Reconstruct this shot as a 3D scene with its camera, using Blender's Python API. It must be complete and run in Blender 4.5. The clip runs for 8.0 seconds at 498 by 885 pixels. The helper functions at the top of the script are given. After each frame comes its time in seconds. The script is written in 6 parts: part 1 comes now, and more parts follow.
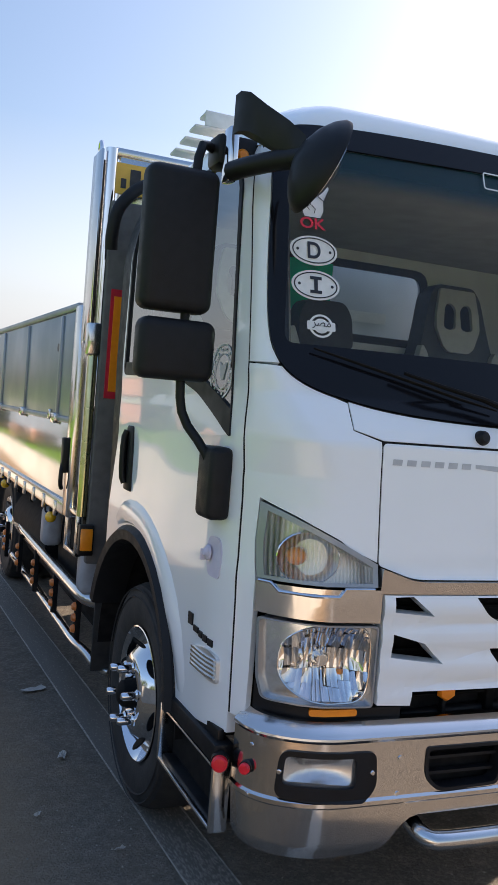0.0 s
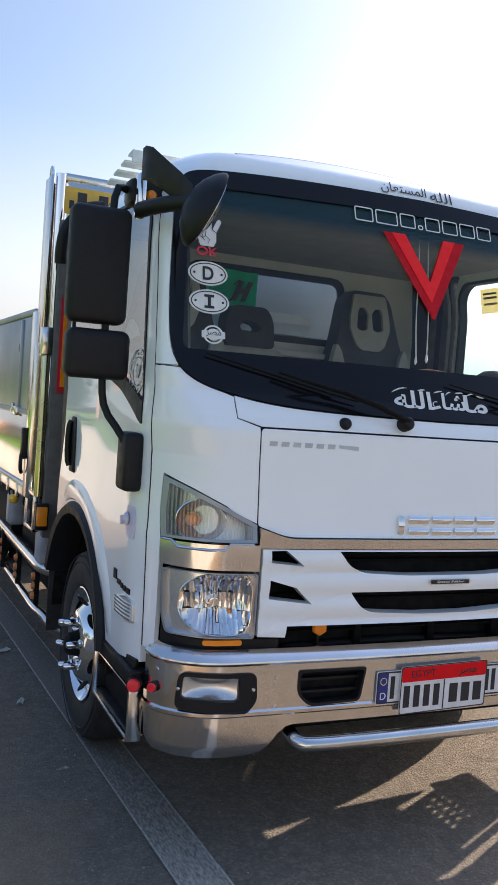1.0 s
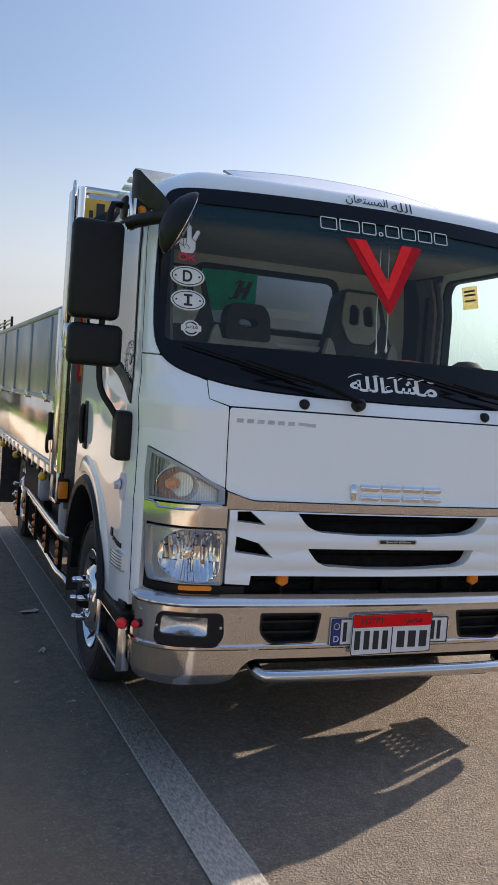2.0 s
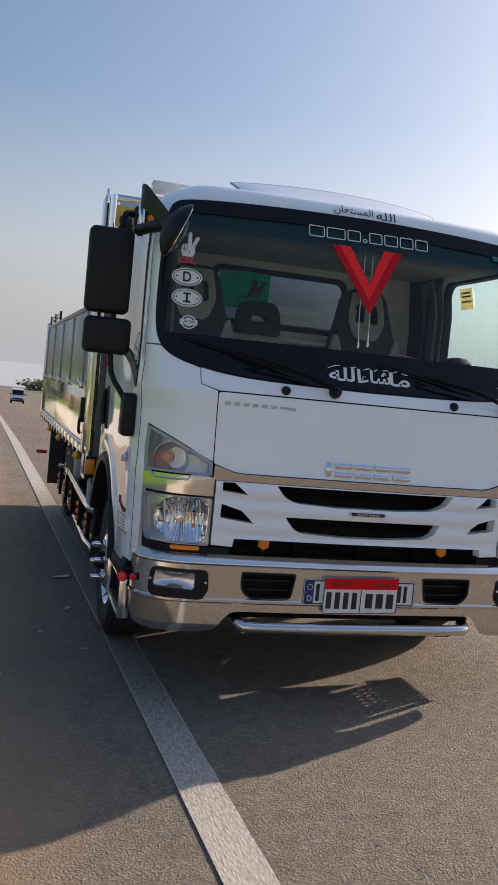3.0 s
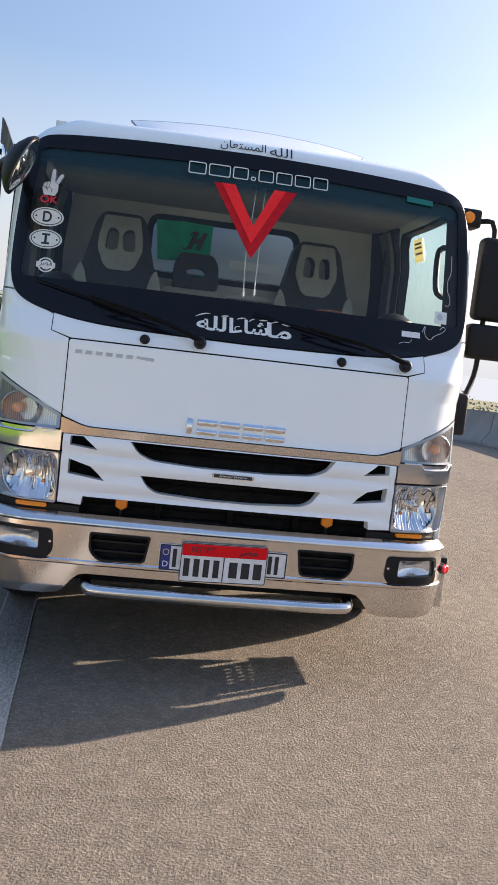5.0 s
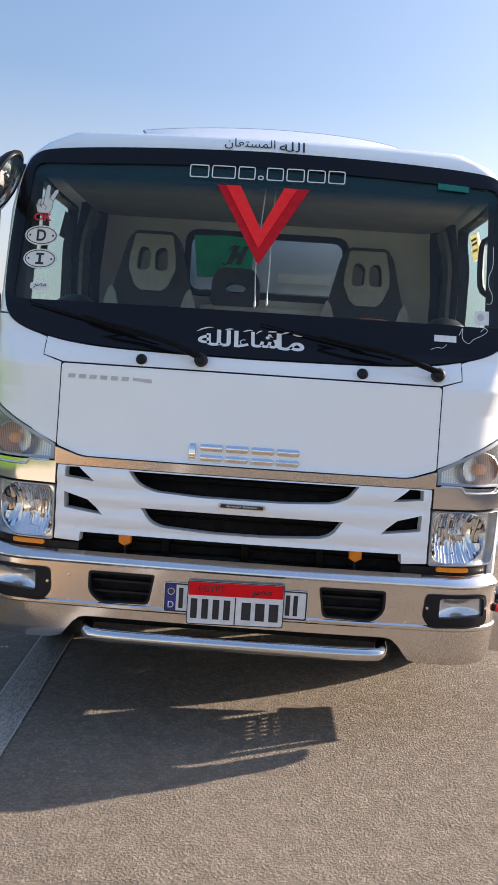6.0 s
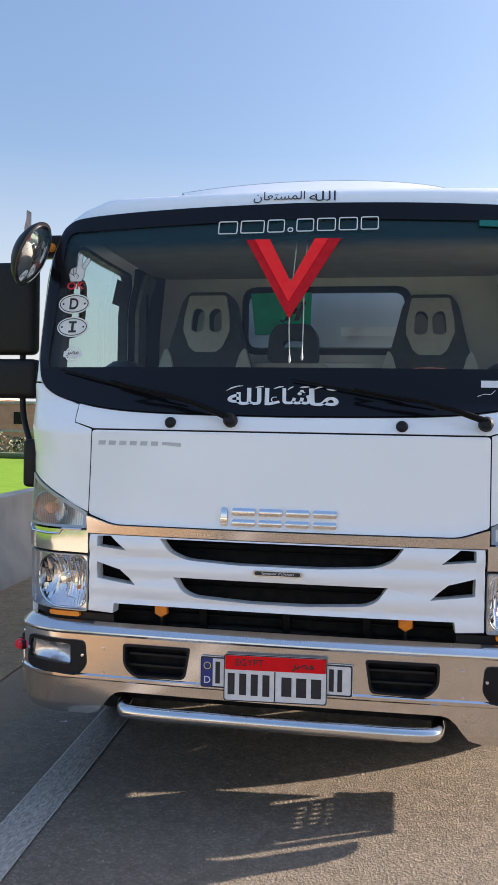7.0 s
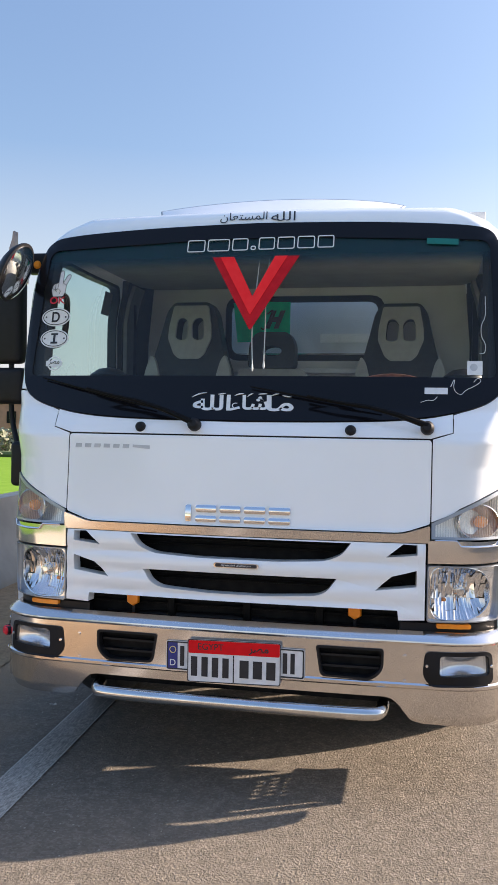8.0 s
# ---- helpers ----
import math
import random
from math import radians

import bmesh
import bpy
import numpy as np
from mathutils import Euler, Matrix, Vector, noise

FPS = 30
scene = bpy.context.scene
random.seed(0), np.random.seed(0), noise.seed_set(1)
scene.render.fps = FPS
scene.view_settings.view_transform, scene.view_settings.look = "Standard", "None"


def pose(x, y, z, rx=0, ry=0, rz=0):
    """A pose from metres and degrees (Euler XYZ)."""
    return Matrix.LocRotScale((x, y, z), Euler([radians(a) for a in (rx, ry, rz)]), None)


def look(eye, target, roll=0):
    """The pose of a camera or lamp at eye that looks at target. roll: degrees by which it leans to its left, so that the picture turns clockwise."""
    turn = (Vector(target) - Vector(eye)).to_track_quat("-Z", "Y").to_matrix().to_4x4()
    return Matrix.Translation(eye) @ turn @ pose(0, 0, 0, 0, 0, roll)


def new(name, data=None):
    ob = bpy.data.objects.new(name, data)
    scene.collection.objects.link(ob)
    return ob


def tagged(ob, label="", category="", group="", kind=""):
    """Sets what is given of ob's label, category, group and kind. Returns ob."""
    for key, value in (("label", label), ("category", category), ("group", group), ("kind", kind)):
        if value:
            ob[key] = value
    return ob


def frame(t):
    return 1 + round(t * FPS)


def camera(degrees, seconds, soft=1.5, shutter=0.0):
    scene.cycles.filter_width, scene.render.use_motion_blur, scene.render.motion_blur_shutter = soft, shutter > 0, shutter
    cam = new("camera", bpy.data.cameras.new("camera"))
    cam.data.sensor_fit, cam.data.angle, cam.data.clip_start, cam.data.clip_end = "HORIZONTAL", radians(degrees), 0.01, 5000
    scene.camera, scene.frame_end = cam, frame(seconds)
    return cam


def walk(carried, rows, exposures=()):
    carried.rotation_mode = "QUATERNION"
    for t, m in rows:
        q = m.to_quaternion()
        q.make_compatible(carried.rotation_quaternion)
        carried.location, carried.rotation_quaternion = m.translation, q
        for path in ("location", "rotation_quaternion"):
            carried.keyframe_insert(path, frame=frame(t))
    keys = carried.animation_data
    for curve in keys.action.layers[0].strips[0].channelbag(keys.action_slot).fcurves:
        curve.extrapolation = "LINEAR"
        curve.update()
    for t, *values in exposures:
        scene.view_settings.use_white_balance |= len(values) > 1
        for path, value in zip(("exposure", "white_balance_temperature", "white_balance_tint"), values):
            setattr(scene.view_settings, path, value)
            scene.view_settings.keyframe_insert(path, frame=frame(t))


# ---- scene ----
cam = camera(32.84, 8.0)
PATH = [
    (0.0, (-1.840, -1.695, 1.377), (-1.051, 0.141, 1.296), 4.60),
    (0.5, (-1.843, -1.995, 1.378), (-1.028, -0.170, 1.296), 4.50),
    (1.0, (-1.815, -2.281, 1.399), (-0.997, -0.459, 1.301), 4.20),
    (1.5, (-1.757, -2.560, 1.388), (-0.998, -0.713, 1.278), 4.10),
    (3.0, (-1.556, -3.369, 1.349), (-1.002, -1.452, 1.218), 5.60),
    (3.5, (-1.361, -3.542, 1.368), (-0.894, -1.606, 1.184), 6.50),
    (4.0, (-1.065, -3.545, 1.350), (-0.610, -1.613, 1.109), 7.20),
    (4.5, (-0.751, -3.464, 1.342), (-0.346, -1.518, 1.122), 7.20),
    (6.0, (0.070, -3.006, 1.346), (0.026, -1.015, 1.168), 3.80),
    (6.5, (0.227, -2.857, 1.326), (0.034, -0.869, 1.219), 2.00),
    (7.0, (0.384, -2.816, 1.358), (0.038, -0.847, 1.307), 1.00),
    (7.5, (0.503, -2.923, 1.366), (0.132, -0.958, 1.332), 0.80),
    (8.0, (0.661, -3.025, 1.381), (0.257, -1.067, 1.327), 0.90),
]
EXPOSURES = [(t, e, 6500, 15) for t, e in ((0.0, 1.46), (1.0, 1.54), (1.5, 1.42), (3.0, 0.86), (3.5, 1.17), (4.0, 1.41), (4.5, 1.50), (6.0, 1.56), (7.0, 1.66), (8.0, 1.68))]
walk(cam, [(t, look(e, a, r)) for t, e, a, r in PATH], EXPOSURES)
from mathutils import geometry

# ---- light ----
SUN_AZ, SUN_EL = radians(65.6), radians(22.5)
SUN_DIR = Vector((math.sin(SUN_AZ) * math.cos(SUN_EL), math.cos(SUN_AZ) * math.cos(SUN_EL), math.sin(SUN_EL)))
world = bpy.data.worlds.new("world")
scene.world = world
world.use_nodes = True
wn = world.node_tree
sky = wn.nodes.new("ShaderNodeTexSky")
sky.sky_type = "NISHITA"
sky.sun_disc = False
sky.sun_elevation, sky.sun_rotation = SUN_EL, SUN_AZ
sky.altitude, sky.air_density, sky.dust_density, sky.ozone_density = 20, 1.0, 1.9, 1.5
wn.nodes["Background"].inputs["Strength"].default_value = 0.118
# dusty air: the sky pales to grey towards the horizon
tcw, sxyz, rise, hsv = (wn.nodes.new("ShaderNode" + k) for k in ("TexCoord", "SeparateXYZ", "MapRange", "HueSaturation"))
rise.inputs["From Min"].default_value, rise.inputs["From Max"].default_value = 0.0, 0.30
rise.inputs["To Min"].default_value, rise.inputs["To Max"].default_value = 0.12, 1.05
wn.links.new(tcw.outputs["Generated"], sxyz.inputs[0])
wn.links.new(sxyz.outputs["Z"], rise.inputs["Value"])
wn.links.new(rise.outputs["Result"], hsv.inputs["Saturation"])
wn.links.new(sky.outputs["Color"], hsv.inputs["Color"])
# and it dims there, seen through more of it
cube, high, low_part = (wn.nodes.new("ShaderNodeMath") for _ in range(3))
cube.operation, high.operation, low_part.operation = "POWER", "MULTIPLY_ADD", "MULTIPLY_ADD"
cube.use_clamp = True
cube.inputs[1].default_value = 3.0
high.inputs[1].default_value, high.inputs[2].default_value = 0.75, 0.575
low_part.inputs[1].default_value = 0.10
wn.links.new(sxyz.outputs["Z"], cube.inputs[0])
wn.links.new(cube.outputs[0], high.inputs[0])
wn.links.new(sxyz.outputs["Z"], low_part.inputs[0])
wn.links.new(high.outputs[0], low_part.inputs[2])
# the lowest air is one pale veil of dust
wn.links.new(low_part.outputs[0], hsv.inputs["Value"])
haze, veil = wn.nodes.new("ShaderNodeMapRange"), wn.nodes.new("ShaderNodeMix")
haze.interpolation_type = "SMOOTHSTEP"
haze.inputs["From Min"].default_value, haze.inputs["From Max"].default_value = 0.15, 0.0
haze.inputs["To Min"].default_value, haze.inputs["To Max"].default_value = 0.0, 0.92
veil.data_type = "RGBA"
veil.inputs["B"].default_value = (2.28, 2.36, 2.42, 1)
wn.links.new(sxyz.outputs["Z"], haze.inputs["Value"])
wn.links.new(haze.outputs["Result"], veil.inputs["Factor"])
wn.links.new(hsv.outputs["Color"], veil.inputs["A"])
wn.links.new(veil.outputs["Result"], wn.nodes["Background"].inputs["Color"])
sun = new("sun", bpy.data.lights.new("sun", "SUN"))
sun.data.energy, sun.data.angle, sun.data.color = 4.15, radians(0.6), (1.0, 0.84, 0.665)
sun.matrix_world = look(SUN_DIR * 40, (0, 0, 0))


# ---- materials ----
def mat(name, color=(0.5, 0.5, 0.5), rough=0.5, metal=0.0, coat=0.0, color2=None, scale=8.0, detail=4.0, bump=0.0, bump_scale=60.0,
        rough_var=0.0, spread=(0.35, 0.65), emit=None, island=0.0, stretch=(1, 1, 1)):
    m = bpy.data.materials.new(name)
    m.use_nodes = True
    nt = m.node_tree
    b = nt.nodes["Principled BSDF"]
    b.inputs["Base Color"].default_value = (*color, 1)
    b.inputs["Roughness"].default_value = rough
    b.inputs["Metallic"].default_value = metal
    b.inputs["Coat Weight"].default_value = coat
    b.inputs["Coat Roughness"].default_value = 0.03
    tc = nt.nodes.new("ShaderNodeTexCoord")
    mp = nt.nodes.new("ShaderNodeMapping")
    mp.inputs["Scale"].default_value = stretch
    nt.links.new(tc.outputs["Object"], mp.inputs["Vector"])
    if color2 or rough_var:
        n = nt.nodes.new("ShaderNodeTexNoise")
        n.inputs["Scale"].default_value, n.inputs["Detail"].default_value = scale, detail
        nt.links.new(mp.outputs["Vector"], n.inputs["Vector"])
        ramp = nt.nodes.new("ShaderNodeMapRange")
        ramp.inputs["From Min"].default_value, ramp.inputs["From Max"].default_value = spread
        nt.links.new(n.outputs["Fac"], ramp.inputs["Value"])
        if color2:
            mx = nt.nodes.new("ShaderNodeMix")
            mx.data_type = "RGBA"
            mx.inputs["A"].default_value, mx.inputs["B"].default_value = (*color, 1), (*color2, 1)
            nt.links.new(ramp.outputs["Result"], mx.inputs["Factor"])
            nt.links.new(mx.outputs["Result"], b.inputs["Base Color"])
        if rough_var:
            rr = nt.nodes.new("ShaderNodeMapRange")
            rr.inputs["To Min"].default_value, rr.inputs["To Max"].default_value = rough, rough + rough_var
            nt.links.new(ramp.outputs["Result"], rr.inputs["Value"])
            nt.links.new(rr.outputs["Result"], b.inputs["Roughness"])
    if bump:
        n2 = nt.nodes.new("ShaderNodeTexNoise")
        n2.inputs["Scale"].default_value, n2.inputs["Detail"].default_value = bump_scale, 3
        nt.links.new(mp.outputs["Vector"], n2.inputs["Vector"])
        bp = nt.nodes.new("ShaderNodeBump")
        bp.inputs["Strength"].default_value, bp.inputs["Distance"].default_value = bump, 0.01
        nt.links.new(n2.outputs["Fac"], bp.inputs["Height"])
        nt.links.new(bp.outputs["Normal"], b.inputs["Normal"])
    if emit:
        b.inputs["Emission Color"].default_value = (*emit[:3], 1)
        b.inputs["Emission Strength"].default_value = emit[3]
    return m


def glass(name, tint=(0.9, 0.95, 0.94), rough=0.0, ior=1.5, gloss=1.0, ribs=0.0, tinted=None, dust=0.0, fade=None):
    m = bpy.data.materials.new(name)
    m.use_nodes = True
    nt = m.node_tree
    nt.nodes.remove(nt.nodes["Principled BSDF"])
    tr, gl = nt.nodes.new("ShaderNodeBsdfTransparent"), nt.nodes.new("ShaderNodeBsdfGlossy")
    tr.inputs["Color"].default_value = (*tint, 1)
    gl.inputs["Roughness"].default_value = rough
    gl.inputs["Color"].default_value = (gloss, gloss, gloss, 1)
    # Schlick's curve: the same gloss on both sides of the thin pane
    fr, mx = nt.nodes.new("ShaderNodeLayerWeight"), nt.nodes.new("ShaderNodeMixShader")
    fr.inputs["Blend"].default_value = 0.5
    f0 = ((ior - 1) / (ior + 1)) ** 2
    pw, ma = nt.nodes.new("ShaderNodeMath"), nt.nodes.new("ShaderNodeMath")
    pw.operation, ma.operation = "POWER", "MULTIPLY_ADD"
    pw.inputs[1].default_value = 5.0
    ma.inputs[1].default_value, ma.inputs[2].default_value = 1 - f0, f0
    nt.links.new(fr.outputs["Facing"], pw.inputs[0])
    nt.links.new(pw.outputs[0], ma.inputs[0])
    nt.links.new(ma.outputs[0], mx.inputs[0])
    through_it = tr.outputs[0]
    if tinted:
        df, half = nt.nodes.new("ShaderNodeBsdfDiffuse"), nt.nodes.new("ShaderNodeMixShader")
        df.inputs["Color"].default_value = (*tinted, 1)
        half.inputs[0].default_value = 0.82
        nt.links.new(tr.outputs[0], half.inputs[1])
        nt.links.new(df.outputs[0], half.inputs[2])
        through_it = half.outputs[0]
    if dust:
        # a thin film of road dust
        dd, dm2, dn, dr = (nt.nodes.new("ShaderNode" + k) for k in ("BsdfDiffuse", "MixShader", "TexNoise", "MapRange"))
        dd.inputs["Color"].default_value = (0.55, 0.52, 0.47, 1)
        dn.inputs["Scale"].default_value, dn.inputs["Detail"].default_value = 3.0, 7
        dr.inputs["To Min"].default_value, dr.inputs["To Max"].default_value = dust * 0.6, dust * 1.5
        nt.links.new(dn.outputs["Fac"], dr.inputs["Value"])
        nt.links.new(dr.outputs["Result"], dm2.inputs[0])
        nt.links.new(through_it, dm2.inputs[1])
        nt.links.new(dd.outputs[0], dm2.inputs[2])
        through_it = dm2.outputs[0]
    nt.links.new(through_it, mx.inputs[1])
    nt.links.new(gl.outputs[0], mx.inputs[2])
    nt.links.new(mx.outputs[0], nt.nodes["Material Output"].inputs["Surface"])
    if fade:
        # the tint thins out downwards
        ft, fs, fr2, clear, fm2 = (nt.nodes.new("ShaderNode" + k) for k in ("TexCoord", "SeparateXYZ", "MapRange", "BsdfTransparent", "MixShader"))
        fr2.interpolation_type = "SMOOTHSTEP"
        fr2.inputs["From Min"].default_value, fr2.inputs["From Max"].default_value = fade[1], fade[0]
        nt.links.new(ft.outputs["Object"], fs.inputs[0])
        nt.links.new(fs.outputs["Z"], fr2.inputs["Value"])
        nt.links.new(fr2.outputs["Result"], fm2.inputs[0])
        nt.links.new(clear.outputs[0], fm2.inputs[1])
        nt.links.new(mx.outputs[0], fm2.inputs[2])
        nt.links.new(fm2.outputs[0], nt.nodes["Material Output"].inputs["Surface"])
    if ribs:
        tc, wv, bp = nt.nodes.new("ShaderNodeTexCoord"), nt.nodes.new("ShaderNodeTexWave"), nt.nodes.new("ShaderNodeBump")
        wv.inputs["Scale"].default_value = ribs
        bp.inputs["Strength"].default_value, bp.inputs["Distance"].default_value = 0.4, 0.003
        nt.links.new(tc.outputs["Object"], wv.inputs["Vector"])
        nt.links.new(wv.outputs["Fac"], bp.inputs["Height"])
        nt.links.new(bp.outputs["Normal"], gl.inputs["Normal"])
        # the ribs scatter part of the light
        sc, am, dm = nt.nodes.new("ShaderNodeMixShader"), nt.nodes.new("ShaderNodeMath"), nt.nodes.new("ShaderNodeBsdfDiffuse")
        am.operation = "MULTIPLY"
        am.inputs[1].default_value = 0.26
        dm.inputs["Color"].default_value = (0.84, 0.83, 0.80, 1)
        nt.links.new(wv.outputs["Fac"], am.inputs[0])
        nt.links.new(am.outputs[0], sc.inputs[0])
        nt.links.new(through_it, sc.inputs[1])
        nt.links.new(dm.outputs[0], sc.inputs[2])
        nt.links.new(sc.outputs[0], mx.inputs[1])
    return m


WHITE = mat("white_paint", (0.90, 0.93, 0.94), 0.30, 0, 1.0, (0.875, 0.91, 0.92), 3, rough_var=0.06, bump=0.01, bump_scale=220)
PLASTIC = mat("black_plastic", (0.009, 0.009, 0.010), 0.45, color2=(0.014, 0.014, 0.016), scale=30, rough_var=0.15, bump=0.08, bump_scale=500)
SATIN = mat("black_trim", (0.007, 0.007, 0.008), 0.38, color2=(0.011, 0.011, 0.013), scale=14, rough_var=0.2)
FRIT = mat("black_glass_border", (0.006, 0.006, 0.008), 0.10, 0, 0.0, rough_var=0.06, scale=5)
WIPER = mat("wiper_black", (0.004, 0.004, 0.004), 0.6, color2=(0.007, 0.007, 0.007), scale=40)
DARK = mat("dark_cavity", (0.008, 0.008, 0.009), 0.7, color2=(0.018, 0.017, 0.016), scale=25)
CHROME = mat("chrome", (0.80, 0.80, 0.81), 0.05, 1.0, rough_var=0.05, scale=20)
STEEL = mat("polished_steel", (0.74, 0.71, 0.68), 0.10, 1.0, color2=(0.69, 0.655, 0.625), scale=4, rough_var=0.08, bump=0.015, bump_scale=6)
BRIGHT = mat("bright_steel", (0.72, 0.72, 0.72), 0.12, 1.0, color2=(0.62, 0.62, 0.61), scale=6, rough_var=0.1, bump=0.02, bump_scale=5)
ALU = mat("bed_panel_metal", (0.70, 0.70, 0.69), 0.12, 1.0, color2=(0.64, 0.64, 0.63), scale=3, rough_var=0.06, bump=0.006, bump_scale=2.0)
BRASS = mat("yellowed_steel", (0.62, 0.56, 0.30), 0.2, 1.0, color2=(0.5, 0.45, 0.24), scale=9, rough_var=0.1)
RUBBER = mat("tyre_rubber", (0.018, 0.018, 0.018), 0.75, color2=(0.035, 0.033, 0.03), scale=18, bump=0.15, bump_scale=90)
GLASS = glass("windscreen_glass", (0.93, 0.97, 0.96), ior=1.40, dust=0.011)
SIDEGLASS = glass("side_glass", (0.80, 1.0, 0.97), ior=3.0)
FILM = glass("sun_strip_film", (0.004, 0.24, 0.25), ior=1.2, tinted=(0.0, 0.022, 0.032), fade=(2.045, 1.980))
LENS = glass("clear_lens", (0.93, 0.94, 0.95), 0.02, 1.45)
FOGLENS = glass("fog_glass", (0.90, 0.92, 0.94), 0.03, 1.5, ribs=60)
RIBLENS = glass("ribbed_lens", (0.93, 0.93, 0.92), 0.03, 1.5, ribs=34)
SILVER = mat("satin_reflector", (0.90, 0.905, 0.91), 0.15, 1.0, color2=(0.80, 0.81, 0.83), scale=60, rough_var=0.12)
REFLECTOR = mat("lamp_reflector", (0.62, 0.60, 0.60), 0.30, 1.0, bump=0.12, bump_scale=30, stretch=(1, 1, 0.35))
LAMPSHELL = mat("lamp_shell", (0.82, 0.82, 0.80), 0.28, 0.75, color2=(0.70, 0.70, 0.69), scale=20)
AMBER = mat("amber_plastic", (1.0, 0.31, 0.012), 0.35, 0, 0.15, (0.92, 0.27, 0.01), 40)
AMBERBULB = mat("amber_bulb", (0.95, 0.30, 0.05), 0.2, 0, 0.4)
REDLENS = mat("red_reflector", (0.95, 0.02, 0.04), 0.3, 0, 0.2, (0.85, 0.015, 0.03), 60)
GREYPLASTIC = mat("grey_interior", (0.16, 0.15, 0.145), 0.7, color2=(0.12, 0.115, 0.11), scale=20, bump=0.1, bump_scale=300)
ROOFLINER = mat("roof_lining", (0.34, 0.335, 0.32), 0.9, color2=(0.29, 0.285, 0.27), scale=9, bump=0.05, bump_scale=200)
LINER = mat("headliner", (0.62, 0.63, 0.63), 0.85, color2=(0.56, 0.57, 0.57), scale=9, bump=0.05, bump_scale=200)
SEATDARK = mat("seat_black", (0.02, 0.02, 0.022), 0.55, color2=(0.03, 0.03, 0.032), scale=40, bump=0.1, bump_scale=180)
SEATBEIGE = mat("seat_beige", (0.41, 0.40, 0.375), 0.6, color2=(0.36, 0.35, 0.325), scale=30, bump=0.1, bump_scale=180)
WOODRIM = mat("wheel_rim_brown", (0.26, 0.10, 0.06), 0.35, 0, 0.3, (0.17, 0.065, 0.04), 40)
REDCLOTH = mat("red_pennant_cloth", (1.0, 0.040, 0.045), 0.9, color2=(0.97, 0.030, 0.036), scale=30, bump=0.15, bump_scale=300)
REDDARK = mat("red_pennant_border", (0.60, 0.02, 0.03), 0.9, color2=(0.5, 0.015, 0.025), scale=30, bump=0.15, bump_scale=300)
GREENCLOTH = mat("green_cloth", (0.005, 0.60, 0.36), 0.75, color2=(0.005, 0.50, 0.29), scale=14, bump=0.2, bump_scale=200)
STICKWHITE = mat("sticker_white", (0.78, 0.80, 0.80), 0.4, color2=(0.70, 0.72, 0.72), scale=50)
STICKBLACK = mat("sticker_black", (0.012, 0.014, 0.02), 0.4, color2=(0.02, 0.022, 0.03), scale=50)
STICKRED = mat("sticker_red", (0.65, 0.02, 0.05), 0.4, color2=(0.55, 0.02, 0.04), scale=50)
STICKTEAL = mat("sticker_teal", (0.0, 0.17, 0.14), 0.4, color2=(0.0, 0.14, 0.12), scale=40)
STICKYEL = mat("sticker_yellow", (0.80, 0.68, 0.20), 0.5, color2=(0.66, 0.60, 0.25), scale=30)
PLATEWHITE = mat("plate_white", (0.80, 0.80, 0.80), 0.35, color2=(0.70, 0.70, 0.69), scale=30, rough_var=0.1)
PLATERED = mat("plate_red", (0.80, 0.012, 0.016), 0.45, color2=(0.72, 0.012, 0.016), scale=30)
PLATEBLUE = mat("plate_blue", (0.015, 0.03, 0.22), 0.35, color2=(0.02, 0.03, 0.18), scale=30)
PLATEYEL = mat("plate_yellow", (0.78, 0.46, 0.07), 0.4, color2=(0.68, 0.40, 0.06), scale=14)
LILAC = mat("pale_lilac_plastic", (0.66, 0.63, 0.74), 0.4, color2=(0.60, 0.57, 0.70), scale=30)
GREYDECAL = mat("grey_decal", (0.46, 0.48, 0.50), 0.35, color2=(0.54, 0.56, 0.58), scale=40)
ALUGREY = mat("grey_bed_panel", (0.33, 0.36, 0.40), 0.32, 0.65, color2=(0.29, 0.32, 0.36), scale=3, rough_var=0.1, bump=0.008, bump_scale=2.0)
for cloth in (REDCLOTH, REDDARK, GREENCLOTH, PLATERED):
    cloth.node_tree.nodes["Principled BSDF"].inputs["Specular IOR Level"].default_value = 0.1
for black in (PLASTIC, SATIN, FRIT, WIPER):
    black.node_tree.nodes["Principled BSDF"].inputs["Specular IOR Level"].default_value = 0.28
# thin paper label: the daylight behind it shines through
LABELPAPER = mat("label_paper", (0.74, 0.70, 0.50), 0.6, color2=(0.68, 0.64, 0.44), scale=30)
lp = LABELPAPER.node_tree
lt, lm = lp.nodes.new("ShaderNodeBsdfTranslucent"), lp.nodes.new("ShaderNodeMixShader")
lt.inputs["Color"].default_value = (0.78, 0.74, 0.50, 1)
lm.inputs[0].default_value = 0.5
lp.links.new(lp.nodes["Principled BSDF"].outputs[0], lm.inputs[1])
lp.links.new(lt.outputs[0], lm.inputs[2])
lp.links.new(lm.outputs[0], lp.nodes["Material Output"].inputs["Surface"])
for black in (DARK, WIPER):
    black.node_tree.nodes["Principled BSDF"].inputs["Specular IOR Level"].default_value = 0.12
CORD = mat("white_cord", (0.7, 0.7, 0.7), 0.7)


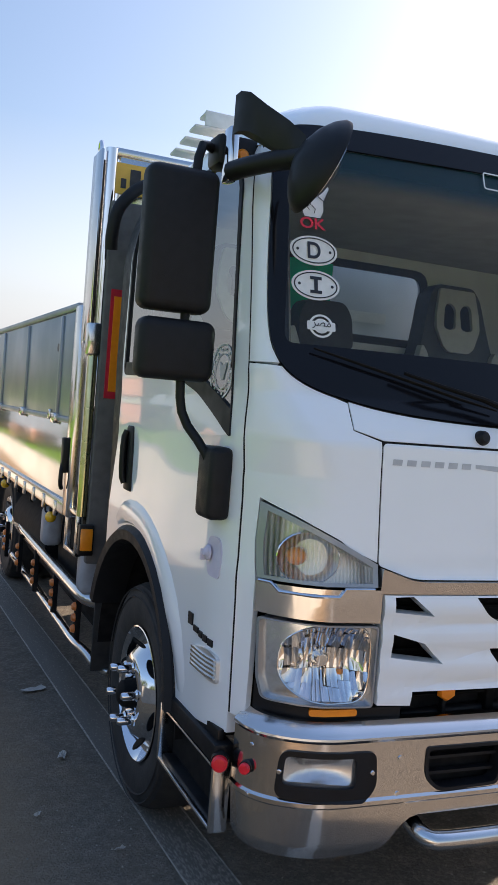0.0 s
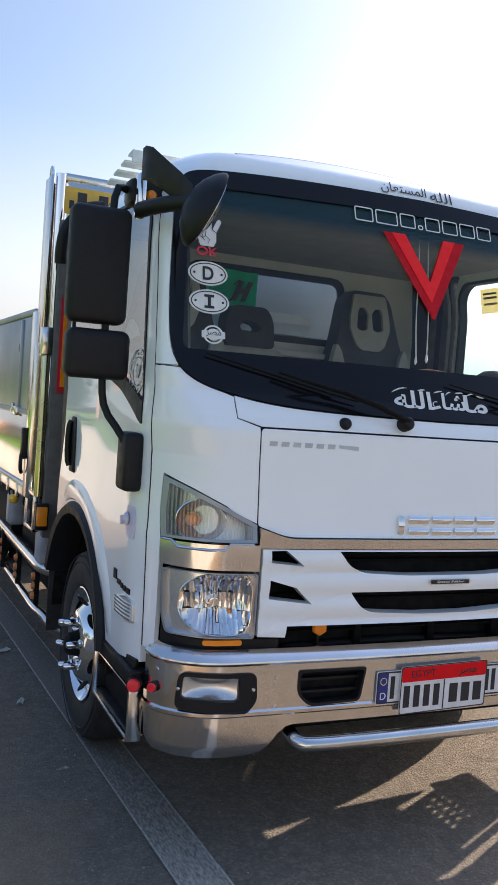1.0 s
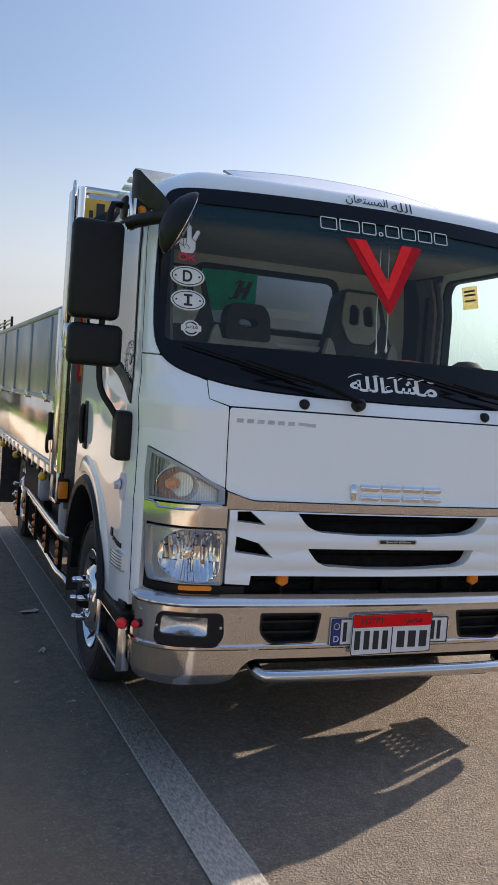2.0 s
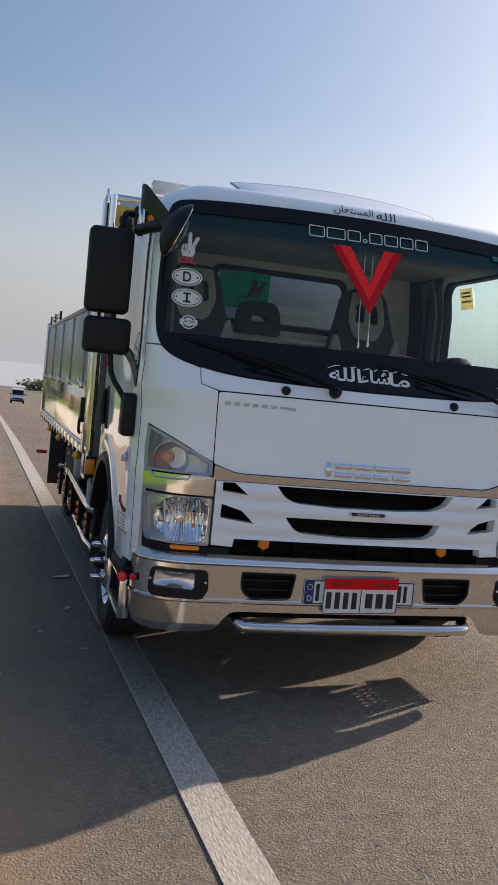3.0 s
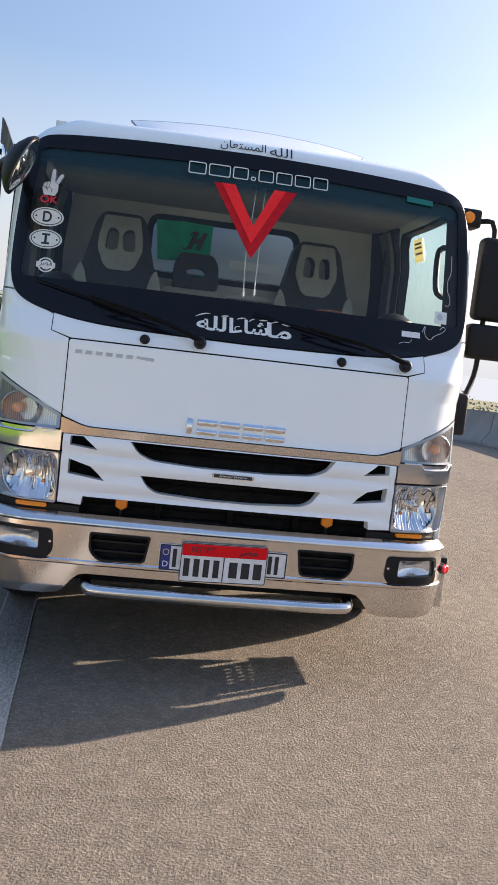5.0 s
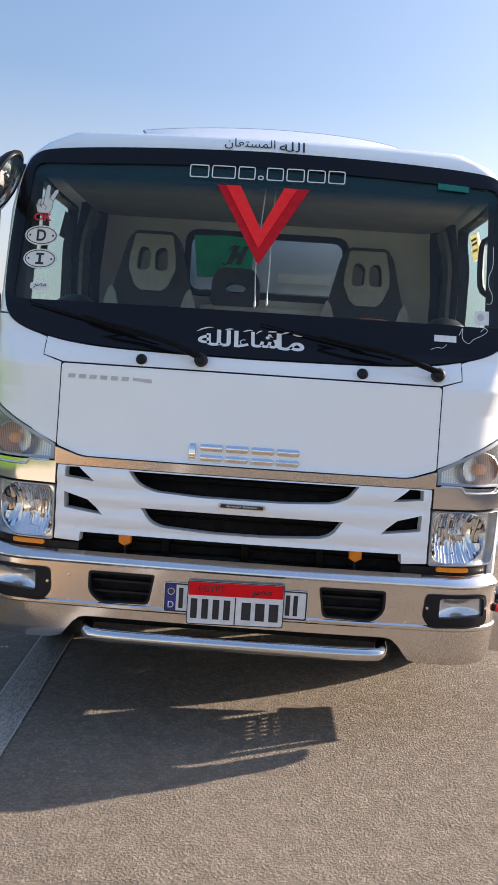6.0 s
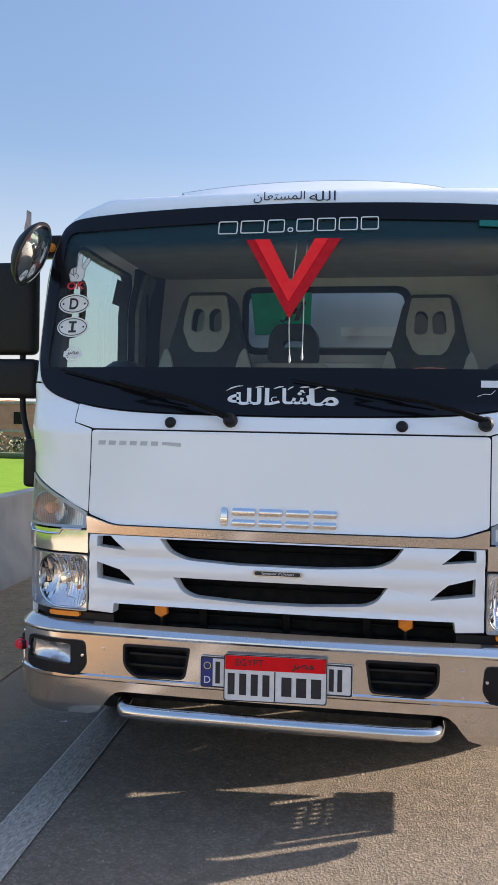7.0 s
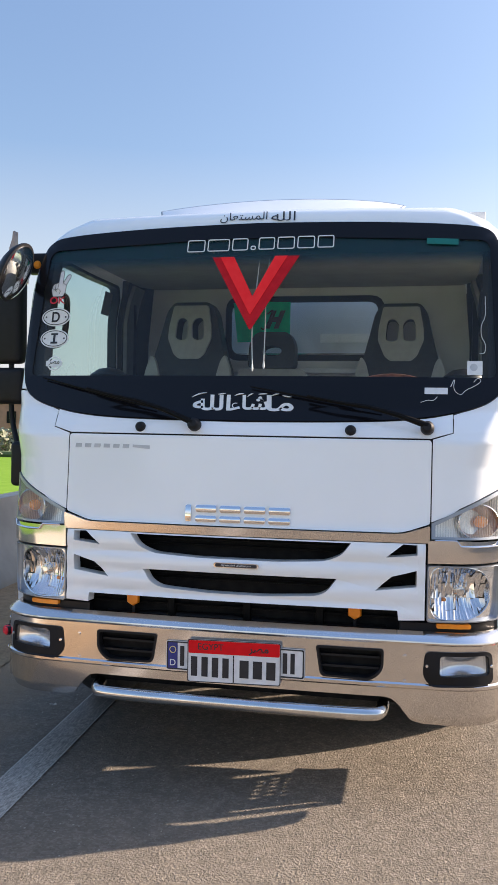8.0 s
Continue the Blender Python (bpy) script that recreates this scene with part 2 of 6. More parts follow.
# ---- mesh helpers ----
def finish(name, bm, material, parent=None, label="", smooth=True, angle=38):
    me = bpy.data.meshes.new(name)
    bmesh.ops.recalc_face_normals(bm, faces=bm.faces)
    bm.to_mesh(me)
    bm.free()
    if smooth:
        me.shade_smooth()
        me.set_sharp_from_angle(angle=radians(angle))
    me.materials.append(material)
    ob = new(name, me)
    if parent:
        ob.parent = parent
    if label:
        tagged(ob, label)
    return ob


def part(name, bm, material, parent, label="", **kw):
    return finish(name, bm, material, parent, label, **kw)


def thing(name, label, category, group="", kind="", at=(0, 0, 0)):
    ob = new(name)
    ob.location = at
    ob.empty_display_size = 0.1
    return tagged(ob, label, category, group, kind)


def box(size, at=(0, 0, 0), bevel=0.0, seg=2, bm=None, rot=None, taper=None):
    b = bmesh.new()
    bmesh.ops.create_cube(b, size=1.0)
    for v in b.verts:
        k = 1.0 if taper is None or v.co.z < 0 else taper
        v.co = Vector((v.co.x * size[0] * k, v.co.y * size[1] * k, v.co.z * size[2]))
    if bevel:
        bmesh.ops.bevel(b, geom=list(b.edges), offset=bevel, segments=seg, profile=0.5, affect="EDGES", clamp_overlap=True)
    m = Matrix.Translation(at) @ (rot.to_4x4() if rot else Matrix())
    bmesh.ops.transform(b, matrix=m, verts=b.verts)
    if bm is None:
        return b
    return merge(bm, b)


def merge(bm, b):
    me = bpy.data.meshes.new("tmp")
    b.to_mesh(me)
    b.free()
    bm.from_mesh(me)
    bpy.data.meshes.remove(me)
    return bm


def lathe(profile, seg=32, m=Matrix(), bm=None, closed=False):
    """profile: (radius, height) pairs turned about z, then moved by m."""
    bm = bm or bmesh.new()
    rings = []
    for r, h in profile:
        if r < 1e-5:
            rings.append([bm.verts.new(m @ Vector((0, 0, h)))])
        else:
            rings.append([bm.verts.new(m @ Vector((r * math.cos(2 * math.pi * k / seg), r * math.sin(2 * math.pi * k / seg), h))) for k in range(seg)])
    pairs = list(zip(rings, rings[1:])) + ([(rings[-1], rings[0])] if closed else [])
    for a, b in pairs:
        for k in range(seg):
            q = [a[k % len(a)], a[(k + 1) % len(a)], b[(k + 1) % len(b)], b[k % len(b)]]
            q = list(dict.fromkeys(q))
            if len(q) > 2:
                bm.faces.new(q)
    return bm


def tube(points, radius, seg=10, bm=None, smooth=0, caps=True):
    """A round bar along points; smooth rounds the corners off."""
    pts = [Vector(p) for p in points]
    for _ in range(smooth):
        out = [pts[0]]
        for a, b in zip(pts, pts[1:]):
            out += [a.lerp(b, 0.25), a.lerp(b, 0.75)]
        pts = out + [pts[-1]]
    bm = bm or bmesh.new()
    rings, side = [], None
    for n, p in enumerate(pts):
        d = (pts[min(n + 1, len(pts) - 1)] - pts[max(n - 1, 0)]).normalized()
        if side is None:
            side = d.orthogonal().normalized()
        side = (side - d * side.dot(d)).normalized()
        up = d.cross(side)
        rr = radius[n] if isinstance(radius, (list, tuple)) else radius
        rings.append([bm.verts.new(p + rr * (math.cos(2 * math.pi * k / seg) * side + math.sin(2 * math.pi * k / seg) * up)) for k in range(seg)])
    for a, b in zip(rings, rings[1:]):
        for k in range(seg):
            bm.faces.new((a[k], a[(k + 1) % seg], b[(k + 1) % seg], b[k]))
    if caps:
        bm.faces.new(rings[0][::-1])
        bm.faces.new(rings[-1])
    return bm


def interp(table, z):
    for (a, u), (b, v) in zip(table, table[1:]):
        if z <= b:
            k = max(0.0, (z - a) / (b - a))
            return u + (v - u) * k
    return table[-1][1]


def rounded(poly, r, n=4):
    """Rounds the corners of a 2D polygon; r is one radius, or one for each corner."""
    out = []
    for i, p in enumerate(poly):
        p, a, b = Vector(p), Vector(poly[i - 1]), Vector(poly[(i + 1) % len(poly)])
        rad = r[i] if isinstance(r, (list, tuple)) else r
        rad = min(rad, (a - p).length * 0.45, (b - p).length * 0.45)
        if rad < 1e-4:
            out.append(tuple(p))
            continue
        s, e = p + (a - p).normalized() * rad, p + (b - p).normalized() * rad
        for k in range(n + 1):
            t = k / n
            out.append(tuple(s * (1 - t) ** 2 + p * 2 * t * (1 - t) + e * t * t))
    return out


def ellipse(cx, cy, rx, ry, n=28):
    return [(cx + rx * math.cos(2 * math.pi * k / n), cy + ry * math.sin(2 * math.pi * k / n)) for k in range(n)]


def mirrored(poly):
    return [(-x, z) for x, z in poly][::-1]


def sheet(poly, place, thick, grid=0.06, holes=(), cuts=()):
    """A panel cut to a 2D outline (with holes), laid on a curved surface by place(u, v, depth) and given thickness."""
    loops = [[Vector((*p, 0)) for p in poly]] + [[Vector((*p, 0)) for p in h] for h in holes]
    flat = [v for loop in loops for v in loop]
    bm = bmesh.new()
    vs = [bm.verts.new(v) for v in flat]
    for tri in geometry.tessellate_polygon(loops):
        a, b, c = (flat[k] for k in tri)
        if (b - a).cross(c - a).length > 1e-9:
            bm.faces.new([vs[k] for k in tri])
    if grid:
        us, ws = [v.x for v in flat], [v.y for v in flat]
        for axis, lo, hi in ((0, min(us), max(us)), (1, min(ws), max(ws))):
            count = int((hi - lo) / grid)
            for k in range(1, count + 1):
                co, no = Vector((0, 0, 0)), Vector((0, 0, 0))
                co[axis], no[axis] = lo + (hi - lo) * k / (count + 1), 1
                bmesh.ops.bisect_plane(bm, geom=[*bm.verts, *bm.edges, *bm.faces], dist=1e-6, plane_co=co, plane_no=no)
    for level in cuts:
        bmesh.ops.bisect_plane(bm, geom=[*bm.verts, *bm.edges, *bm.faces], dist=1e-6, plane_co=Vector((0, level, 0)), plane_no=Vector((0, 1, 0)))
    bm.verts.ensure_lookup_table()
    front = list(bm.verts)
    edges = [e for e in bm.edges if e.is_boundary]
    faces = list(bm.faces)
    back = {}
    uv = {v: (v.co.x, v.co.y) for v in front}
    for v in front:
        v.co = place(*uv[v], 0.0)
    if thick:
        for v in front:
            back[v] = bm.verts.new(place(*uv[v], thick))
        for f in faces:
            bm.faces.new([back[v] for v in reversed(f.verts)])
        for e in edges:
            a, b = e.verts
            bm.faces.new((a, b, back[b], back[a]))
    return bm


def loft(rings, cap=True, bm=None):
    bm = bm or bmesh.new()
    vs = [[bm.verts.new(p) for p in ring] for ring in rings]
    n = len(vs[0])
    for a, b in zip(vs, vs[1:]):
        for k in range(n):
            bm.faces.new((a[k], a[(k + 1) % n], b[(k + 1) % n], b[k]))
    if cap:
        bm.faces.new(vs[0][::-1])
        bm.faces.new(vs[-1])
    return bm


def lettering(text, size, depth=0.0006, shear=0.0, weight=0.0, outline=False):
    """Built-in font letters as a bmesh in the x-z plane, centred."""
    cu = bpy.data.curves.new("letters", "FONT")
    cu.body, cu.size, cu.align_x, cu.align_y, cu.shear, cu.offset, cu.extrude = text, size, "CENTER", "CENTER", shear, weight, depth
    ob = bpy.data.objects.new("letters", cu)
    scene.collection.objects.link(ob)
    me = bpy.data.meshes.new_from_object(ob.evaluated_get(bpy.context.evaluated_depsgraph_get()))
    bpy.data.objects.remove(ob)
    bpy.data.curves.remove(cu)
    bm = bmesh.new()
    bm.from_mesh(me)
    bpy.data.meshes.remove(me)
    for v in bm.verts:
        v.co = Vector((v.co.x, -v.co.z, v.co.y))
    return bm


def fitted(bm, width, height):
    """Scales flat letters to a given size."""
    xs, zs = [v.co.x for v in bm.verts], [v.co.z for v in bm.verts]
    cx, cz = (min(xs) + max(xs)) / 2, (min(zs) + max(zs)) / 2
    for v in bm.verts:
        v.co.x = (v.co.x - cx) * width / (max(xs) - min(xs))
        v.co.z = (v.co.z - cz) * height / (max(zs) - min(zs))
    return bm


def lay(bm, place, cx, cz, lift=0.002, turn=0.0, sx=1.0, sz=1.0):
    """Lays a flat bmesh of the x-z plane on a curved surface around (cx, cz)."""
    c, s = math.cos(turn), math.sin(turn)
    for v in bm.verts:
        x, z, d = v.co.x * sx, v.co.z * sz, v.co.y
        v.co = place(cx + c * x - s * z, cz + s * x + c * z, d - lift)
    return bm


def flat(y0):
    return lambda u, v, d: Vector((u, y0 + d, v))


# ---- the truck: cab surface ----
FRONT_Y = [(0.30, 0.03), (0.95, 0.03), (1.0, 0.042), (1.31, 0.070), (1.35, 0.085), (1.427, 0.125), (2.20, 0.372), (2.3, 0.42)]
HALF_W = [(0.30, 1.01), (0.9, 1.02), (1.2, 1.022), (1.3, 1.018), (1.4, 1.008), (1.5, 1.004), (1.9, 1.003), (1.98, 0.995), (2.06, 0.978), (2.12, 0.957), (2.17, 0.93), (2.2, 0.90), (2.3, 0.8)]
CORNER_X = [(1.15, 0.24), (1.22, 0.232), (1.3, 0.19), (1.4, 0.11), (1.48, 0.06), (1.56, 0.05), (2.1, 0.06), (2.2, 0.14)]
CORNER_Y = [(1.15, 0.34), (1.22, 0.33), (1.3, 0.28), (1.4, 0.19), (1.48, 0.14), (1.56, 0.125), (2.1, 0.14), (2.2, 0.24)]
BOW_Z = [(1.31, 0.04), (1.42, 0.065), (1.55, 0.078), (1.8, 0.05), (1.95, 0.034), (2.1, 0.03)]
BULGE = [(1.2, 0.006), (1.3, 0.014), (1.5, 0.03), (1.9, 0.03), (2.1, 0.02)]
BOW = 0.04


def cab_y(x, z):
    f, w, x = interp(FRONT_Y, z), interp(HALF_W, z), abs(x)
    cx, cy = interp(CORNER_X, z), interp(CORNER_Y, z)
    e = w - cx
    y = f + interp(BOW_Z, z) * min(x / e, 1) ** 2
    if x > e:
        k = min((x - e) / cx, 0.995)
        y += cy * (1 - math.sqrt(1 - k * k))
    return y


def cab_x(y, z):
    f, w = interp(FRONT_Y, z), interp(HALF_W, z)
    cx, cy = interp(CORNER_X, z), interp(CORNER_Y, z)
    yc = f + interp(BOW_Z, z) + cy
    if y >= yc:
        k = min((y - yc) / 0.5, 1)
        return w + interp(BULGE, z) * k * k * (3 - 2 * k)
    k = min((yc - y) / cy, 0.999)
    return w - cx + cx * math.sqrt(1 - k * k)


def wrap_x(x, z):
    """Wrap coordinate of a point of the front face or the corner by its x: 0 to 1 on the front, 1 to 2 round the corner."""
    cx = interp(CORNER_X, z)
    e = interp(HALF_W, z) - cx
    return x / e if x <= e else 1 + math.asin(min((x - e) / cx, 1)) * 2 / math.pi


def wrap_y(y, z):
    k = (y - interp(FRONT_Y, z) - interp(BOW_Z, z)) / interp(CORNER_Y, z)
    return 1 + math.acos(max(min(1 - k, 1), 0)) * 2 / math.pi


def wrap_point(u, z):
    f, w, cx, cy = interp(FRONT_Y, z), interp(HALF_W, z), interp(CORNER_X, z), interp(CORNER_Y, z)
    if u <= 1:
        return Vector(((w - cx) * u, f + interp(BOW_Z, z) * u * u, z))
    a = min(u - 1, 1) * math.pi / 2
    return Vector((w - cx + cx * math.sin(a), f + interp(BOW_Z, z) + cy * (1 - math.cos(a)) + max(u - 2, 0), z))


def on_corner(s):
    def place(u, v, d):
        du, dv = wrap_point(u + 0.004, v) - wrap_point(u - 0.004, v), wrap_point(u, v + 0.004) - wrap_point(u, v - 0.004)
        p = wrap_point(u, v) + dv.cross(du).normalized() * d
        return Vector((s * p.x, p.y, p.z))
    return place


def eased(pts, times=2):
    """Cuts the corners of an open line, keeping its ends."""
    for _ in range(times):
        out = [pts[0]]
        for a, b in zip(pts, pts[1:]):
            out += [(a[0] * 0.75 + b[0] * 0.25, a[1] * 0.75 + b[1] * 0.25), (a[0] * 0.25 + b[0] * 0.75, a[1] * 0.25 + b[1] * 0.75)]
        pts = out + [pts[-1]]
    return pts


def on_front(u, v, d):
    y = cab_y(u, v)
    n = Vector((-(cab_y(u + 0.004, v) - cab_y(u - 0.004, v)) / 0.008, 1, -(cab_y(u, v + 0.004) - cab_y(u, v - 0.004)) / 0.008)).normalized()
    return Vector((u, y, v)) + n * d


def on_side(s):
    return lambda u, v, d: Vector((s * (cab_x(u, v) - d), u, v))


truck = thing("truck", "white cab-over light truck with polished steel cargo bed on asphalt", "truck", at=(-0.007, 0, 0))


def tpart(name, bm, material, label="", parent=None, **kw):
    return part(name, bm, material, parent or truck, label, **kw)


SEAM_LINE = [(0.54, 0.258), (0.9, 0.262), (1.05, 0.270), (1.2, 0.276), (1.32, 0.275), (1.39, 0.280), (1.46, 0.287), (1.534, 0.298), (1.606, 0.310), (1.752, 0.336), (1.901, 0.366), (1.98, 0.389), (2.05, 0.420), (2.1, 0.48)]
# dark sheet added behind the front panel joints so gaps look dark; door seals
tpart("joint_backing", sheet([(-0.712, 1.0), (0.712, 1.0), (0.712, 1.30), (0.81, 1.325), (0.81, 1.40), (0.70, 1.392), (-0.70, 1.392), (-0.81, 1.40), (-0.81, 1.325), (-0.712, 1.30)], lambda u, v, d: on_front(u, v, d + 0.003), 0.005), DARK)
for s in (-1, 1):
    zz = [0.6 + 0.025 * k for k in range(60)]
    tpart("door_seal", loft([[on_corner(s)(wrap_y(interp(SEAM_LINE, z) + o, z), z, d) for o, d in ((-0.010, 0.0012), (0.010, 0.0012), (0.010, 0.015), (-0.010, 0.015))] for z in zz]), DARK, "black door seal")

# front panels
HOOD = rounded([(-0.698, 1.3165), (0.698, 1.3165), (0.698, 1.015), (0.60, 0.982), (-0.60, 0.982), (-0.698, 1.015)], [0.012, 0.012, 0.01, 0.03, 0.03, 0.01])
tpart("front_panel", sheet(HOOD, on_front, 0.02), WHITE, "white front service panel")
WS_EDGE = eased([(1.375, 0.0), (1.378, 0.3), (1.385, 0.55), (1.400, 0.70), (1.425, 0.82), (1.455, 0.90), (1.495, 0.947), (1.56, 0.965), (1.65, 0.968), (1.80, 0.964), (1.95, 0.955), (2.02, 0.947), (2.08, 0.934), (2.122, 0.912), (2.142, 0.868), (2.153, 0.78), (2.164, 0.6), (2.173, 0.35), (2.178, 0.0)])
WS_OUT = [(x, z) for z, x in WS_EDGE] + [(-x, z) for z, x in WS_EDGE[-2:0:-1]]
WS_IN = rounded([(-0.93, 1.548), (0.93, 1.548), (0.902, 2.085), (0.0, 2.118), (-0.902, 2.085)], [0.03, 0.03, 0.045, 0.3, 0.045], 6)


def ws_x(z):
    return interp([(z, x) for z, x in WS_EDGE if x > 0.5 and z < 2.16], z)


COWL = [(-0.695, 1.323), (0.695, 1.323), (0.772, 1.345), (0.772, 1.412)] + [(x, z - 0.004) for z, x in WS_EDGE[::-1] if x < 0.72 and z < 1.5] + [(-x, z - 0.004) for z, x in WS_EDGE[1:] if x < 0.72 and z < 1.5] + [(-0.772, 1.412), (-0.772, 1.345)]
tpart("cowl_panel", sheet(COWL, on_front, 0.02), WHITE)
for s in (1, -1):
    front_edge = [*[(0.7025, 1.022 + 0.0165 * k) for k in range(19)], (0.775, 1.342), (0.775, 1.408)] + [(x, z - 0.004) for z, x in WS_EDGE if 0.79 < x and z < 1.492]
    low_edge = [(0.968, 0.60), (0.968, 0.72), (0.970, 0.86), (0.971, 0.96), (0.972, 1.05), (0.968, 1.158), (0.90, 1.1225), (0.80, 1.072)]
    corner = [(wrap_x(x, z), z) for x, z in front_edge] + [(wrap_y(interp(SEAM_LINE, z) - 0.004, z), z) for z in [1.492] + [1.48 - 0.02 * k for k in range(45)]] + [(wrap_x(x, z), z) for x, z in low_edge]
    tpart("corner_panel", sheet(corner, on_corner(s), 0.02, 0.05), WHITE, "white cab corner panel")
    zs = [1.496, 1.53, 1.56, 1.6, 1.65, 1.7, 1.75, 1.8, 1.85, 1.9, 1.95, 2.0, 2.04, 2.07, 2.1]
    inner = [(wrap_x(ws_x(z) + 0.003, z), z) for z in zs]
    outer = [(wrap_y(interp(SEAM_LINE, z) - 0.003, z), z) for z in zs]
    tpart("a_pillar", sheet(inner + outer[::-1], on_corner(s), 0.025, 0.05), WHITE, "white windscreen pillar")
    # door with its window opening and the cut of the wheel arch
    arch = [(1.13 + 0.545 * math.cos(radians(a)), 0.385 + 0.545 * math.sin(radians(a))) for a in range(46, 168, 8)]
    door_outline = [(interp(SEAM_LINE, z) + 0.004, z) for z in [0.545 + 0.025 * k for k in range(60)] + [2.04]] + [(0.50, 2.10), (0.58, 2.125), (1.33, 2.125), (1.395, 2.05), (1.415, 1.6), (1.42, 1.25), (1.50, 0.98), (1.51, 0.87)] + arch + [(0.60, 0.50)]
    WIN = rounded([(0.334, 1.300), (0.60, 1.412), (0.74, 1.450), (1.376, 1.465), (1.376, 2.02), (1.31, 2.085), (0.60, 2.085), (0.475, 2.035), (0.432, 1.973), (0.409, 1.893), (0.394, 1.743), (0.381, 1.595), (0.368, 1.47)], [0.01, 0.03, 0.03, 0.03, 0.05, 0.05, 0.03, 0.015, 0.01, 0.03, 0.03, 0.03, 0.03])
    door = tpart("door", sheet(door_outline, on_side(s), 0.035, 0.035, [WIN]), WHITE, "white cab door")
    WIN_IN = [(0.86 + (y - 0.86) * 0.972, 1.74 + (z - 1.74) * (0.965 if z > 1.47 else 0.84)) for y, z in WIN]
    tpart("window_seal", sheet([(0.86 + (y - 0.86) * 1.004, 1.74 + (z - 1.74) * 1.004) for y, z in WIN], lambda u, v, d, s=s: on_side(s)(u, v, d - 0.005), 0.046, 0.035, [WIN_IN]), SATIN, "black rubber window seal", door)
    pane = tpart("window_pane", sheet(WIN_IN, lambda u, v, d, s=s: on_side(s)(u, v, d + 0.002), 0.0, 0.035), SIDEGLASS, "clear side window glass", door)
    pane.visible_shadow = False
    trim = [(0.45, 0.62), (0.5, 1.30), (0.62, 1.41), (1.42, 1.43), (1.46, 1.0), (1.0, 0.95), (0.6, 0.8)]
    tpart("door_trim", sheet(trim, lambda u, v, d, s=s: on_side(s)(u, v, d + 0.05), 0.02, 0.1), GREYPLASTIC, "grey inner door trim", door)
    # pillar behind the door and the cab back corner
    post = [(1.512, 0.90), (1.428, 1.25), (1.423, 1.6), (1.403, 2.05), (1.36, 2.125), (1.54, 2.125), (1.56, 2.0), (1.56, 0.90)]
    tpart("rear_pillar", sheet(post, lambda u, v, d, s=s: on_side(s)(u, v, d + 0.012), 0.05, 0.08), PLASTIC, "black cab rear pillar")
    rings = []
    for z in (0.90, 1.3, 1.7, 2.0, 2.14):
        x1 = cab_x(1.5, z) - 0.014
        rings.append([Vector((s * x, y, z)) for x, y in ((x1, 1.552), (x1 - 0.03, 1.60), (0.90, 1.70), (0.88, 1.69), (x1 - 0.06, 1.58), (x1 - 0.04, 1.552))])
    tpart("rear_corner", loft(rings), PLASTIC, "black slanted cab rear corner")
    # wheel arch lip: dark flare round the arch
    flare = bmesh.new()
    rings = []
    for a in range(20, 172, 6):
        c, sn = math.cos(radians(a)), math.sin(radians(a))
        rings.append([Vector((s * (interp(HALF_W, 0.6) + dx), 1.13 + r * c, 0.385 + r * sn)) for r, dx in ((0.545, -0.02), (0.552, 0.012), (0.535, 0.03), (0.50, 0.026), (0.49, 0.0), (0.495, -0.1), (0.54, -0.1))])
    tpart("arch_flare", loft(rings, True, flare), PLASTIC, "black wheel arch flare")
    ridge = bmesh.new()
    rings = []
    for n, a in enumerate(range(60, 172, 8)):
        c, sn = math.cos(radians(a)), math.sin(radians(a))
        k = min(1.0, (n + 1) / 4, (14 - n) / 4)
        rings.append([Vector((s * (interp(HALF_W, 0.385 + r * sn) + dx * k - 0.004), 1.13 + r * c, 0.385 + r * sn)) for r, dx in ((0.66, -0.002), (0.635, 0.014), (0.60, 0.024), (0.565, 0.02), (0.548, 0.0), (0.56, -0.02), (0.64, -0.02))])
    tpart("arch_ridge", loft(rings, True, ridge), WHITE, "", door)
    # door handle
    hb = box((0.02, 0.085, 0.235), (s * 1.027, 1.24, 1.165), 0.01)
    h = tpart("door_handle", hb, PLASTIC, "black door handle", door)
    tpart("handle_grip", tube([(s * 1.04, 1.255, 1.262), (s * 1.050, 1.26, 1.235), (s * 1.050, 1.255, 1.10), (s * 1.04, 1.25, 1.075)], 0.013, smooth=1), SATIN, "", h)
    # side marker lamp, badge and round cap on the door
    lamp = tpart("side_marker_lamp", sheet(rounded([(0.305, 0.655), (0.305, 0.725), (0.37, 0.735), (0.47, 0.715), (0.47, 0.665)], 0.015), lambda u, v, d, s=s: on_side(s)(u, v, d - 0.010), 0.014, 0.03), LAMPSHELL, "silvery ribbed side lamp", door)
    for z in (0.664, 0.676, 0.688, 0.700, 0.712):
        part("lens_rib", sheet(rounded([(0.311, z), (0.464, z), (0.464, z + 0.006), (0.311, z + 0.006)], 0.003, 2), lambda u, v, d, s=s: on_side(s)(u, v, d - 0.014), 0.006, 0.04), SILVER, lamp)

    # inner pillar trims
    rings = []
    for k in range(13):
        z = 1.50 + 0.048 * k
        y0 = cab_y(0.93, z)
        rings.append([Vector((s * x, y0 + o, z)) for x, o in ((0.958, 0.035), (0.900, 0.030), (0.880, 0.060), (0.905, 0.120), (0.958, 0.130))])
    tpart("front_pillar_trim", loft(rings), PLASTIC, "black inner windscreen pillar trim")
    tpart("pillar_trim", sheet([(1.40, 1.0), (1.395, 1.6), (1.395, 2.10), (1.55, 2.10), (1.55, 1.0)], lambda u, v, d, s=s: on_side(s)(u, v, d + 0.075), 0.02, 0.1), GREYPLASTIC, "grey inner pillar trim")

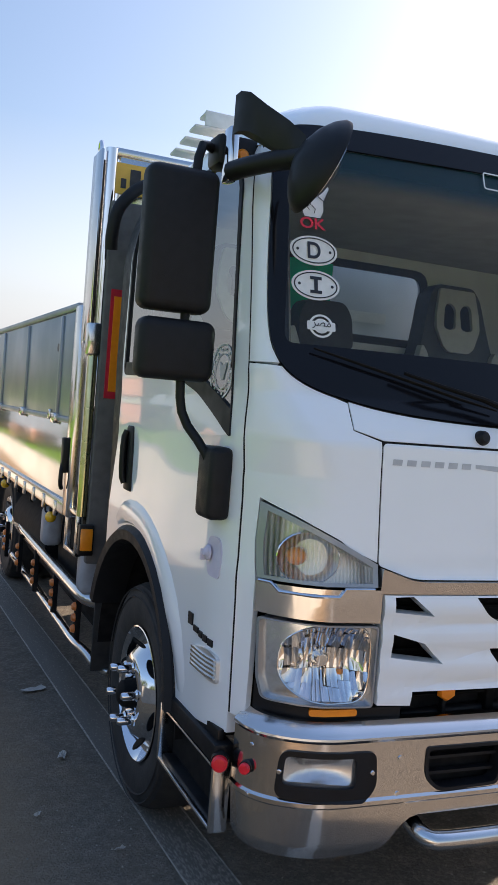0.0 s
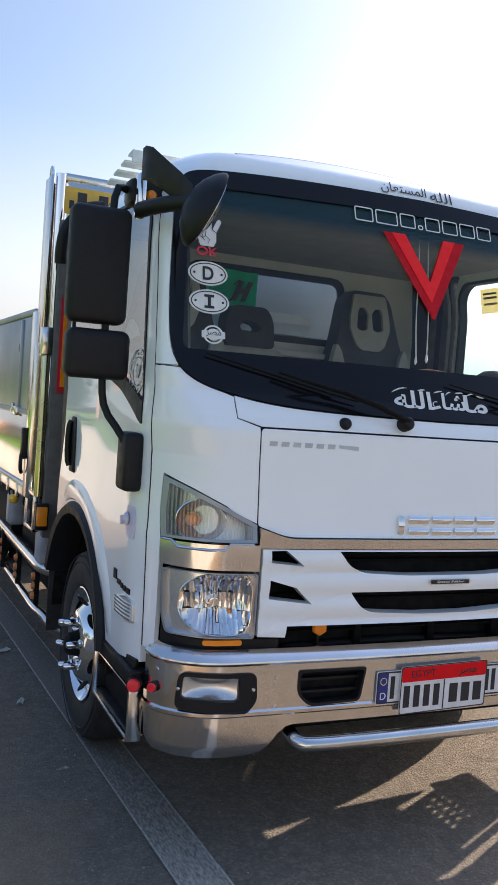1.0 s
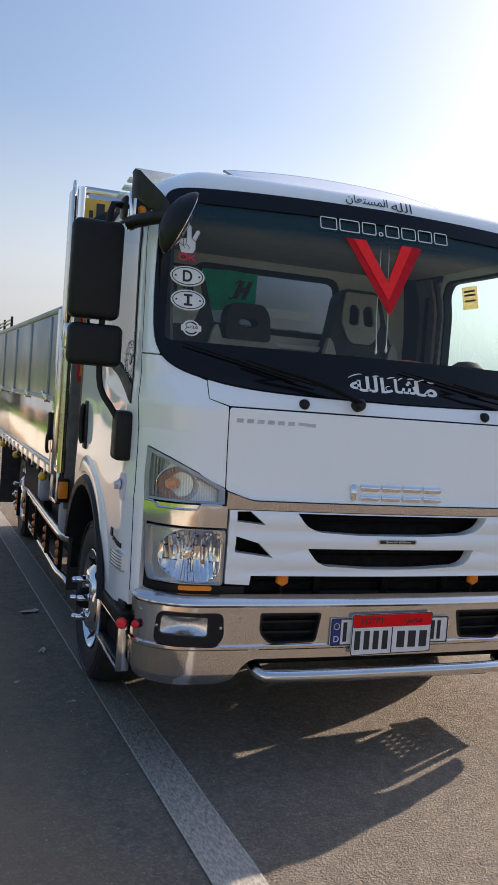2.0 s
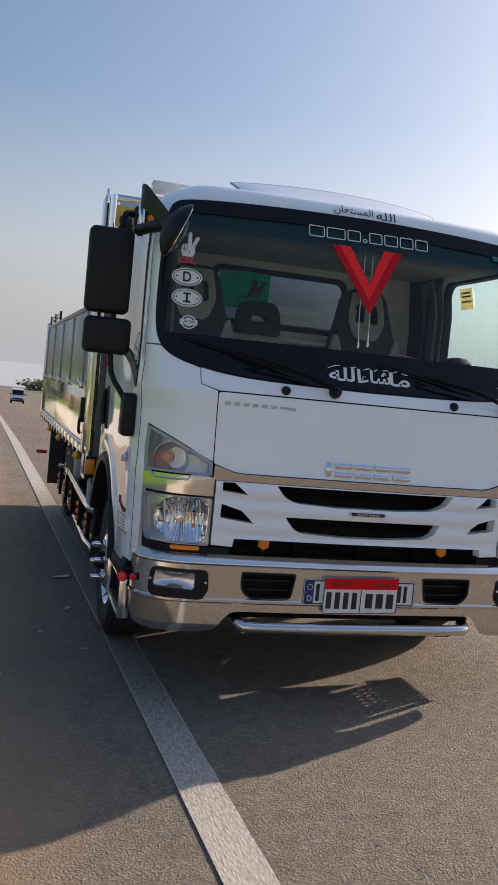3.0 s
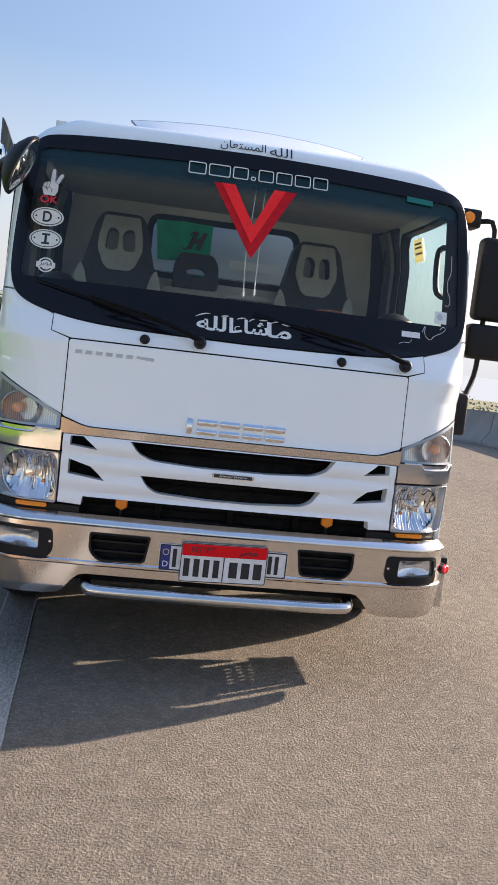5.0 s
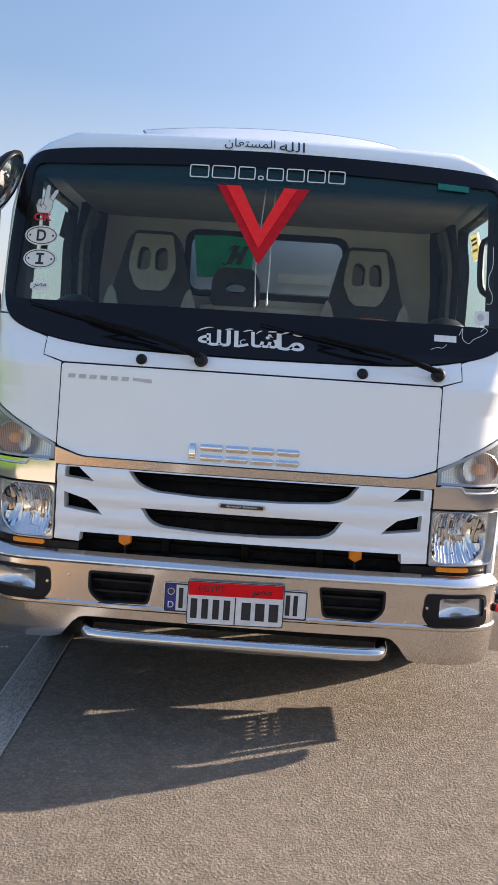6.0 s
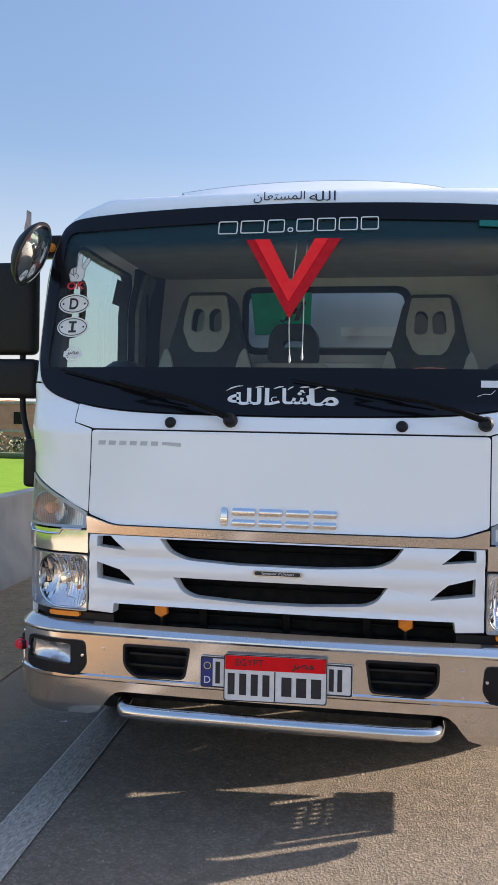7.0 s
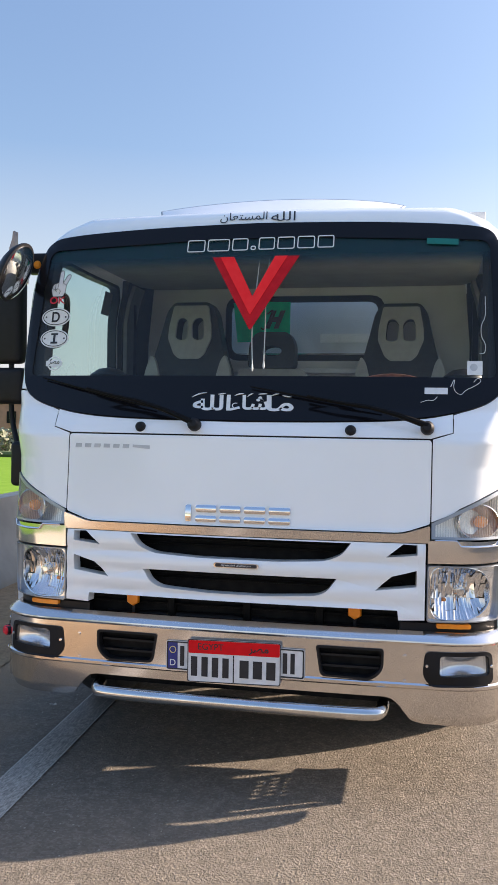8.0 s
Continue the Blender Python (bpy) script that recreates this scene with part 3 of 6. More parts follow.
# windscreen
tpart("windscreen_border", sheet(WS_OUT, lambda u, v, d: on_front(u, v, d - 0.005), 0.006, 0.05, [WS_IN]), FRIT, "black windscreen border")
ws = tpart("windscreen", sheet(WS_IN, lambda u, v, d: on_front(u, v, d + 0.001), 0.0, 0.05), GLASS, "clear windscreen glass")
ws.visible_shadow = False
strip = [(-0.912, 1.952), (-0.4, 1.952), (0, 1.952), (0.4, 1.952), (0.912, 1.952), (0.902, 2.087), (0.4, 2.107), (0.0, 2.120), (-0.4, 2.107), (-0.902, 2.087)]
tpart("sun_strip", sheet(strip, lambda u, v, d: on_front(u, v, d + 0.006), 0.0, 0.05), FILM, "dark green tinted sun strip")


# roof
def ring_at(z, w, f, back=1.72, n=9):
    pts = []
    cx, cy = interp(CORNER_X, z), interp(CORNER_Y, z)
    if z > 2.2:
        cx, cy = 0.16, 0.27
    e = w - cx
    for k in range(n):
        x = e * (2 * k / (n - 1) - 1)
        pts.append(Vector((x, f + BOW * (x / e) ** 2, z)))
    for k in range(1, 8):
        a = radians(90 * k / 7)
        pts.append(Vector((e + cx * math.sin(a), f + BOW + cy * (1 - math.cos(a)), z)))
    pts += [Vector((w, 1.2, z)), Vector((w - 0.012, 1.53, z)), Vector((w - 0.095, back, z)), Vector((0, back, z)), Vector((-w + 0.095, back, z)), Vector((-w + 0.012, 1.53, z)), Vector((-w, 1.2, z))]
    for k in range(7, 0, -1):
        a = radians(90 * k / 7)
        pts.append(Vector((-e - cx * math.sin(a), f + BOW + cy * (1 - math.cos(a)), z)))
    return pts


ROOF = [(2.082, 0.980, 0.337), (2.12, 0.972, 0.349), (2.16, 0.952, 0.362), (2.19, 0.930, 0.371), (2.214, 0.900, 0.381), (2.236, 0.865, 0.401), (2.251, 0.800, 0.45), (2.259, 0.69, 0.54), (2.264, 0.55, 0.66), (2.268, 0.30, 0.85)]
roof_rings = [ring_at(*r) for r in ROOF]
for p in roof_rings[0]:
    if p.y < 0.75:
        p.z = 2.122 - 0.042 * min(1, (p.x / 0.9) ** 2)
        p.y += 0.32 * (p.z - 2.082)
tpart("roof", loft(roof_rings, False), WHITE, "white cab roof")
# a ramp that rises from the roof's front to a thin free edge, ending in a point on both sides
rings, edge = [], []
for k in range(29):
    u = k / 14 - 1
    foot = Vector((0.50 * u, 0.570 + 0.09 * u ** 4, 2.254 + 0.008 * u ** 4))
    tip = Vector((0.562 * u, 0.820, 2.389 - 0.034 * u * u - (0.012 * u ** 6 if u > 0 else 0)))
    top = [foot.lerp(tip, q) + Vector((0, 0, -0.006 * math.sin(math.pi * q) * (1 - 0.8 * u * u))) for q in (0.0, 0.25, 0.5, 0.75, 0.93, 1.0)]
    under = [p + Vector((0, 0.016, -0.010)) for p in top[::-1]]
    rings.append(top + under)
    edge.append(tip + Vector((0, 0.004, -0.003)))
deflector = tpart("roof_deflector", loft(rings), WHITE, "white sloping roof deflector")
foot_l, foot_r = (Vector((sx * 0.50, 0.66, 2.262)) for sx in (-1, 1))
tpart("edge_trim", tube([foot_l] + edge + [foot_r], 0.0055, 8), ALUGREY, "grey rubber edge of the deflector", deflector)
# cab shell behind: back wall with window, floor, headliner
BACK_WIN = rounded([(-0.425, 1.73), (0.43, 1.73), (0.43, 2.055), (-0.425, 2.055)], 0.07)
tpart("cab_back", sheet([(-0.90, 0.7), (0.90, 0.7), (0.90, 1.8), (0.87, 2.13), (-0.87, 2.13), (-0.90, 1.8)], flat(1.655), 0.05, 0, [BACK_WIN]), LINER, "grey cab rear wall")
bw = tpart("rear_window", sheet(BACK_WIN, flat(1.68), 0.0, 0), GLASS, "rear window glass")
bw.visible_shadow = False
seal_in = rounded([(-0.408, 1.747), (0.413, 1.747), (0.413, 2.038), (-0.408, 2.038)], 0.06)
tpart("rear_window_seal", sheet(rounded([(-0.442, 1.713), (0.447, 1.713), (0.447, 2.072), (-0.442, 2.072)], 0.08), flat(1.649), 0.014, 0, [seal_in]), SATIN, "black rubber seal")
tpart("cab_floor", box((1.78, 1.53, 0.05), (0, 0.92, 0.93)), DARK)
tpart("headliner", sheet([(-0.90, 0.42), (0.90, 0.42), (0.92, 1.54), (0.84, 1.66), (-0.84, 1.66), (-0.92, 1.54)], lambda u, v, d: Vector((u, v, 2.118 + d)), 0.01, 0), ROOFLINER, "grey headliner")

# dashboard
dash = [(0.14, 1.36), (0.17, 1.50), (0.30, 1.535), (0.55, 1.54), (0.66, 1.50), (0.68, 1.36), (0.62, 1.0), (0.2, 1.0)]
tpart("dashboard", loft([[Vector((x, y + 0.10 * (abs(x) / 0.95) ** 3, z)) for y, z in dash] for x in (-0.95, -0.7, -0.35, 0, 0.35, 0.7, 0.95)]), GREYPLASTIC, "dark grey dashboard")
wheel = tpart("steering_wheel", tube([(0.52 + 0.20 * math.cos(2 * math.pi * k / 32), 0.78 + 0.15 * math.sin(2 * math.pi * k / 32), 1.515 + 0.095 * math.sin(2 * math.pi * k / 32) - 0.02) for k in range(33)], 0.014, 8), WOODRIM, "brown rimmed steering wheel")
tpart("wheel_hub", lathe([(0.0, 0.03), (0.05, 0.025), (0.07, 0.0), (0.05, -0.05), (0.0, -0.06)], 16, pose(0.52, 0.76, 1.47, 35, 0, 0)), SEATDARK, "", wheel)


# ---- seats ----
def seat(x, y0, w, name, label, bucket=True):
    rise = 0.038 if bucket else 0.0
    root = new(name)
    root.parent = truck
    tagged(root, label)

    def lean(u, v, d):
        return Vector((x + u, y0 + 0.16 * (v - 1.2) + d, v + rise))

    if bucket:
        half = [(0.21, 1.20), (0.232, 1.45), (0.225, 1.60), (0.19, 1.70), (0.165, 1.80), (0.138, 1.92), (0.10, 1.975)]
        shell = rounded(half + [(-u, v) for u, v in half[::-1]], 0.025)
        holes = [rounded([(c - 0.033, 1.775), (c, 1.765), (c + 0.033, 1.775), (c + 0.033 - 0.006 * sg, 1.86), (c + 0.016, 1.888), (c - 0.016, 1.888), (c - 0.033 - 0.006 * sg, 1.86)], 0.016) for c, sg in ((-0.048, -1), (0.048, 1))]
        part("backrest", sheet(shell, lean, 0.11, 0.0, holes), SEATDARK, root, "black backrest")
        half = [(0.055, 1.665), (0.085, 1.69), (0.120, 1.775), (0.117, 1.84), (0.095, 1.955)]
        pad = rounded(half + [(-u, v) for u, v in half[::-1]], 0.012)
        part("backrest_pad", sheet(pad, lambda u, v, d: lean(u, v, d - 0.018), 0.02, 0.0, holes), SEATBEIGE, root, "beige centre pad")
        for s in (-1, 1):
            wing = rounded([(0.15, 1.35), (0.240, 1.35), (0.245, 1.5), (0.234, 1.60), (0.205, 1.69), (0.180, 1.655), (0.158, 1.57)], 0.025)
            part("side_bolster", sheet(wing if s > 0 else mirrored(wing), lambda u, v, d: lean(u, v, d - 0.03), 0.04, 0.0), SEATBEIGE, root, "beige side bolster")
    else:
        part("backrest", sheet(rounded([(-0.2, 1.2), (0.2, 1.2), (0.19, 1.66), (-0.19, 1.66)], 0.05), lean, 0.11, 0), SEATBEIGE, root, "beige backrest")
        part("headrest", sheet(rounded([(-0.13, 1.66), (0.13, 1.66), (0.125, 1.80), (0.09, 1.86), (-0.09, 1.86), (-0.125, 1.80)], 0.03), lambda u, v, d: lean(u, v, d - 0.02), 0.11, 0, [ellipse(0, 1.755, 0.055, 0.028, 16)]), SEATDARK, root, "black headrest with a hole")
    part("cushion", box((w, 0.48, 0.16), (x, y0 - 0.12, 1.22), 0.04), SEATDARK, root, "black seat cushion")
    return root


seat(-0.576, 1.30, 0.46, "seat", "black and beige bucket seat")
seat(0.540, 1.44, 0.46, "seat", "black and beige bucket seat")
seat(-0.148, 1.43, 0.40, "centre_seat", "narrow middle seat with a holed headrest", False)
for s in (-1, 1):
    tpart("seat_belt", sheet([(-0.022, 1.1), (0.022, 1.1), (0.022, 2.0), (-0.022, 2.0)], lambda u, v, d, s=s: Vector((s * 0.90, 1.42 + u, v)), 0.003, 0), SATIN, "dark seat belt strap")

# ---- grille and bonnet strip ----
STRIP = rounded([(-0.698, 0.948), (0.698, 0.948), (0.698, 1.011), (0.60, 0.979), (-0.60, 0.979), (-0.698, 1.011)], [0.004, 0.004, 0.004, 0.03, 0.03, 0.004])
tpart("chrome_strip", sheet(STRIP, lambda u, v, d: Vector((u, cab_y(u, 0.95) - 0.006 - 0.10 * (v - 0.948) + d, v)), 0.02, 0.03), STEEL, "polished strip under the front panel")
TRI1 = [(0.655, 0.94), (0.605, 0.942), (0.543, 0.893), (0.655, 0.904)]
TRI2 = [(0.654, 0.849), (0.566, 0.825), (0.508, 0.772), (0.654, 0.789)]
OPEN1 = rounded([(-0.42, 0.940), (0.42, 0.940), (0.385, 0.895), (0.33, 0.870), (0.15, 0.861), (-0.15, 0.861), (-0.33, 0.870), (-0.385, 0.895)], [0.003, 0.003, 0.02, 0.05, 0.02, 0.02, 0.05, 0.02])
OPEN2 = rounded([(-0.37, 0.808), (0.37, 0.808), (0.335, 0.760), (0.295, 0.742), (0.1, 0.731), (-0.1, 0.731), (-0.295, 0.742), (-0.335, 0.760)], [0.003, 0.003, 0.02, 0.03, 0.02, 0.02, 0.03, 0.02])
GRILLE = [(-0.684, 0.945), (0.684, 0.945), (0.684, 0.672), (0.592, 0.668), (0.588, 0.703), (0.35, 0.704), (-0.35, 0.704), (-0.588, 0.703), (-0.592, 0.668), (-0.684, 0.672)]
grille = tpart("grille", sheet(GRILLE, lambda u, v, d: on_front(u, v, d - 0.004 - 0.009 * abs(math.sin((v - 0.722) / 0.075 * math.pi))), 0.05, 0.025, [OPEN1, OPEN2, TRI1, mirrored(TRI1), TRI2, mirrored(TRI2)]), WHITE, "white moulded grille", angle=50)
tpart("grille_backing", box((1.45, 0.02, 0.55), (0, 0.16, 0.72)), DARK, "black mesh behind the grille")
for z in (0.66, 0.70, 0.765, 0.785, 0.895, 0.915):
    tpart("grille_bar", box((1.2, 0.015, 0.008), (0, 0.13, z), 0.003), WIPER)
tpart("radiator_pipe", tube([(-0.55, 0.15, 0.60), (-0.1, 0.14, 0.615), (0.2, 0.15, 0.60), (0.55, 0.14, 0.605)], 0.018, smooth=2), SATIN)
for x in (-0.28, 0.02, 0.3):
    tpart("grille_bracket", box((0.03, 0.05, 0.09), (x, 0.14, 0.64), 0.006), WIPER)
for s in (-1, 1):
    m = pose(s * 0.432, 0.112, 0.674, 90, 0, 0) @ pose(0, 0, 0, 0, 0, 30)
    hx = tpart("hexagon_reflector", lathe([(0.0, 0.012), (0.024, 0.011), (0.0285, 0.004), (0.0285, -0.004), (0.0, -0.004)], 6, m), AMBER, "amber hexagonal reflector", smooth=False)
    tpart("reflector_stem", box((0.012, 0.02, 0.12), (s * 0.432, 0.125, 0.61), 0.003), SATIN, "", hx)
badge = tpart("badge", sheet(rounded([(-0.085, 0.832), (0.085, 0.832), (0.085, 0.850), (-0.085, 0.850)], 0.008), lambda u, v, d: on_front(u, v, d - 0.022), 0.006, 0.04), CHROME, "small chrome-edged badge")
tpart("badge_face", sheet(rounded([(-0.078, 0.8345), (0.078, 0.8345), (0.078, 0.8475), (-0.078, 0.8475)], 0.006), lambda u, v, d: on_front(u, v, d - 0.024), 0.003, 0.04), STICKBLACK, "", badge)
tpart("badge_word", lay(fitted(lettering("Special Edition", 0.012, 0.0003, shear=0.25), 0.112, 0.0095), lambda u, v, d: on_front(u, v, d - 0.0245), 0.0, 0.841, 0.0005), STICKWHITE, "", badge)
# maker's mark as plain chrome bars: one upright, then four pairs
EMBLEM = [(-0.205, -0.183, 0.994, 1.057)] + [(x0, x0 + 0.080, z0, z1) for x0 in (-0.165, -0.072, 0.021, 0.114) for z0, z1 in ((0.994, 1.018), (1.031, 1.057))]
for x0, x1, z0, z1 in EMBLEM:
    zc, zh = (z0 + z1) / 2, (z1 - z0) / 2 + 0.002
    tpart("emblem_bar", sheet(rounded([(x0, z0), (x1, z0), (x1, z1), (x0, z1)], 0.007, 3), lambda u, v, d: on_front(u, v, d - 0.005 - 0.006 * (1 - ((v - zc) / zh) ** 2)), 0.008, 0.006), CHROME, "raised chrome emblem bar")
for k in range(6):
    x0 = -0.672 + 0.040 * k
    tpart("decal", sheet([(x0, 1.264), (x0 + 0.026, 1.264), (x0 + 0.028, 1.279), (x0 + 0.002, 1.279)], lambda u, v, d: on_front(u, v, d - 0.0015), 0.001, 0.05), GREYDECAL, "faint grey decal block")
tpart("decal", sheet([(-0.43, 1.268), (-0.36, 1.262), (-0.36, 1.276), (-0.43, 1.278)], lambda u, v, d: on_front(u, v, d - 0.0015), 0.001, 0.05), GREYDECAL)

# ---- headlamps ----
for s in (-1, 1):
    def pol(p, s=s):
        return p if s > 0 else mirrored(p)

    def inset(p, kx, kz):
        xs, zs = [x for x, z in p], [z for x, z in p]
        cx, cz = (min(xs) + max(xs)) / 2, (min(zs) + max(zs)) / 2
        return [(cx + (x - cx) * kx, cz + (z - cz) * kz) for x, z in p]
    up = [(0.703, 1.018), (0.80, 1.0675), (0.90, 1.118), (0.964, 1.150), (0.969, 1.05), (0.966, 0.962), (0.703, 0.962)]
    up_in = [(0.716, 1.010), (0.80, 1.053), (0.89, 1.098), (0.952, 1.129), (0.957, 1.05), (0.955, 0.971), (0.716, 0.971)]
    band = [(0.692, 0.955), (0.967, 0.955), (0.965, 0.880), (0.692, 0.876)]
    low = rounded([(0.692, 0.868), (0.962, 0.870), (0.956, 0.72), (0.945, 0.668), (0.692, 0.664)], 0.012)
    lamp = tpart("headlamp", sheet(pol(low), lambda u, v, d: on_front(u, v, d - 0.004), 0.0, 0.05), LENS, "clear headlamp with a chrome reflector")
    lamp.visible_shadow = False
    part("housing", sheet(pol(low), lambda u, v, d: on_front(u, v, d + 0.15), 0.02, 0.05), SILVER, lamp, "silvery lamp housing")
    part("lens_rim", sheet(pol(low), lambda u, v, d: on_front(u, v, d - 0.006), 0.05, 0.05, [pol(inset(low, 0.968, 0.96))]), ALUGREY, lamp, "grey lens rim")
    # the bowl's mouth: round on the outer side, squared on the inner one
    def bent(a):
        k = 0.42 if math.cos(a) < 0 else 0.92
        return (0.800 + (0.098 if math.cos(a) < 0 else 0.126) * math.copysign(abs(math.cos(a)) ** k, math.cos(a)), 0.768 + 0.0975 * math.copysign(abs(math.sin(a)) ** (0.55 if math.cos(a) < 0 else 0.80), math.sin(a)))
    mouth = [bent(2 * math.pi * k / 56) for k in range(56)]
    cx, cz = s * 0.806, 0.768
    yb = cab_y(cx, cz)
    m = pose(cx, yb + 0.075, cz, 90, 0, s * 10)

    def bowl(x, z):
        return 0.022 + 0.058 * max(0.0, 1 - ((x - 0.812) / 0.128) ** 2 - ((z - 0.768) / 0.108) ** 2)
    facets = bmesh.new()
    rng = random.Random(11)
    # upright flutes, each a shallow trough, broken into a few tilted steps
    for i in range(17):
        x0, half = 0.7005 + 0.0142 * i, 0.0071
        cuts = [0.668, 0.706 + rng.uniform(-0.010, 0.010), 0.742, 0.794, 0.828 + rng.uniform(-0.010, 0.010), 0.868]
        for z0, z1 in zip(cuts, cuts[1:]):
            lean, yawed = rng.gauss(0, 0.13), rng.gauss(0, 0.16)
            grid = []
            for r in range(4):
                fz = z0 + (z1 - z0) * r / 3
                row = []
                for c in range(5):
                    u = c / 2 - 1
                    fx = x0 + half * u
                    row.append(facets.verts.new(on_front(s * fx, fz, bowl(fx, fz) - 0.0022 * u * u - lean * (fz - (z0 + z1) / 2) - yawed * half * u)))
                grid.append(row)
            for r in range(3):
                for c in range(4):
                    facets.faces.new((grid[r][c], grid[r][c + 1], grid[r + 1][c + 1], grid[r + 1][c]))
    part("reflector_facets", facets, CHROME, lamp, "fluted chrome reflector")
    part("bowl_rim", tube([on_front(x, z, 0.012) for x, z in pol(mouth + mouth[:1])], 0.0026, 6), CHROME, lamp)
    part("bulb_cap", lathe([(0.0, 0.03), (0.014, 0.028), (0.022, 0.015), (0.022, -0.03)], 20, m), CHROME, lamp, "chrome bulb cap")
    part("bulb", lathe([(0.0, 0.02), (0.007, 0.015), (0.008, -0.03)], 12, m @ pose(-s * 0.055, -0.032, 0)), AMBERBULB, lamp)
    # bright panel round the bowl
    part("reflector_panel", sheet(pol(inset(low, 0.97, 0.97)), lambda u, v, d: on_front(u, v, d + 0.014), 0.004, 0.04, [pol(mouth)]), SILVER, lamp)
    turn = tpart("turn_lamp", sheet(pol(up), lambda u, v, d: on_front(u, v, d - 0.003), 0.0, 0.05), RIBLENS, "ribbed clear turn signal lens")
    turn.visible_shadow = False
    part("housing", sheet(pol(up), lambda u, v, d: on_front(u, v, d + 0.060), 0.02, 0.05), LAMPSHELL, turn, "silvery lamp housing")
    part("lens_rim", sheet(pol(up), lambda u, v, d: on_front(u, v, d - 0.006), 0.05, 0.05, [pol(up_in)]), ALUGREY, turn, "grey lens rim")
    cx, cz = s * 0.858, 1.024
    m = pose(cx, cab_y(cx, cz) + 0.052, cz, 90, 0, s * 22)
    part("reflector_bowl", lathe([(0.076, 0.034), (0.073, 0.012), (0.060, -0.010), (0.035, -0.026), (0.0, -0.032)], 32, m @ Matrix.Diagonal((1, 0.82, 1, 1))), REFLECTOR, turn, "round chrome bowl")
    part("bowl_rim", lathe([(0.076, 0.036), (0.079, 0.034), (0.079, 0.014), (0.076, 0.014)], 32, m @ Matrix.Diagonal((1, 0.82, 1, 1)), closed=True), CHROME, turn)
    part("amber_bulb", lathe([(0.0, 0.026), (0.011, 0.023), (0.018, 0.014), (0.020, 0.0), (0.016, -0.012)], 20, m @ pose(s * 0.026, -0.004, -0.010) @ Matrix.Diagonal((1.35, 1.15, 1.0, 1))), AMBERBULB, turn, "amber bulb")
    bandob = tpart("lamp_band", sheet(pol(band), lambda u, v, d: on_front(u, v, d - 0.008), 0.03, 0.04), STEEL, "polished steel band between the lamps")
    part("bright_edge", tube([on_front(x, z, -0.011) for x, z in pol([(0.715, 0.957), (0.792, 0.957), (0.806, 0.940), (0.86, 0.939), (0.928, 0.940), (0.942, 0.957), (0.962, 0.957)])], 0.0042, 8), CHROME, bandob)
    tpart("lower_trim", sheet(pol([(0.60, 0.655), (0.94, 0.655), (0.965, 0.70), (0.965, 0.58), (0.60, 0.58)]), lambda u, v, d: on_front(u, v, d + 0.02), 0.03, 0.05), SATIN, "black trim under the headlamp")
    tpart("amber_reflector", sheet(rounded(pol([(0.728, 0.641), (0.852, 0.641), (0.852, 0.658), (0.728, 0.658)]), 0.008), lambda u, v, d: on_front(u, v, d + 0.004), 0.016, 0.05), AMBER, "amber strip reflector")


# ---- bumper ----
def _bumper_line():
    pts = [(x, 0.012 + 0.02 * (x / 0.745) ** 2) for x in [0.745 * k / 24 for k in range(25)]]
    for k in range(1, 15):
        a = radians(90 * k / 14)
        pts.append((0.745 + 0.24 * math.sin(a), 0.032 + 0.17 * (1 - math.cos(a))))
    pts += [(0.986, 0.225)]
    length, out = 0.0, [(0.0, pts[0])]
    for a, b in zip(pts, pts[1:]):
        length += math.hypot(b[0] - a[0], b[1] - a[1])
        out.append((length, b))
    return out


BUMPER_LINE = _bumper_line()
BUMPER_OUT = [(0.28, -0.03), (0.33, -0.008), (0.40, -0.002), (0.428, 0.0), (0.434, 0.006), (0.444, 0.006), (0.450, 0.0), (0.588, 0.0), (0.596, 0.005), (0.601, 0.004), (0.610, -0.005), (0.620, -0.017), (0.630, -0.034)]
BUMPER_END = BUMPER_LINE[-1][0]


def on_bumper(u, v, d):
    s = -1 if u < 0 else 1
    a = min(abs(u), BUMPER_END - 1e-4)
    for (l0, p), (l1, q) in zip(BUMPER_LINE, BUMPER_LINE[1:]):
        if a <= l1:
            k = (a - l0) / (l1 - l0)
            t = Vector((q[0] - p[0], q[1] - p[1])).normalized()
            x, y = p[0] + (q[0] - p[0]) * k, p[1] + (q[1] - p[1]) * k
            break
    n = Vector((t.y, -t.x))
    o = interp(BUMPER_OUT, v) - d
    return Vector((s * (x + n.x * o), y + n.y * o, v))


E1 = BUMPER_END - 0.005
BUMPER = [(-E1, 0.630), (E1, 0.630), (E1, 0.302), (0.85, 0.296), (0.69, 0.298), (0.645, 0.310), (0.60, 0.368), (0.575, 0.388), (0.55, 0.394), (-0.55, 0.394), (-0.575, 0.388), (-0.60, 0.368), (-0.645, 0.310), (-0.69, 0.298), (-0.85, 0.296), (-E1, 0.302)]
HOLE = rounded([(0.300, 0.567), (0.545, 0.567), (0.545, 0.49), (0.505, 0.450), (0.318, 0.455)], [0.012, 0.012, 0.03, 0.03, 0.02])
FOG = rounded([(0.690, 0.566), (0.932, 0.570), (0.942, 0.452), (0.712, 0.442), (0.682, 0.478)], [0.02, 0.03, 0.03, 0.02, 0.03])


def bumper_panel(poly, holes):
    """Cut along every bend of its profile, so that lip and ridge stay crisp."""
    return sheet(poly, on_bumper, 0.012, 0.022, holes, [z for z, _ in BUMPER_OUT])


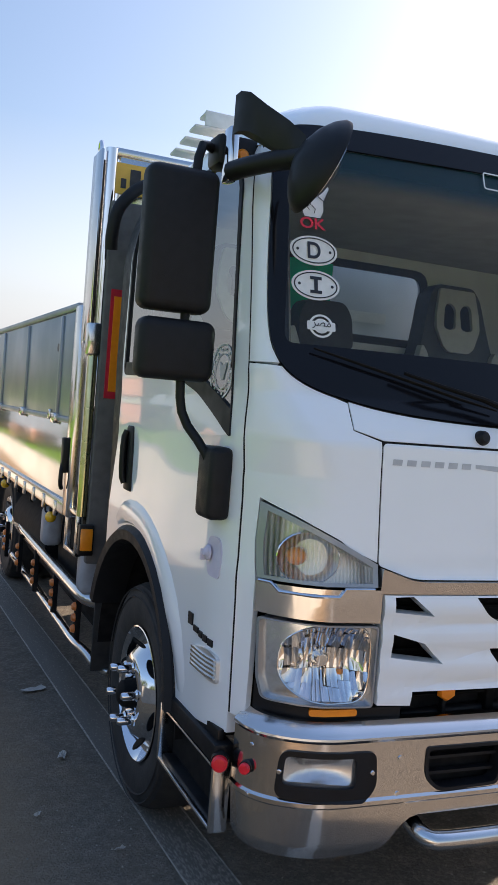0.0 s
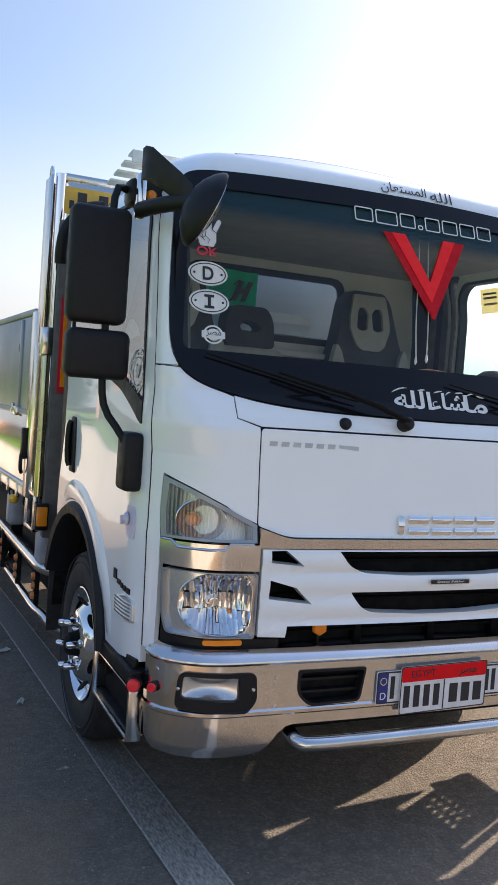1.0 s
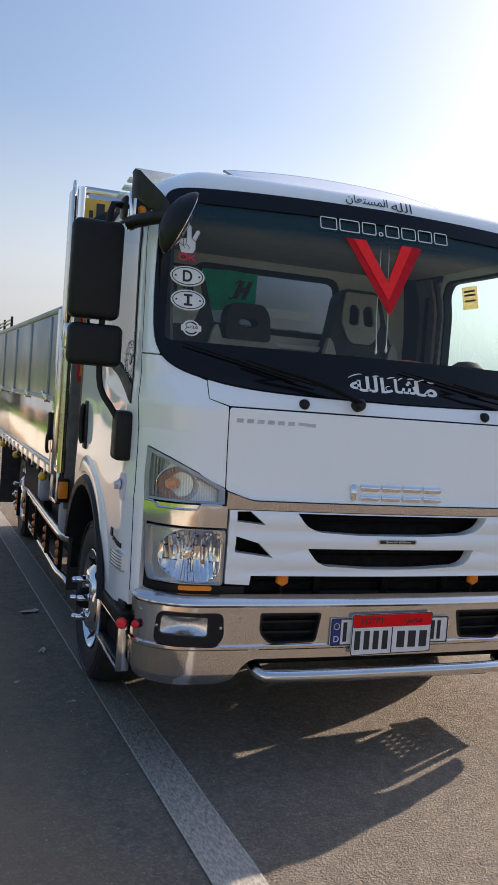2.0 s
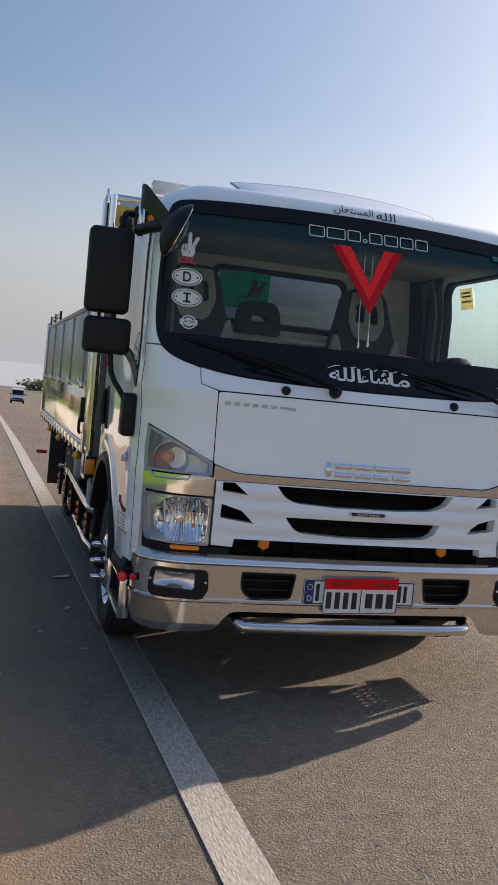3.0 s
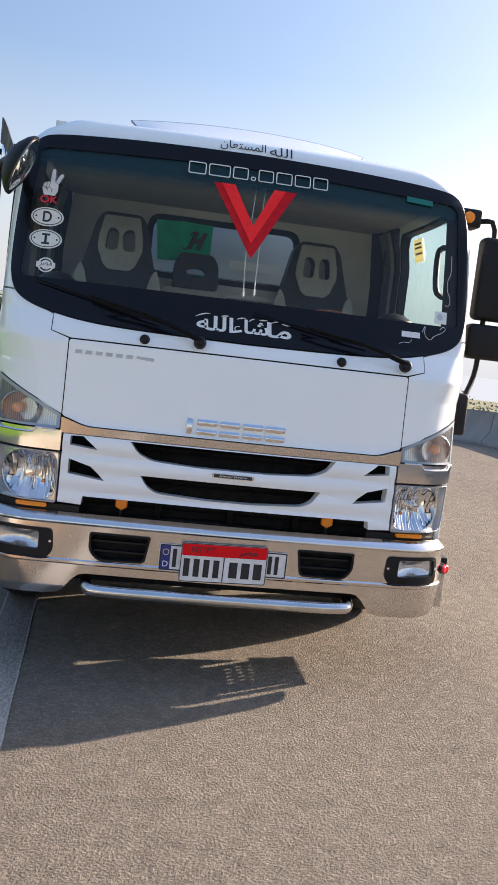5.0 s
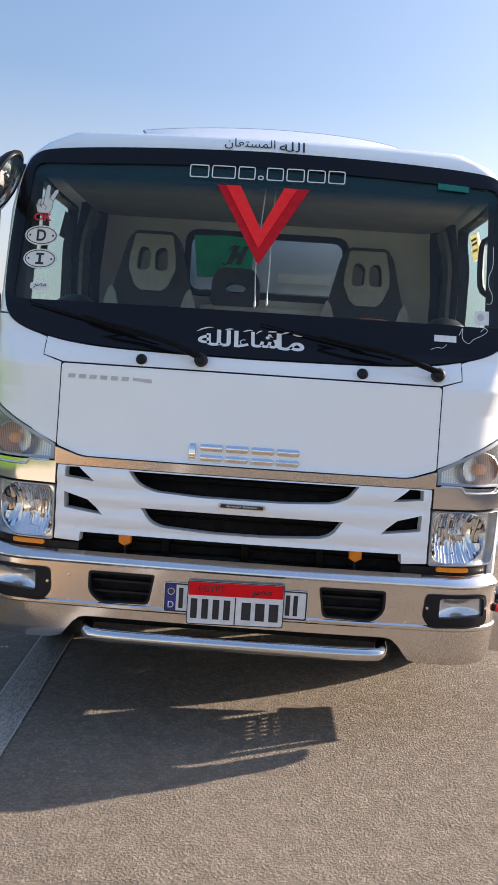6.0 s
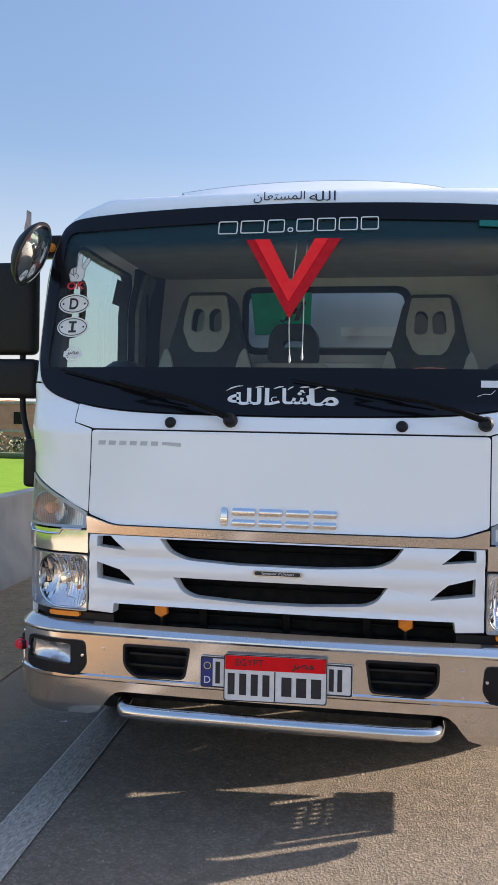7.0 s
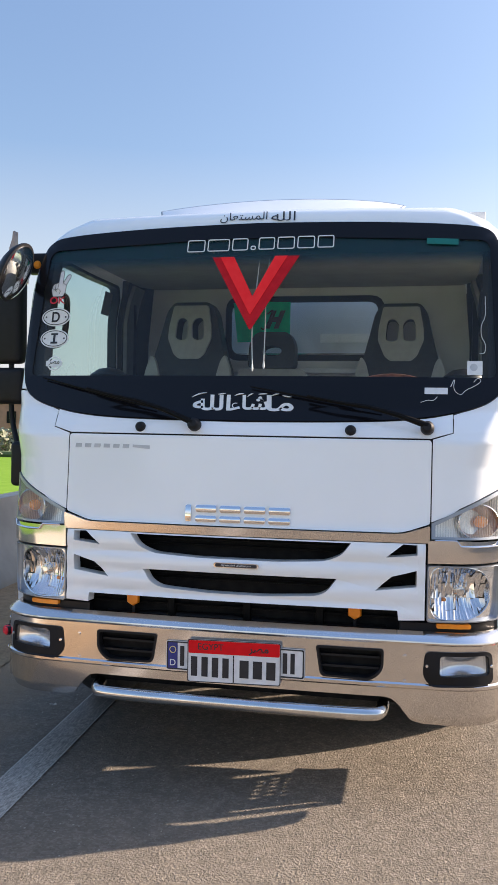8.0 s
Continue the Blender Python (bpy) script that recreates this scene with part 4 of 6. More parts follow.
bumper = tpart("bumper", bumper_panel(BUMPER, [HOLE, mirrored(HOLE), FOG, mirrored(FOG)]), STEEL, "polished stainless steel front bumper", angle=30)
for s in (-1, 1):
    def pol(p, s=s):
        return p if s > 0 else mirrored(p)
    ins = [(0.425 + (u - 0.425) * 0.93, 0.508 + (v - 0.508) * 0.86) for u, v in HOLE]
    surround = part("air_intake", sheet(pol(HOLE), lambda u, v, d: on_bumper(u, v, d - 0.004), 0.04, 0.0, [pol(ins)]), PLASTIC, bumper, "black intake frame")
    part("intake_back", sheet(pol(HOLE), lambda u, v, d: on_bumper(u, v, d + 0.05), 0.01, 0.0), DARK, bumper)
    for z in (0.485, 0.525):
        part("intake_slat", sheet(pol([(0.315, z), (0.53, z), (0.53, z + 0.008), (0.315, z + 0.008)]), lambda u, v, d: on_bumper(u, v, d + 0.02), 0.02, 0.0), PLASTIC, bumper)
    fin = rounded([(0.742, 0.553), (0.918, 0.556), (0.924, 0.486), (0.742, 0.478)], 0.015)
    fs = part("fog_lamp", sheet(pol(FOG), lambda u, v, d: on_bumper(u, v, d - 0.006), 0.045, 0.04, [pol(fin)]), SATIN, bumper, "rectangular fog lamp in a black surround")
    lens = part("fog_lens", sheet(pol(fin), lambda u, v, d: on_bumper(u, v, d + 0.004), 0.0, 0.04), FOGLENS, bumper, "ribbed fog lamp glass")
    lens.visible_shadow = False
    for u in (0.697, 0.931):
        c, c2 = on_bumper(s * u, 0.515, -0.006), on_bumper(s * u, 0.515, -0.012)
        part("surround_screw", lathe([(0.0, 0.003), (0.005, 0.0025), (0.0065, 0.0)], 10, look(c, c + (c - c2))), CHROME, bumper)
    part("fog_reflector", sheet(pol(fin), lambda u, v, d: on_bumper(u, v, d + 0.010 + 0.034 * (1 - ((abs(u) - 0.83) / 0.10) ** 2) * (1 - ((v - 0.517) / 0.046) ** 2)), 0.0, 0.012), SILVER, bumper)
    for u, v in ((0.62, 0.545), (0.62, 0.455), (1.01, 0.56), (1.01, 0.44)):
        c, c2 = on_bumper(s * u, v, 0), on_bumper(s * u, v, -0.006)
        part("rivet", lathe([(0.0, 0.003), (0.005, 0.0025), (0.0065, 0.0)], 10, look(c, c + (c - c2))), CHROME, bumper)
    # hollow step frame behind the bumper end
    fr = bmesh.new()
    X = s * 1.0 if s < 0 else 1.03
    # the roadside step stands a little clear of the bumper end
    y0, y1 = (0.245, 0.70) if s < 0 else (0.285, 0.60)
    for size, at in (((0.05, y1 - 0.005 - y0, 0.010), (X, (y0 + y1 - 0.005) / 2, 0.462)), ((0.05, 0.018, 0.20), (X, y0 + 0.009, 0.39)), ((0.05, 0.010, 0.18), (X, y1, 0.385)), ((0.05, y1 - y0, 0.012), (X, (y0 + y1) / 2, 0.300))):
        box(size, at, 0.006, 2, fr)
    step = tpart("cab_step", fr, BRIGHT, "polished hollow step frame")
    dots = [ellipse(0.40 + 0.036 * i + 0.016 * (j % 2), 0.322 + 0.022 * j, 0.008, 0.006, 8) for i in range(5) for j in range(5)]
    part("step_back", sheet([(y0 + 0.025, 0.30), (y1, 0.30), (y1, 0.48), (y0 + 0.025, 0.48)], lambda u, v, d, s=s: Vector((s * (abs(X) - 0.025 - d), u, v)), 0.004, 0, dots if s > 0 else ()), DARK, step, "dark panel inside the step")
    part("step_beam", box((0.056, y1 - y0 + 0.005, 0.05), (X, (y0 + y1) / 2, 0.497), 0.006), SATIN, step, "dark beam over the step")
    part("step_plate", box((0.12, y1 - 0.03 - y0, 0.012), (s * 0.95, (y0 + y1 + 0.01) / 2, 0.310), 0.003), SATIN, step)
    # red round markers
    for dx, dy, mz in ((0.022, 0.225, 0.486), (-0.012, 0.150, 0.503)):
        m = pose(s * (1.0 + dx), dy - 0.01, mz, 90, 0, s * (25 if dx > 0 else 40))
        part("red_marker", lathe([(0.0, 0.010), (0.016, 0.009), (0.020, 0.005), (0.021, -0.008), (0.0, -0.008)], 20, m @ Matrix.Scale(1.0 if dx > 0 else 0.68, 4)), REDLENS, step, "round red reflector")
        part("marker_cup", lathe([(0.0, -0.006), (0.0235, -0.006), (0.0235, -0.03), (0.0, -0.03)], 20, m @ Matrix.Scale(1.0 if dx > 0 else 0.68, 4)), PLASTIC, step)
part("bumper_inner", box((1.85, 0.05, 0.22), (0, 0.12, 0.50), 0.01), DARK, bumper)
# guard tube under the bumper
guard = tpart("guard_tube", tube([(-0.545, 0.06, 0.355), (-0.54, 0.01, 0.342), (-0.51, -0.018, 0.338), (0, -0.024, 0.338), (0.51, -0.018, 0.338), (0.54, 0.01, 0.342), (0.545, 0.06, 0.355)], 0.024, 14, smooth=2), BRIGHT, "polished guard tube")
for x in (-0.3, -0.12, 0.1, 0.28, 0.42):
    part("tube_bracket", box((0.08, 0.05, 0.02), (x, 0.02, 0.315), 0.004), SATIN, guard)
tpart("front_apron", box((1.2, 0.25, 0.02), (0, 0.22, 0.36), 0.005), DARK)

# ---- plates ----
back_plate = tpart("rear_plate", sheet(rounded([(-0.262, 0.438), (0.262, 0.438), (0.262, 0.548), (-0.262, 0.548)], 0.008), flat(0.006), 0.002, 0), PLATEWHITE, "long white plate with a blue end")
part("plate_edge", sheet(rounded([(-0.260, 0.440), (0.260, 0.440), (0.260, 0.546), (-0.260, 0.546)], 0.007), flat(0.0045), 0.001, 0, [rounded([(-0.255, 0.445), (0.255, 0.445), (0.255, 0.541), (-0.255, 0.541)], 0.006)]), STICKBLACK, back_plate)
part("blue_end", sheet([(-0.255, 0.445), (-0.218, 0.445), (-0.218, 0.541), (-0.255, 0.541)], flat(0.0045), 0.001, 0), PLATEBLUE, back_plate)
part("star_ring", sheet(ellipse(-0.2365, 0.515, 0.013, 0.013, 18), flat(0.0035), 0.0006, 0, [ellipse(-0.2365, 0.515, 0.0105, 0.0105, 18)]), STICKYEL, back_plate)
part("country_letter", lay(lettering("D", 0.034), flat(0.0042), -0.2365, 0.465, 0.0005), STICKWHITE, back_plate)
for x in (-0.200, 0.190, 0.218):
    part("plate_bar", sheet([(x - 0.008, 0.455), (x + 0.008, 0.455), (x + 0.008, 0.53), (x - 0.008, 0.53)], flat(0.0045), 0.001, 0), STICKBLACK, back_plate)
front_plate = tpart("number_plate", sheet(rounded([(-0.176, 0.402), (0.176, 0.410), (0.176, 0.568), (-0.176, 0.562)], 0.010), flat(-0.006), 0.003, 0), PLATEWHITE, "white plate with a red header")
part("red_header", sheet(rounded([(-0.172, 0.510), (0.172, 0.516), (0.172, 0.564), (-0.172, 0.558)], 0.006), flat(-0.0075), 0.001, 0), PLATERED, front_plate)
part("plate_word", lay(lettering("EGYPT", 0.034), flat(-0.0075), -0.088, 0.536, 0.0005, 0.017), STICKBLACK, front_plate)
part("plate_word", lay(lettering("\ufeae\ufebc\ufee3", 0.040, weight=0.0006), flat(-0.0075), 0.095, 0.540, 0.0005, 0.017), STICKBLACK, front_plate)
part("divider", sheet([(-0.002, 0.41), (0.002, 0.41), (0.002, 0.511), (-0.002, 0.511)], flat(-0.0075), 0.001, 0), STICKBLACK, front_plate)
for x in (-0.15, -0.11, -0.07, -0.03):
    part("plate_bar", sheet([(x - 0.012, 0.425), (x + 0.012, 0.425), (x + 0.012, 0.498), (x - 0.012, 0.498)], flat(-0.0075), 0.001, 0), STICKBLACK, front_plate)
for x in (0.04, 0.09, 0.14):
    part("plate_bar", sheet([(x - 0.017, 0.43), (x + 0.017, 0.43), (x + 0.017, 0.495), (x - 0.017, 0.495)], flat(-0.0075), 0.001, 0), STICKBLACK, front_plate)
part("plate_edge", sheet(rounded([(-0.176, 0.402), (0.176, 0.410), (0.176, 0.568), (-0.176, 0.562)], 0.010), flat(-0.0076), 0.001, 0, [rounded([(-0.173, 0.405), (0.173, 0.413), (0.173, 0.565), (-0.173, 0.559)], 0.009)]), STICKBLACK, front_plate)

# ---- wipers and washer nozzles ----
for x, z in ((-0.405, 1.347), (0.405, 1.347)):
    c = on_front(x, z, 0)
    noz = tpart("washer_nozzle", lathe([(0.0, 0.02), (0.012, 0.019), (0.018, 0.012), (0.021, 0.0), (0.021, -0.01)], 18, pose(c.x, c.y, c.z, 78, 0, 0)), PLASTIC, "round black washer nozzle")
for x0, x1, z1 in ((-0.185, -0.86, 1.532), (0.680, 0.02, 1.500)):
    z0 = 1.352
    pts = []
    for k in range(7):
        t = k / 6
        x, z = x0 + (x1 - x0) * t, z0 + (z1 - z0) * (t ** 0.85)
        pts.append(on_front(x, z, -0.035 - 0.02 * math.sin(math.pi * t)))
    w = tpart("wiper", tube(pts[:5], [0.012, 0.010, 0.0075, 0.006, 0.0045], 8), WIPER, "black windscreen wiper")
    c = on_front(x0, z0, -0.02)
    part("wiper_pivot", lathe([(0.0, 0.025), (0.014, 0.024), (0.022, 0.016), (0.025, 0.0), (0.025, -0.02)], 18, pose(c.x, c.y, c.z, 78, 0, 0)), PLASTIC, w)
    bl = [on_front(x0 + (x1 - x0) * t, 1.412 + (z1 - 1.412) * (t - 0.25) / 0.75, -0.022) for t in (0.25, 0.4, 0.55, 0.7, 0.85, 1.0)]
    part("wiper_blade", tube(bl, [0.003, 0.0042, 0.0045, 0.0045, 0.004, 0.0025], 6), WIPER, w)

# ---- mirrors ----
for s in (-1, 1):
    mir = tpart("side_mirror", box((0.196, 0.085, 0.374), (s * 1.164, 0.440, 1.799), 0.028, 4), PLASTIC, "large black side mirror")
    part("mirror_glass", sheet(rounded([(s * 1.163 - 0.080, 1.637), (s * 1.163 + 0.080, 1.637), (s * 1.163 + 0.080, 1.967), (s * 1.163 - 0.080, 1.967)], 0.02), flat(0.484), 0.004, 0), CHROME, mir, "mirror glass")
    low = part("lower_mirror", box((0.208, 0.085, 0.16), (s * 1.153, 0.435, 1.514), 0.028, 4), PLASTIC, mir, "small black wide-angle mirror")
    part("mirror_arm", tube([(s * 1.02, 0.52, 2.045), (s * 1.08, 0.47, 2.065), (s * 1.122, 0.440, 2.055), (s * 1.128, 0.440, 1.92), (s * 1.128, 0.440, 1.585), (s * 1.128, 0.440, 1.41), (s * 1.115, 0.435, 1.335), (s * 1.07, 0.385, 1.265), (s * 1.05, 0.37, 1.22)], 0.0125, 10, smooth=1), SATIN, mir, "black bent tube arm")
    part("arm_mount", box((0.065, 0.11, 0.19), (s * 1.036, 0.37, 1.176), 0.018, 3), PLASTIC, mir, "black mirror mount on the door")
    if s > 0:
        br = part("upper_bracket", box((0.10, 0.10, 0.085), (1.0, 0.47, 2.06), 0.015, 2), SATIN, mir)
        part("marker_lamp", lathe([(0.0, 0.02), (0.02, 0.018), (0.026, 0.0)], 18, pose(0.985, 0.415, 2.06, 90, 0, 0)), AMBER, mir, "amber marker lamp")
# front-view mirror on the kerb side
fm = tpart("front_mirror", lathe([(0.0, 0.068), (0.040, 0.064), (0.080, 0.049), (0.112, 0.028), (0.129, 0.010), (0.131, 0.0), (0.0, 0.0)], 30, look((-0.932, 0.100, 1.952), (-0.032, 0.065, 1.552)) @ Matrix.Diagonal((0.80, 0.94, 1, 1))), SATIN, "oval black front mirror")
part("mirror_glass", lathe([(0.0, -0.03), (0.07, -0.022), (0.118, -0.004), (0.118, 0.0), (0.0, 0.0)], 30, look((-0.932, 0.100, 1.952), (-0.032, 0.065, 1.552)) @ Matrix.Diagonal((0.80, 0.94, 1, 1))), CHROME, fm, "convex mirror glass")
arm = [(-1.062, 0.345, 2.122), (-1.050, 0.31, 2.113), (-1.025, 0.255, 2.076), (-0.998, 0.180, 2.028), (-0.975, 0.130, 1.990)]
part("mirror_arm", loft([[Vector((p[0], p[1], p[2] + h)) + Vector((0, w, 0)) for w, h in ((-0.018, -hh), (0.018, -hh), (0.018, hh), (-0.018, hh))] for p, hh in zip(arm, (0.050, 0.048, 0.042, 0.038, 0.032))]), SATIN, fm, "flat black mirror arm")
part("lower_arm", tube([(-1.060, 0.36, 1.978), (-1.04, 0.30, 1.980), (-1.005, 0.22, 1.982), (-0.965, 0.130, 1.978)], 0.025, 10, smooth=1), SATIN, fm)
part("marker_lamp", lathe([(0.0, 0.014), (0.012, 0.012), (0.018, 0.004), (0.019, -0.006)], 18, pose(-1.004, 0.432, 2.045, 90, 0, 0)), AMBER, fm, "amber marker lamp")
part("cab_bracket", box((0.13, 0.09, 0.085), (-1.01, 0.475, 2.055), 0.015, 2), SATIN, fm, "black bracket at the roof edge")
part("bracket", box((0.028, 0.05, 0.145), (-1.050, 0.40, 2.030), 0.008), CHROME, fm, "bright mirror bracket")


# ---- wheels ----
def wheel_at(x, y, s, dual=False):
    m = Matrix.Translation((x, y, 0.385 + 0.03 * x - 0.010)) @ Matrix.Rotation(radians(90 * s), 4, "Y")
    w = new("wheel")
    w.parent = truck
    tagged(w, "truck wheel with a chrome dished rim")
    tw = 0.105
    tyre = [(0.225, tw * 0.8), (0.25, tw * 0.95), (0.30, tw * 1.02), (0.345, tw * 0.98), (0.372, tw * 0.86), (0.383, tw * 0.6), (0.385, 0), (0.383, -tw * 0.6), (0.372, -tw * 0.86), (0.345, -tw * 0.98), (0.25, -tw * 0.95), (0.225, -tw * 0.8)]
    part("tyre", lathe(tyre, 48, m, closed=True), RUBBER, w, "black tyre")
    for r in (0.33, 0.358):
        part("tyre_ridge", lathe([(r, tw * 1.0), (r + 0.004, tw * 1.035), (r + 0.008, tw * 0.98)], 48, m), RUBBER, w)
    rim = [(0.232, 0.098), (0.228, 0.10), (0.218, 0.085), (0.205, 0.06), (0.19, 0.055), (0.17, 0.075), (0.135, 0.115), (0.11, 0.125), (0.085, 0.12), (0.08, 0.09), (0.0, 0.09)]
    part("rim", lathe(rim, 48, m), CHROME, w, "dished chrome rim")
    for k in range(6):
        a = radians(60 * k + 15)
        part("rim_hole", lathe([(0.0, 0.001), (0.031, 0.001), (0.036, -0.003)], 16, m @ pose(0.165 * math.cos(a), 0.165 * math.sin(a), 0.085) @ Matrix.Rotation(a, 4, "Z") @ pose(0, 0, 0, 0, -48, 0)), DARK, w)
        n = m @ pose(0.10 * math.cos(a + 0.5), 0.10 * math.sin(a + 0.5), 0.12)
        part("wheel_nut", lathe([(0.0, 0.062), (0.010, 0.060), (0.0145, 0.052), (0.0145, 0.012), (0.021, 0.006), (0.021, 0.0)], 12, n), CHROME, w, "long chrome nut cap")
    part("hub", lathe([(0.0, 0.165), (0.03, 0.163), (0.045, 0.15), (0.052, 0.10), (0.06, 0.09)], 24, m), DARK, w, "dark hub cap")
    return w


for s in (-1, 1):
    wheel_at(s * 0.875, 1.13, s)
    wheel_at(s * 0.77 - 0.085, 4.80, s)
    wheel_at(s * 0.53 - 0.085, 4.80, s)
    liner = []
    for a in range(0, 181, 10):
        c, sn = math.cos(radians(a)), math.sin(radians(a))
        liner.append([Vector((s * x, 1.13 + 0.50 * c, 0.385 + 0.50 * sn)) for x in (0.60, 1.0)] + [Vector((s * x, 1.13 + 0.51 * c, 0.385 + 0.51 * sn)) for x in (1.0, 0.60)])
    tpart("wheel_arch_liner", loft(liner), DARK, "black wheel arch liner")
    tpart("mud_flap", box((0.30, 0.012, 0.34), (s * 0.86, 1.68, 0.42), 0.003), RUBBER, "black rubber mud flap")
    tpart("rear_mud_flap", box((0.40, 0.012, 0.62), (s * 0.80, 5.45, 0.48), 0.003), RUBBER, "black rubber mud flap")
    tpart("chassis_rail", box((0.08, 5.3, 0.20), (s * 0.38, 3.1, 0.62), 0.01), DARK, "black chassis rail")
tpart("axle", tube([(-0.8, 1.13, 0.385), (0.8, 1.13, 0.385)], 0.05), DARK)
tpart("axle", tube([(-0.88, 4.80, 0.385), (0.72, 4.80, 0.385)], 0.08), DARK)
tpart("engine_block", box((0.62, 0.9, 0.55), (0, 0.9, 0.62), 0.05), DARK)
tpart("radiator", box((0.9, 0.06, 0.45), (0, 0.26, 0.62), 0.01), DARK)

HBGREY = mat("headboard_grey", (0.60, 0.65, 0.69), 0.40, color2=(0.53, 0.575, 0.615), scale=5, rough_var=0.1)
# ---- cargo bed ----
XB = 1.04
bed = new("cargo_bed")
bed.parent = truck
tagged(bed, "polished metal dropside cargo bed")
part("bed_floor", box((2.06, 4.04, 0.10), (0, 4.10, 0.93), 0.01), SATIN, bed)
for s in (-1, 1):
    part("side_board", box((0.03, 3.94, 0.36), (s * XB, 4.13, 1.065), 0.006), ALU, bed, "polished lower side board")
    part("side_board", box((0.03, 3.94, 0.50), (s * XB, 4.13, 1.51), 0.006), ALUGREY, bed, "polished upper side board")
    part("side_rail", box((0.05, 3.96, 0.03), (s * XB, 4.13, 1.255), 0.008), ALUGREY, bed)
    part("top_rail", box((0.055, 3.96, 0.035), (s * XB, 4.13, 1.775), 0.010), ALUGREY, bed)
    part("bottom_rail", box((0.06, 3.96, 0.07), (s * XB, 4.13, 0.855), 0.008), BRIGHT, bed, "bright lower rail")
    for y in (2.46, 3.36, 4.24, 5.12, 6.0):
        part("board_rib", box((0.022, 0.03, 0.48), (s * (XB + 0.018), y, 1.51), 0.006), ALUGREY, bed)
        part("hinge", box((0.035, 0.08, 0.05), (s * (XB + 0.028), y, 1.255), 0.008), BRIGHT, bed)
    for k in range(15):
        part("rail_bracket", box((0.02, 0.03, 0.07), (s * (XB + 0.03), 2.3 + 0.27 * k, 0.835), 0.004), BRIGHT, bed)
    part("corner_post", box((0.07, 0.10, 0.95), (s * XB, 2.10, 1.30), 0.012), BRIGHT, bed, "bright front corner post")
    part("rear_post", box((0.07, 0.09, 1.0), (s * XB, 6.10, 1.32), 0.012), BRIGHT, bed)
for s in (-1, 1):
    for z in (1.835, 1.865):
        part("rope_rail", tube([(s * XB, 4.9, z), (s * XB, 6.05, z)], 0.010, 8), BRIGHT, bed, "thin rail over the rear side board")
    for y in (4.9, 5.5, 6.05):
        part("rail_post", box((0.02, 0.03, 0.10), (s * XB, y, 1.84), 0.004), SATIN, bed)
part("tailboard", box((2.04, 0.035, 0.88), (0, 6.12, 1.33), 0.008), ALU, bed, "polished tailboard")

# headboard behind the cab
hb = new("headboard")
hb.parent = truck
tagged(hb, "tall headboard with chrome posts behind the cab")
part("panel", box((1.98, 0.04, 1.25), (0, 1.90, 1.55), 0.006), HBGREY, hb, "grey painted headboard panel")
for z in (1.60, 1.68, 1.76):
    part("panel_bar", box((1.2, 0.03, 0.025), (0.1, 1.865, z), 0.006), BRIGHT, hb)
part("pale_label", box((0.30, 0.006, 0.05), (0.22, 1.874, 1.86)), STICKWHITE, hb)
part("upper_panel", box((1.98, 0.035, 0.22), (0, 1.895, 2.285), 0.006), BRIGHT, hb)
part("top_rail", box((2.04, 0.06, 0.04), (0, 1.90, 2.41), 0.012), BRIGHT, hb)
for s in (-1, 1):
    part("post_plate", box((0.012, 0.16, 0.80), (s * 1.070, 1.94, 2.01), 0.004, 2), BRIGHT, hb, "flat bright side plate")
    part("post", tube([(s * 1.028, 1.88, 1.66), (s * 1.028, 1.88, 2.42)], 0.026, 16), CHROME, hb, "round chrome post")
    part("post_web", box((0.05, 0.02, 0.72), (s * 1.047, 1.93, 2.02), 0.004), SATIN, hb)
    part("lower_post", tube([(s * 1.048, 1.88, 0.86), (s * 1.048, 1.88, 1.54), (s * 1.044, 1.89, 1.57)], 0.021, 16), BRASS, hb, "yellowish polished lower post")
    # plate added so the space between cab and headboard stays dark
    part("dark_plate", box((0.16, 0.05, 1.54), (s * 0.945, 1.865, 1.43), 0.01), GREYPLASTIC, hb, "dark grey plate added to darken the gap behind the cab")
    part("post_joint", box((0.075, 0.07, 0.14), (s * 1.042, 1.885, 1.615), 0.012, 2), BRIGHT, hb)
    part("eye_hook", tube([(s * 1.05, 1.98, 2.40), (s * 1.05, 1.98, 2.46), (s * 1.05, 2.0, 2.475), (s * 1.05, 2.02, 2.46), (s * 1.05, 2.02, 2.40)], 0.010, 8, smooth=1), CHROME, hb)
    part("reflector_strip", box((0.062, 0.008, 0.46), (s * 0.968, 1.836, 1.60)), STICKRED, hb, "red reflective strip")
    part("reflector_strip", box((0.040, 0.008, 0.40), (s * 0.965, 1.831, 1.60)), AMBER, hb, "orange reflective strip")
part("intake_pipe", tube([(-1.035, 1.74, 1.975), (-1.04, 1.73, 2.03), (-1.03, 1.72, 2.13), (-0.99, 1.72, 2.19), (-0.93, 1.73, 2.25), (-0.85, 1.75, 2.27)], 0.026, 12, smooth=2), PLASTIC, hb, "black bent intake pipe")
part("yellow_plate", box((0.52, 0.008, 0.13), (-0.75, 1.868, 2.30), 0.003), PLATEYEL, hb, "yellow plate on the headboard")
part("plate_bar", box((0.022, 0.004, 0.04), (-0.975, 1.862, 2.28)), STICKBLACK, hb)
for x in (-0.925, -0.82, -0.70, -0.60):
    part("plate_bar", box((0.045, 0.004, 0.085), (x, 1.862, 2.30)), STICKBLACK, hb)


# ---- ground ----
ROAD_TILT = -0.043


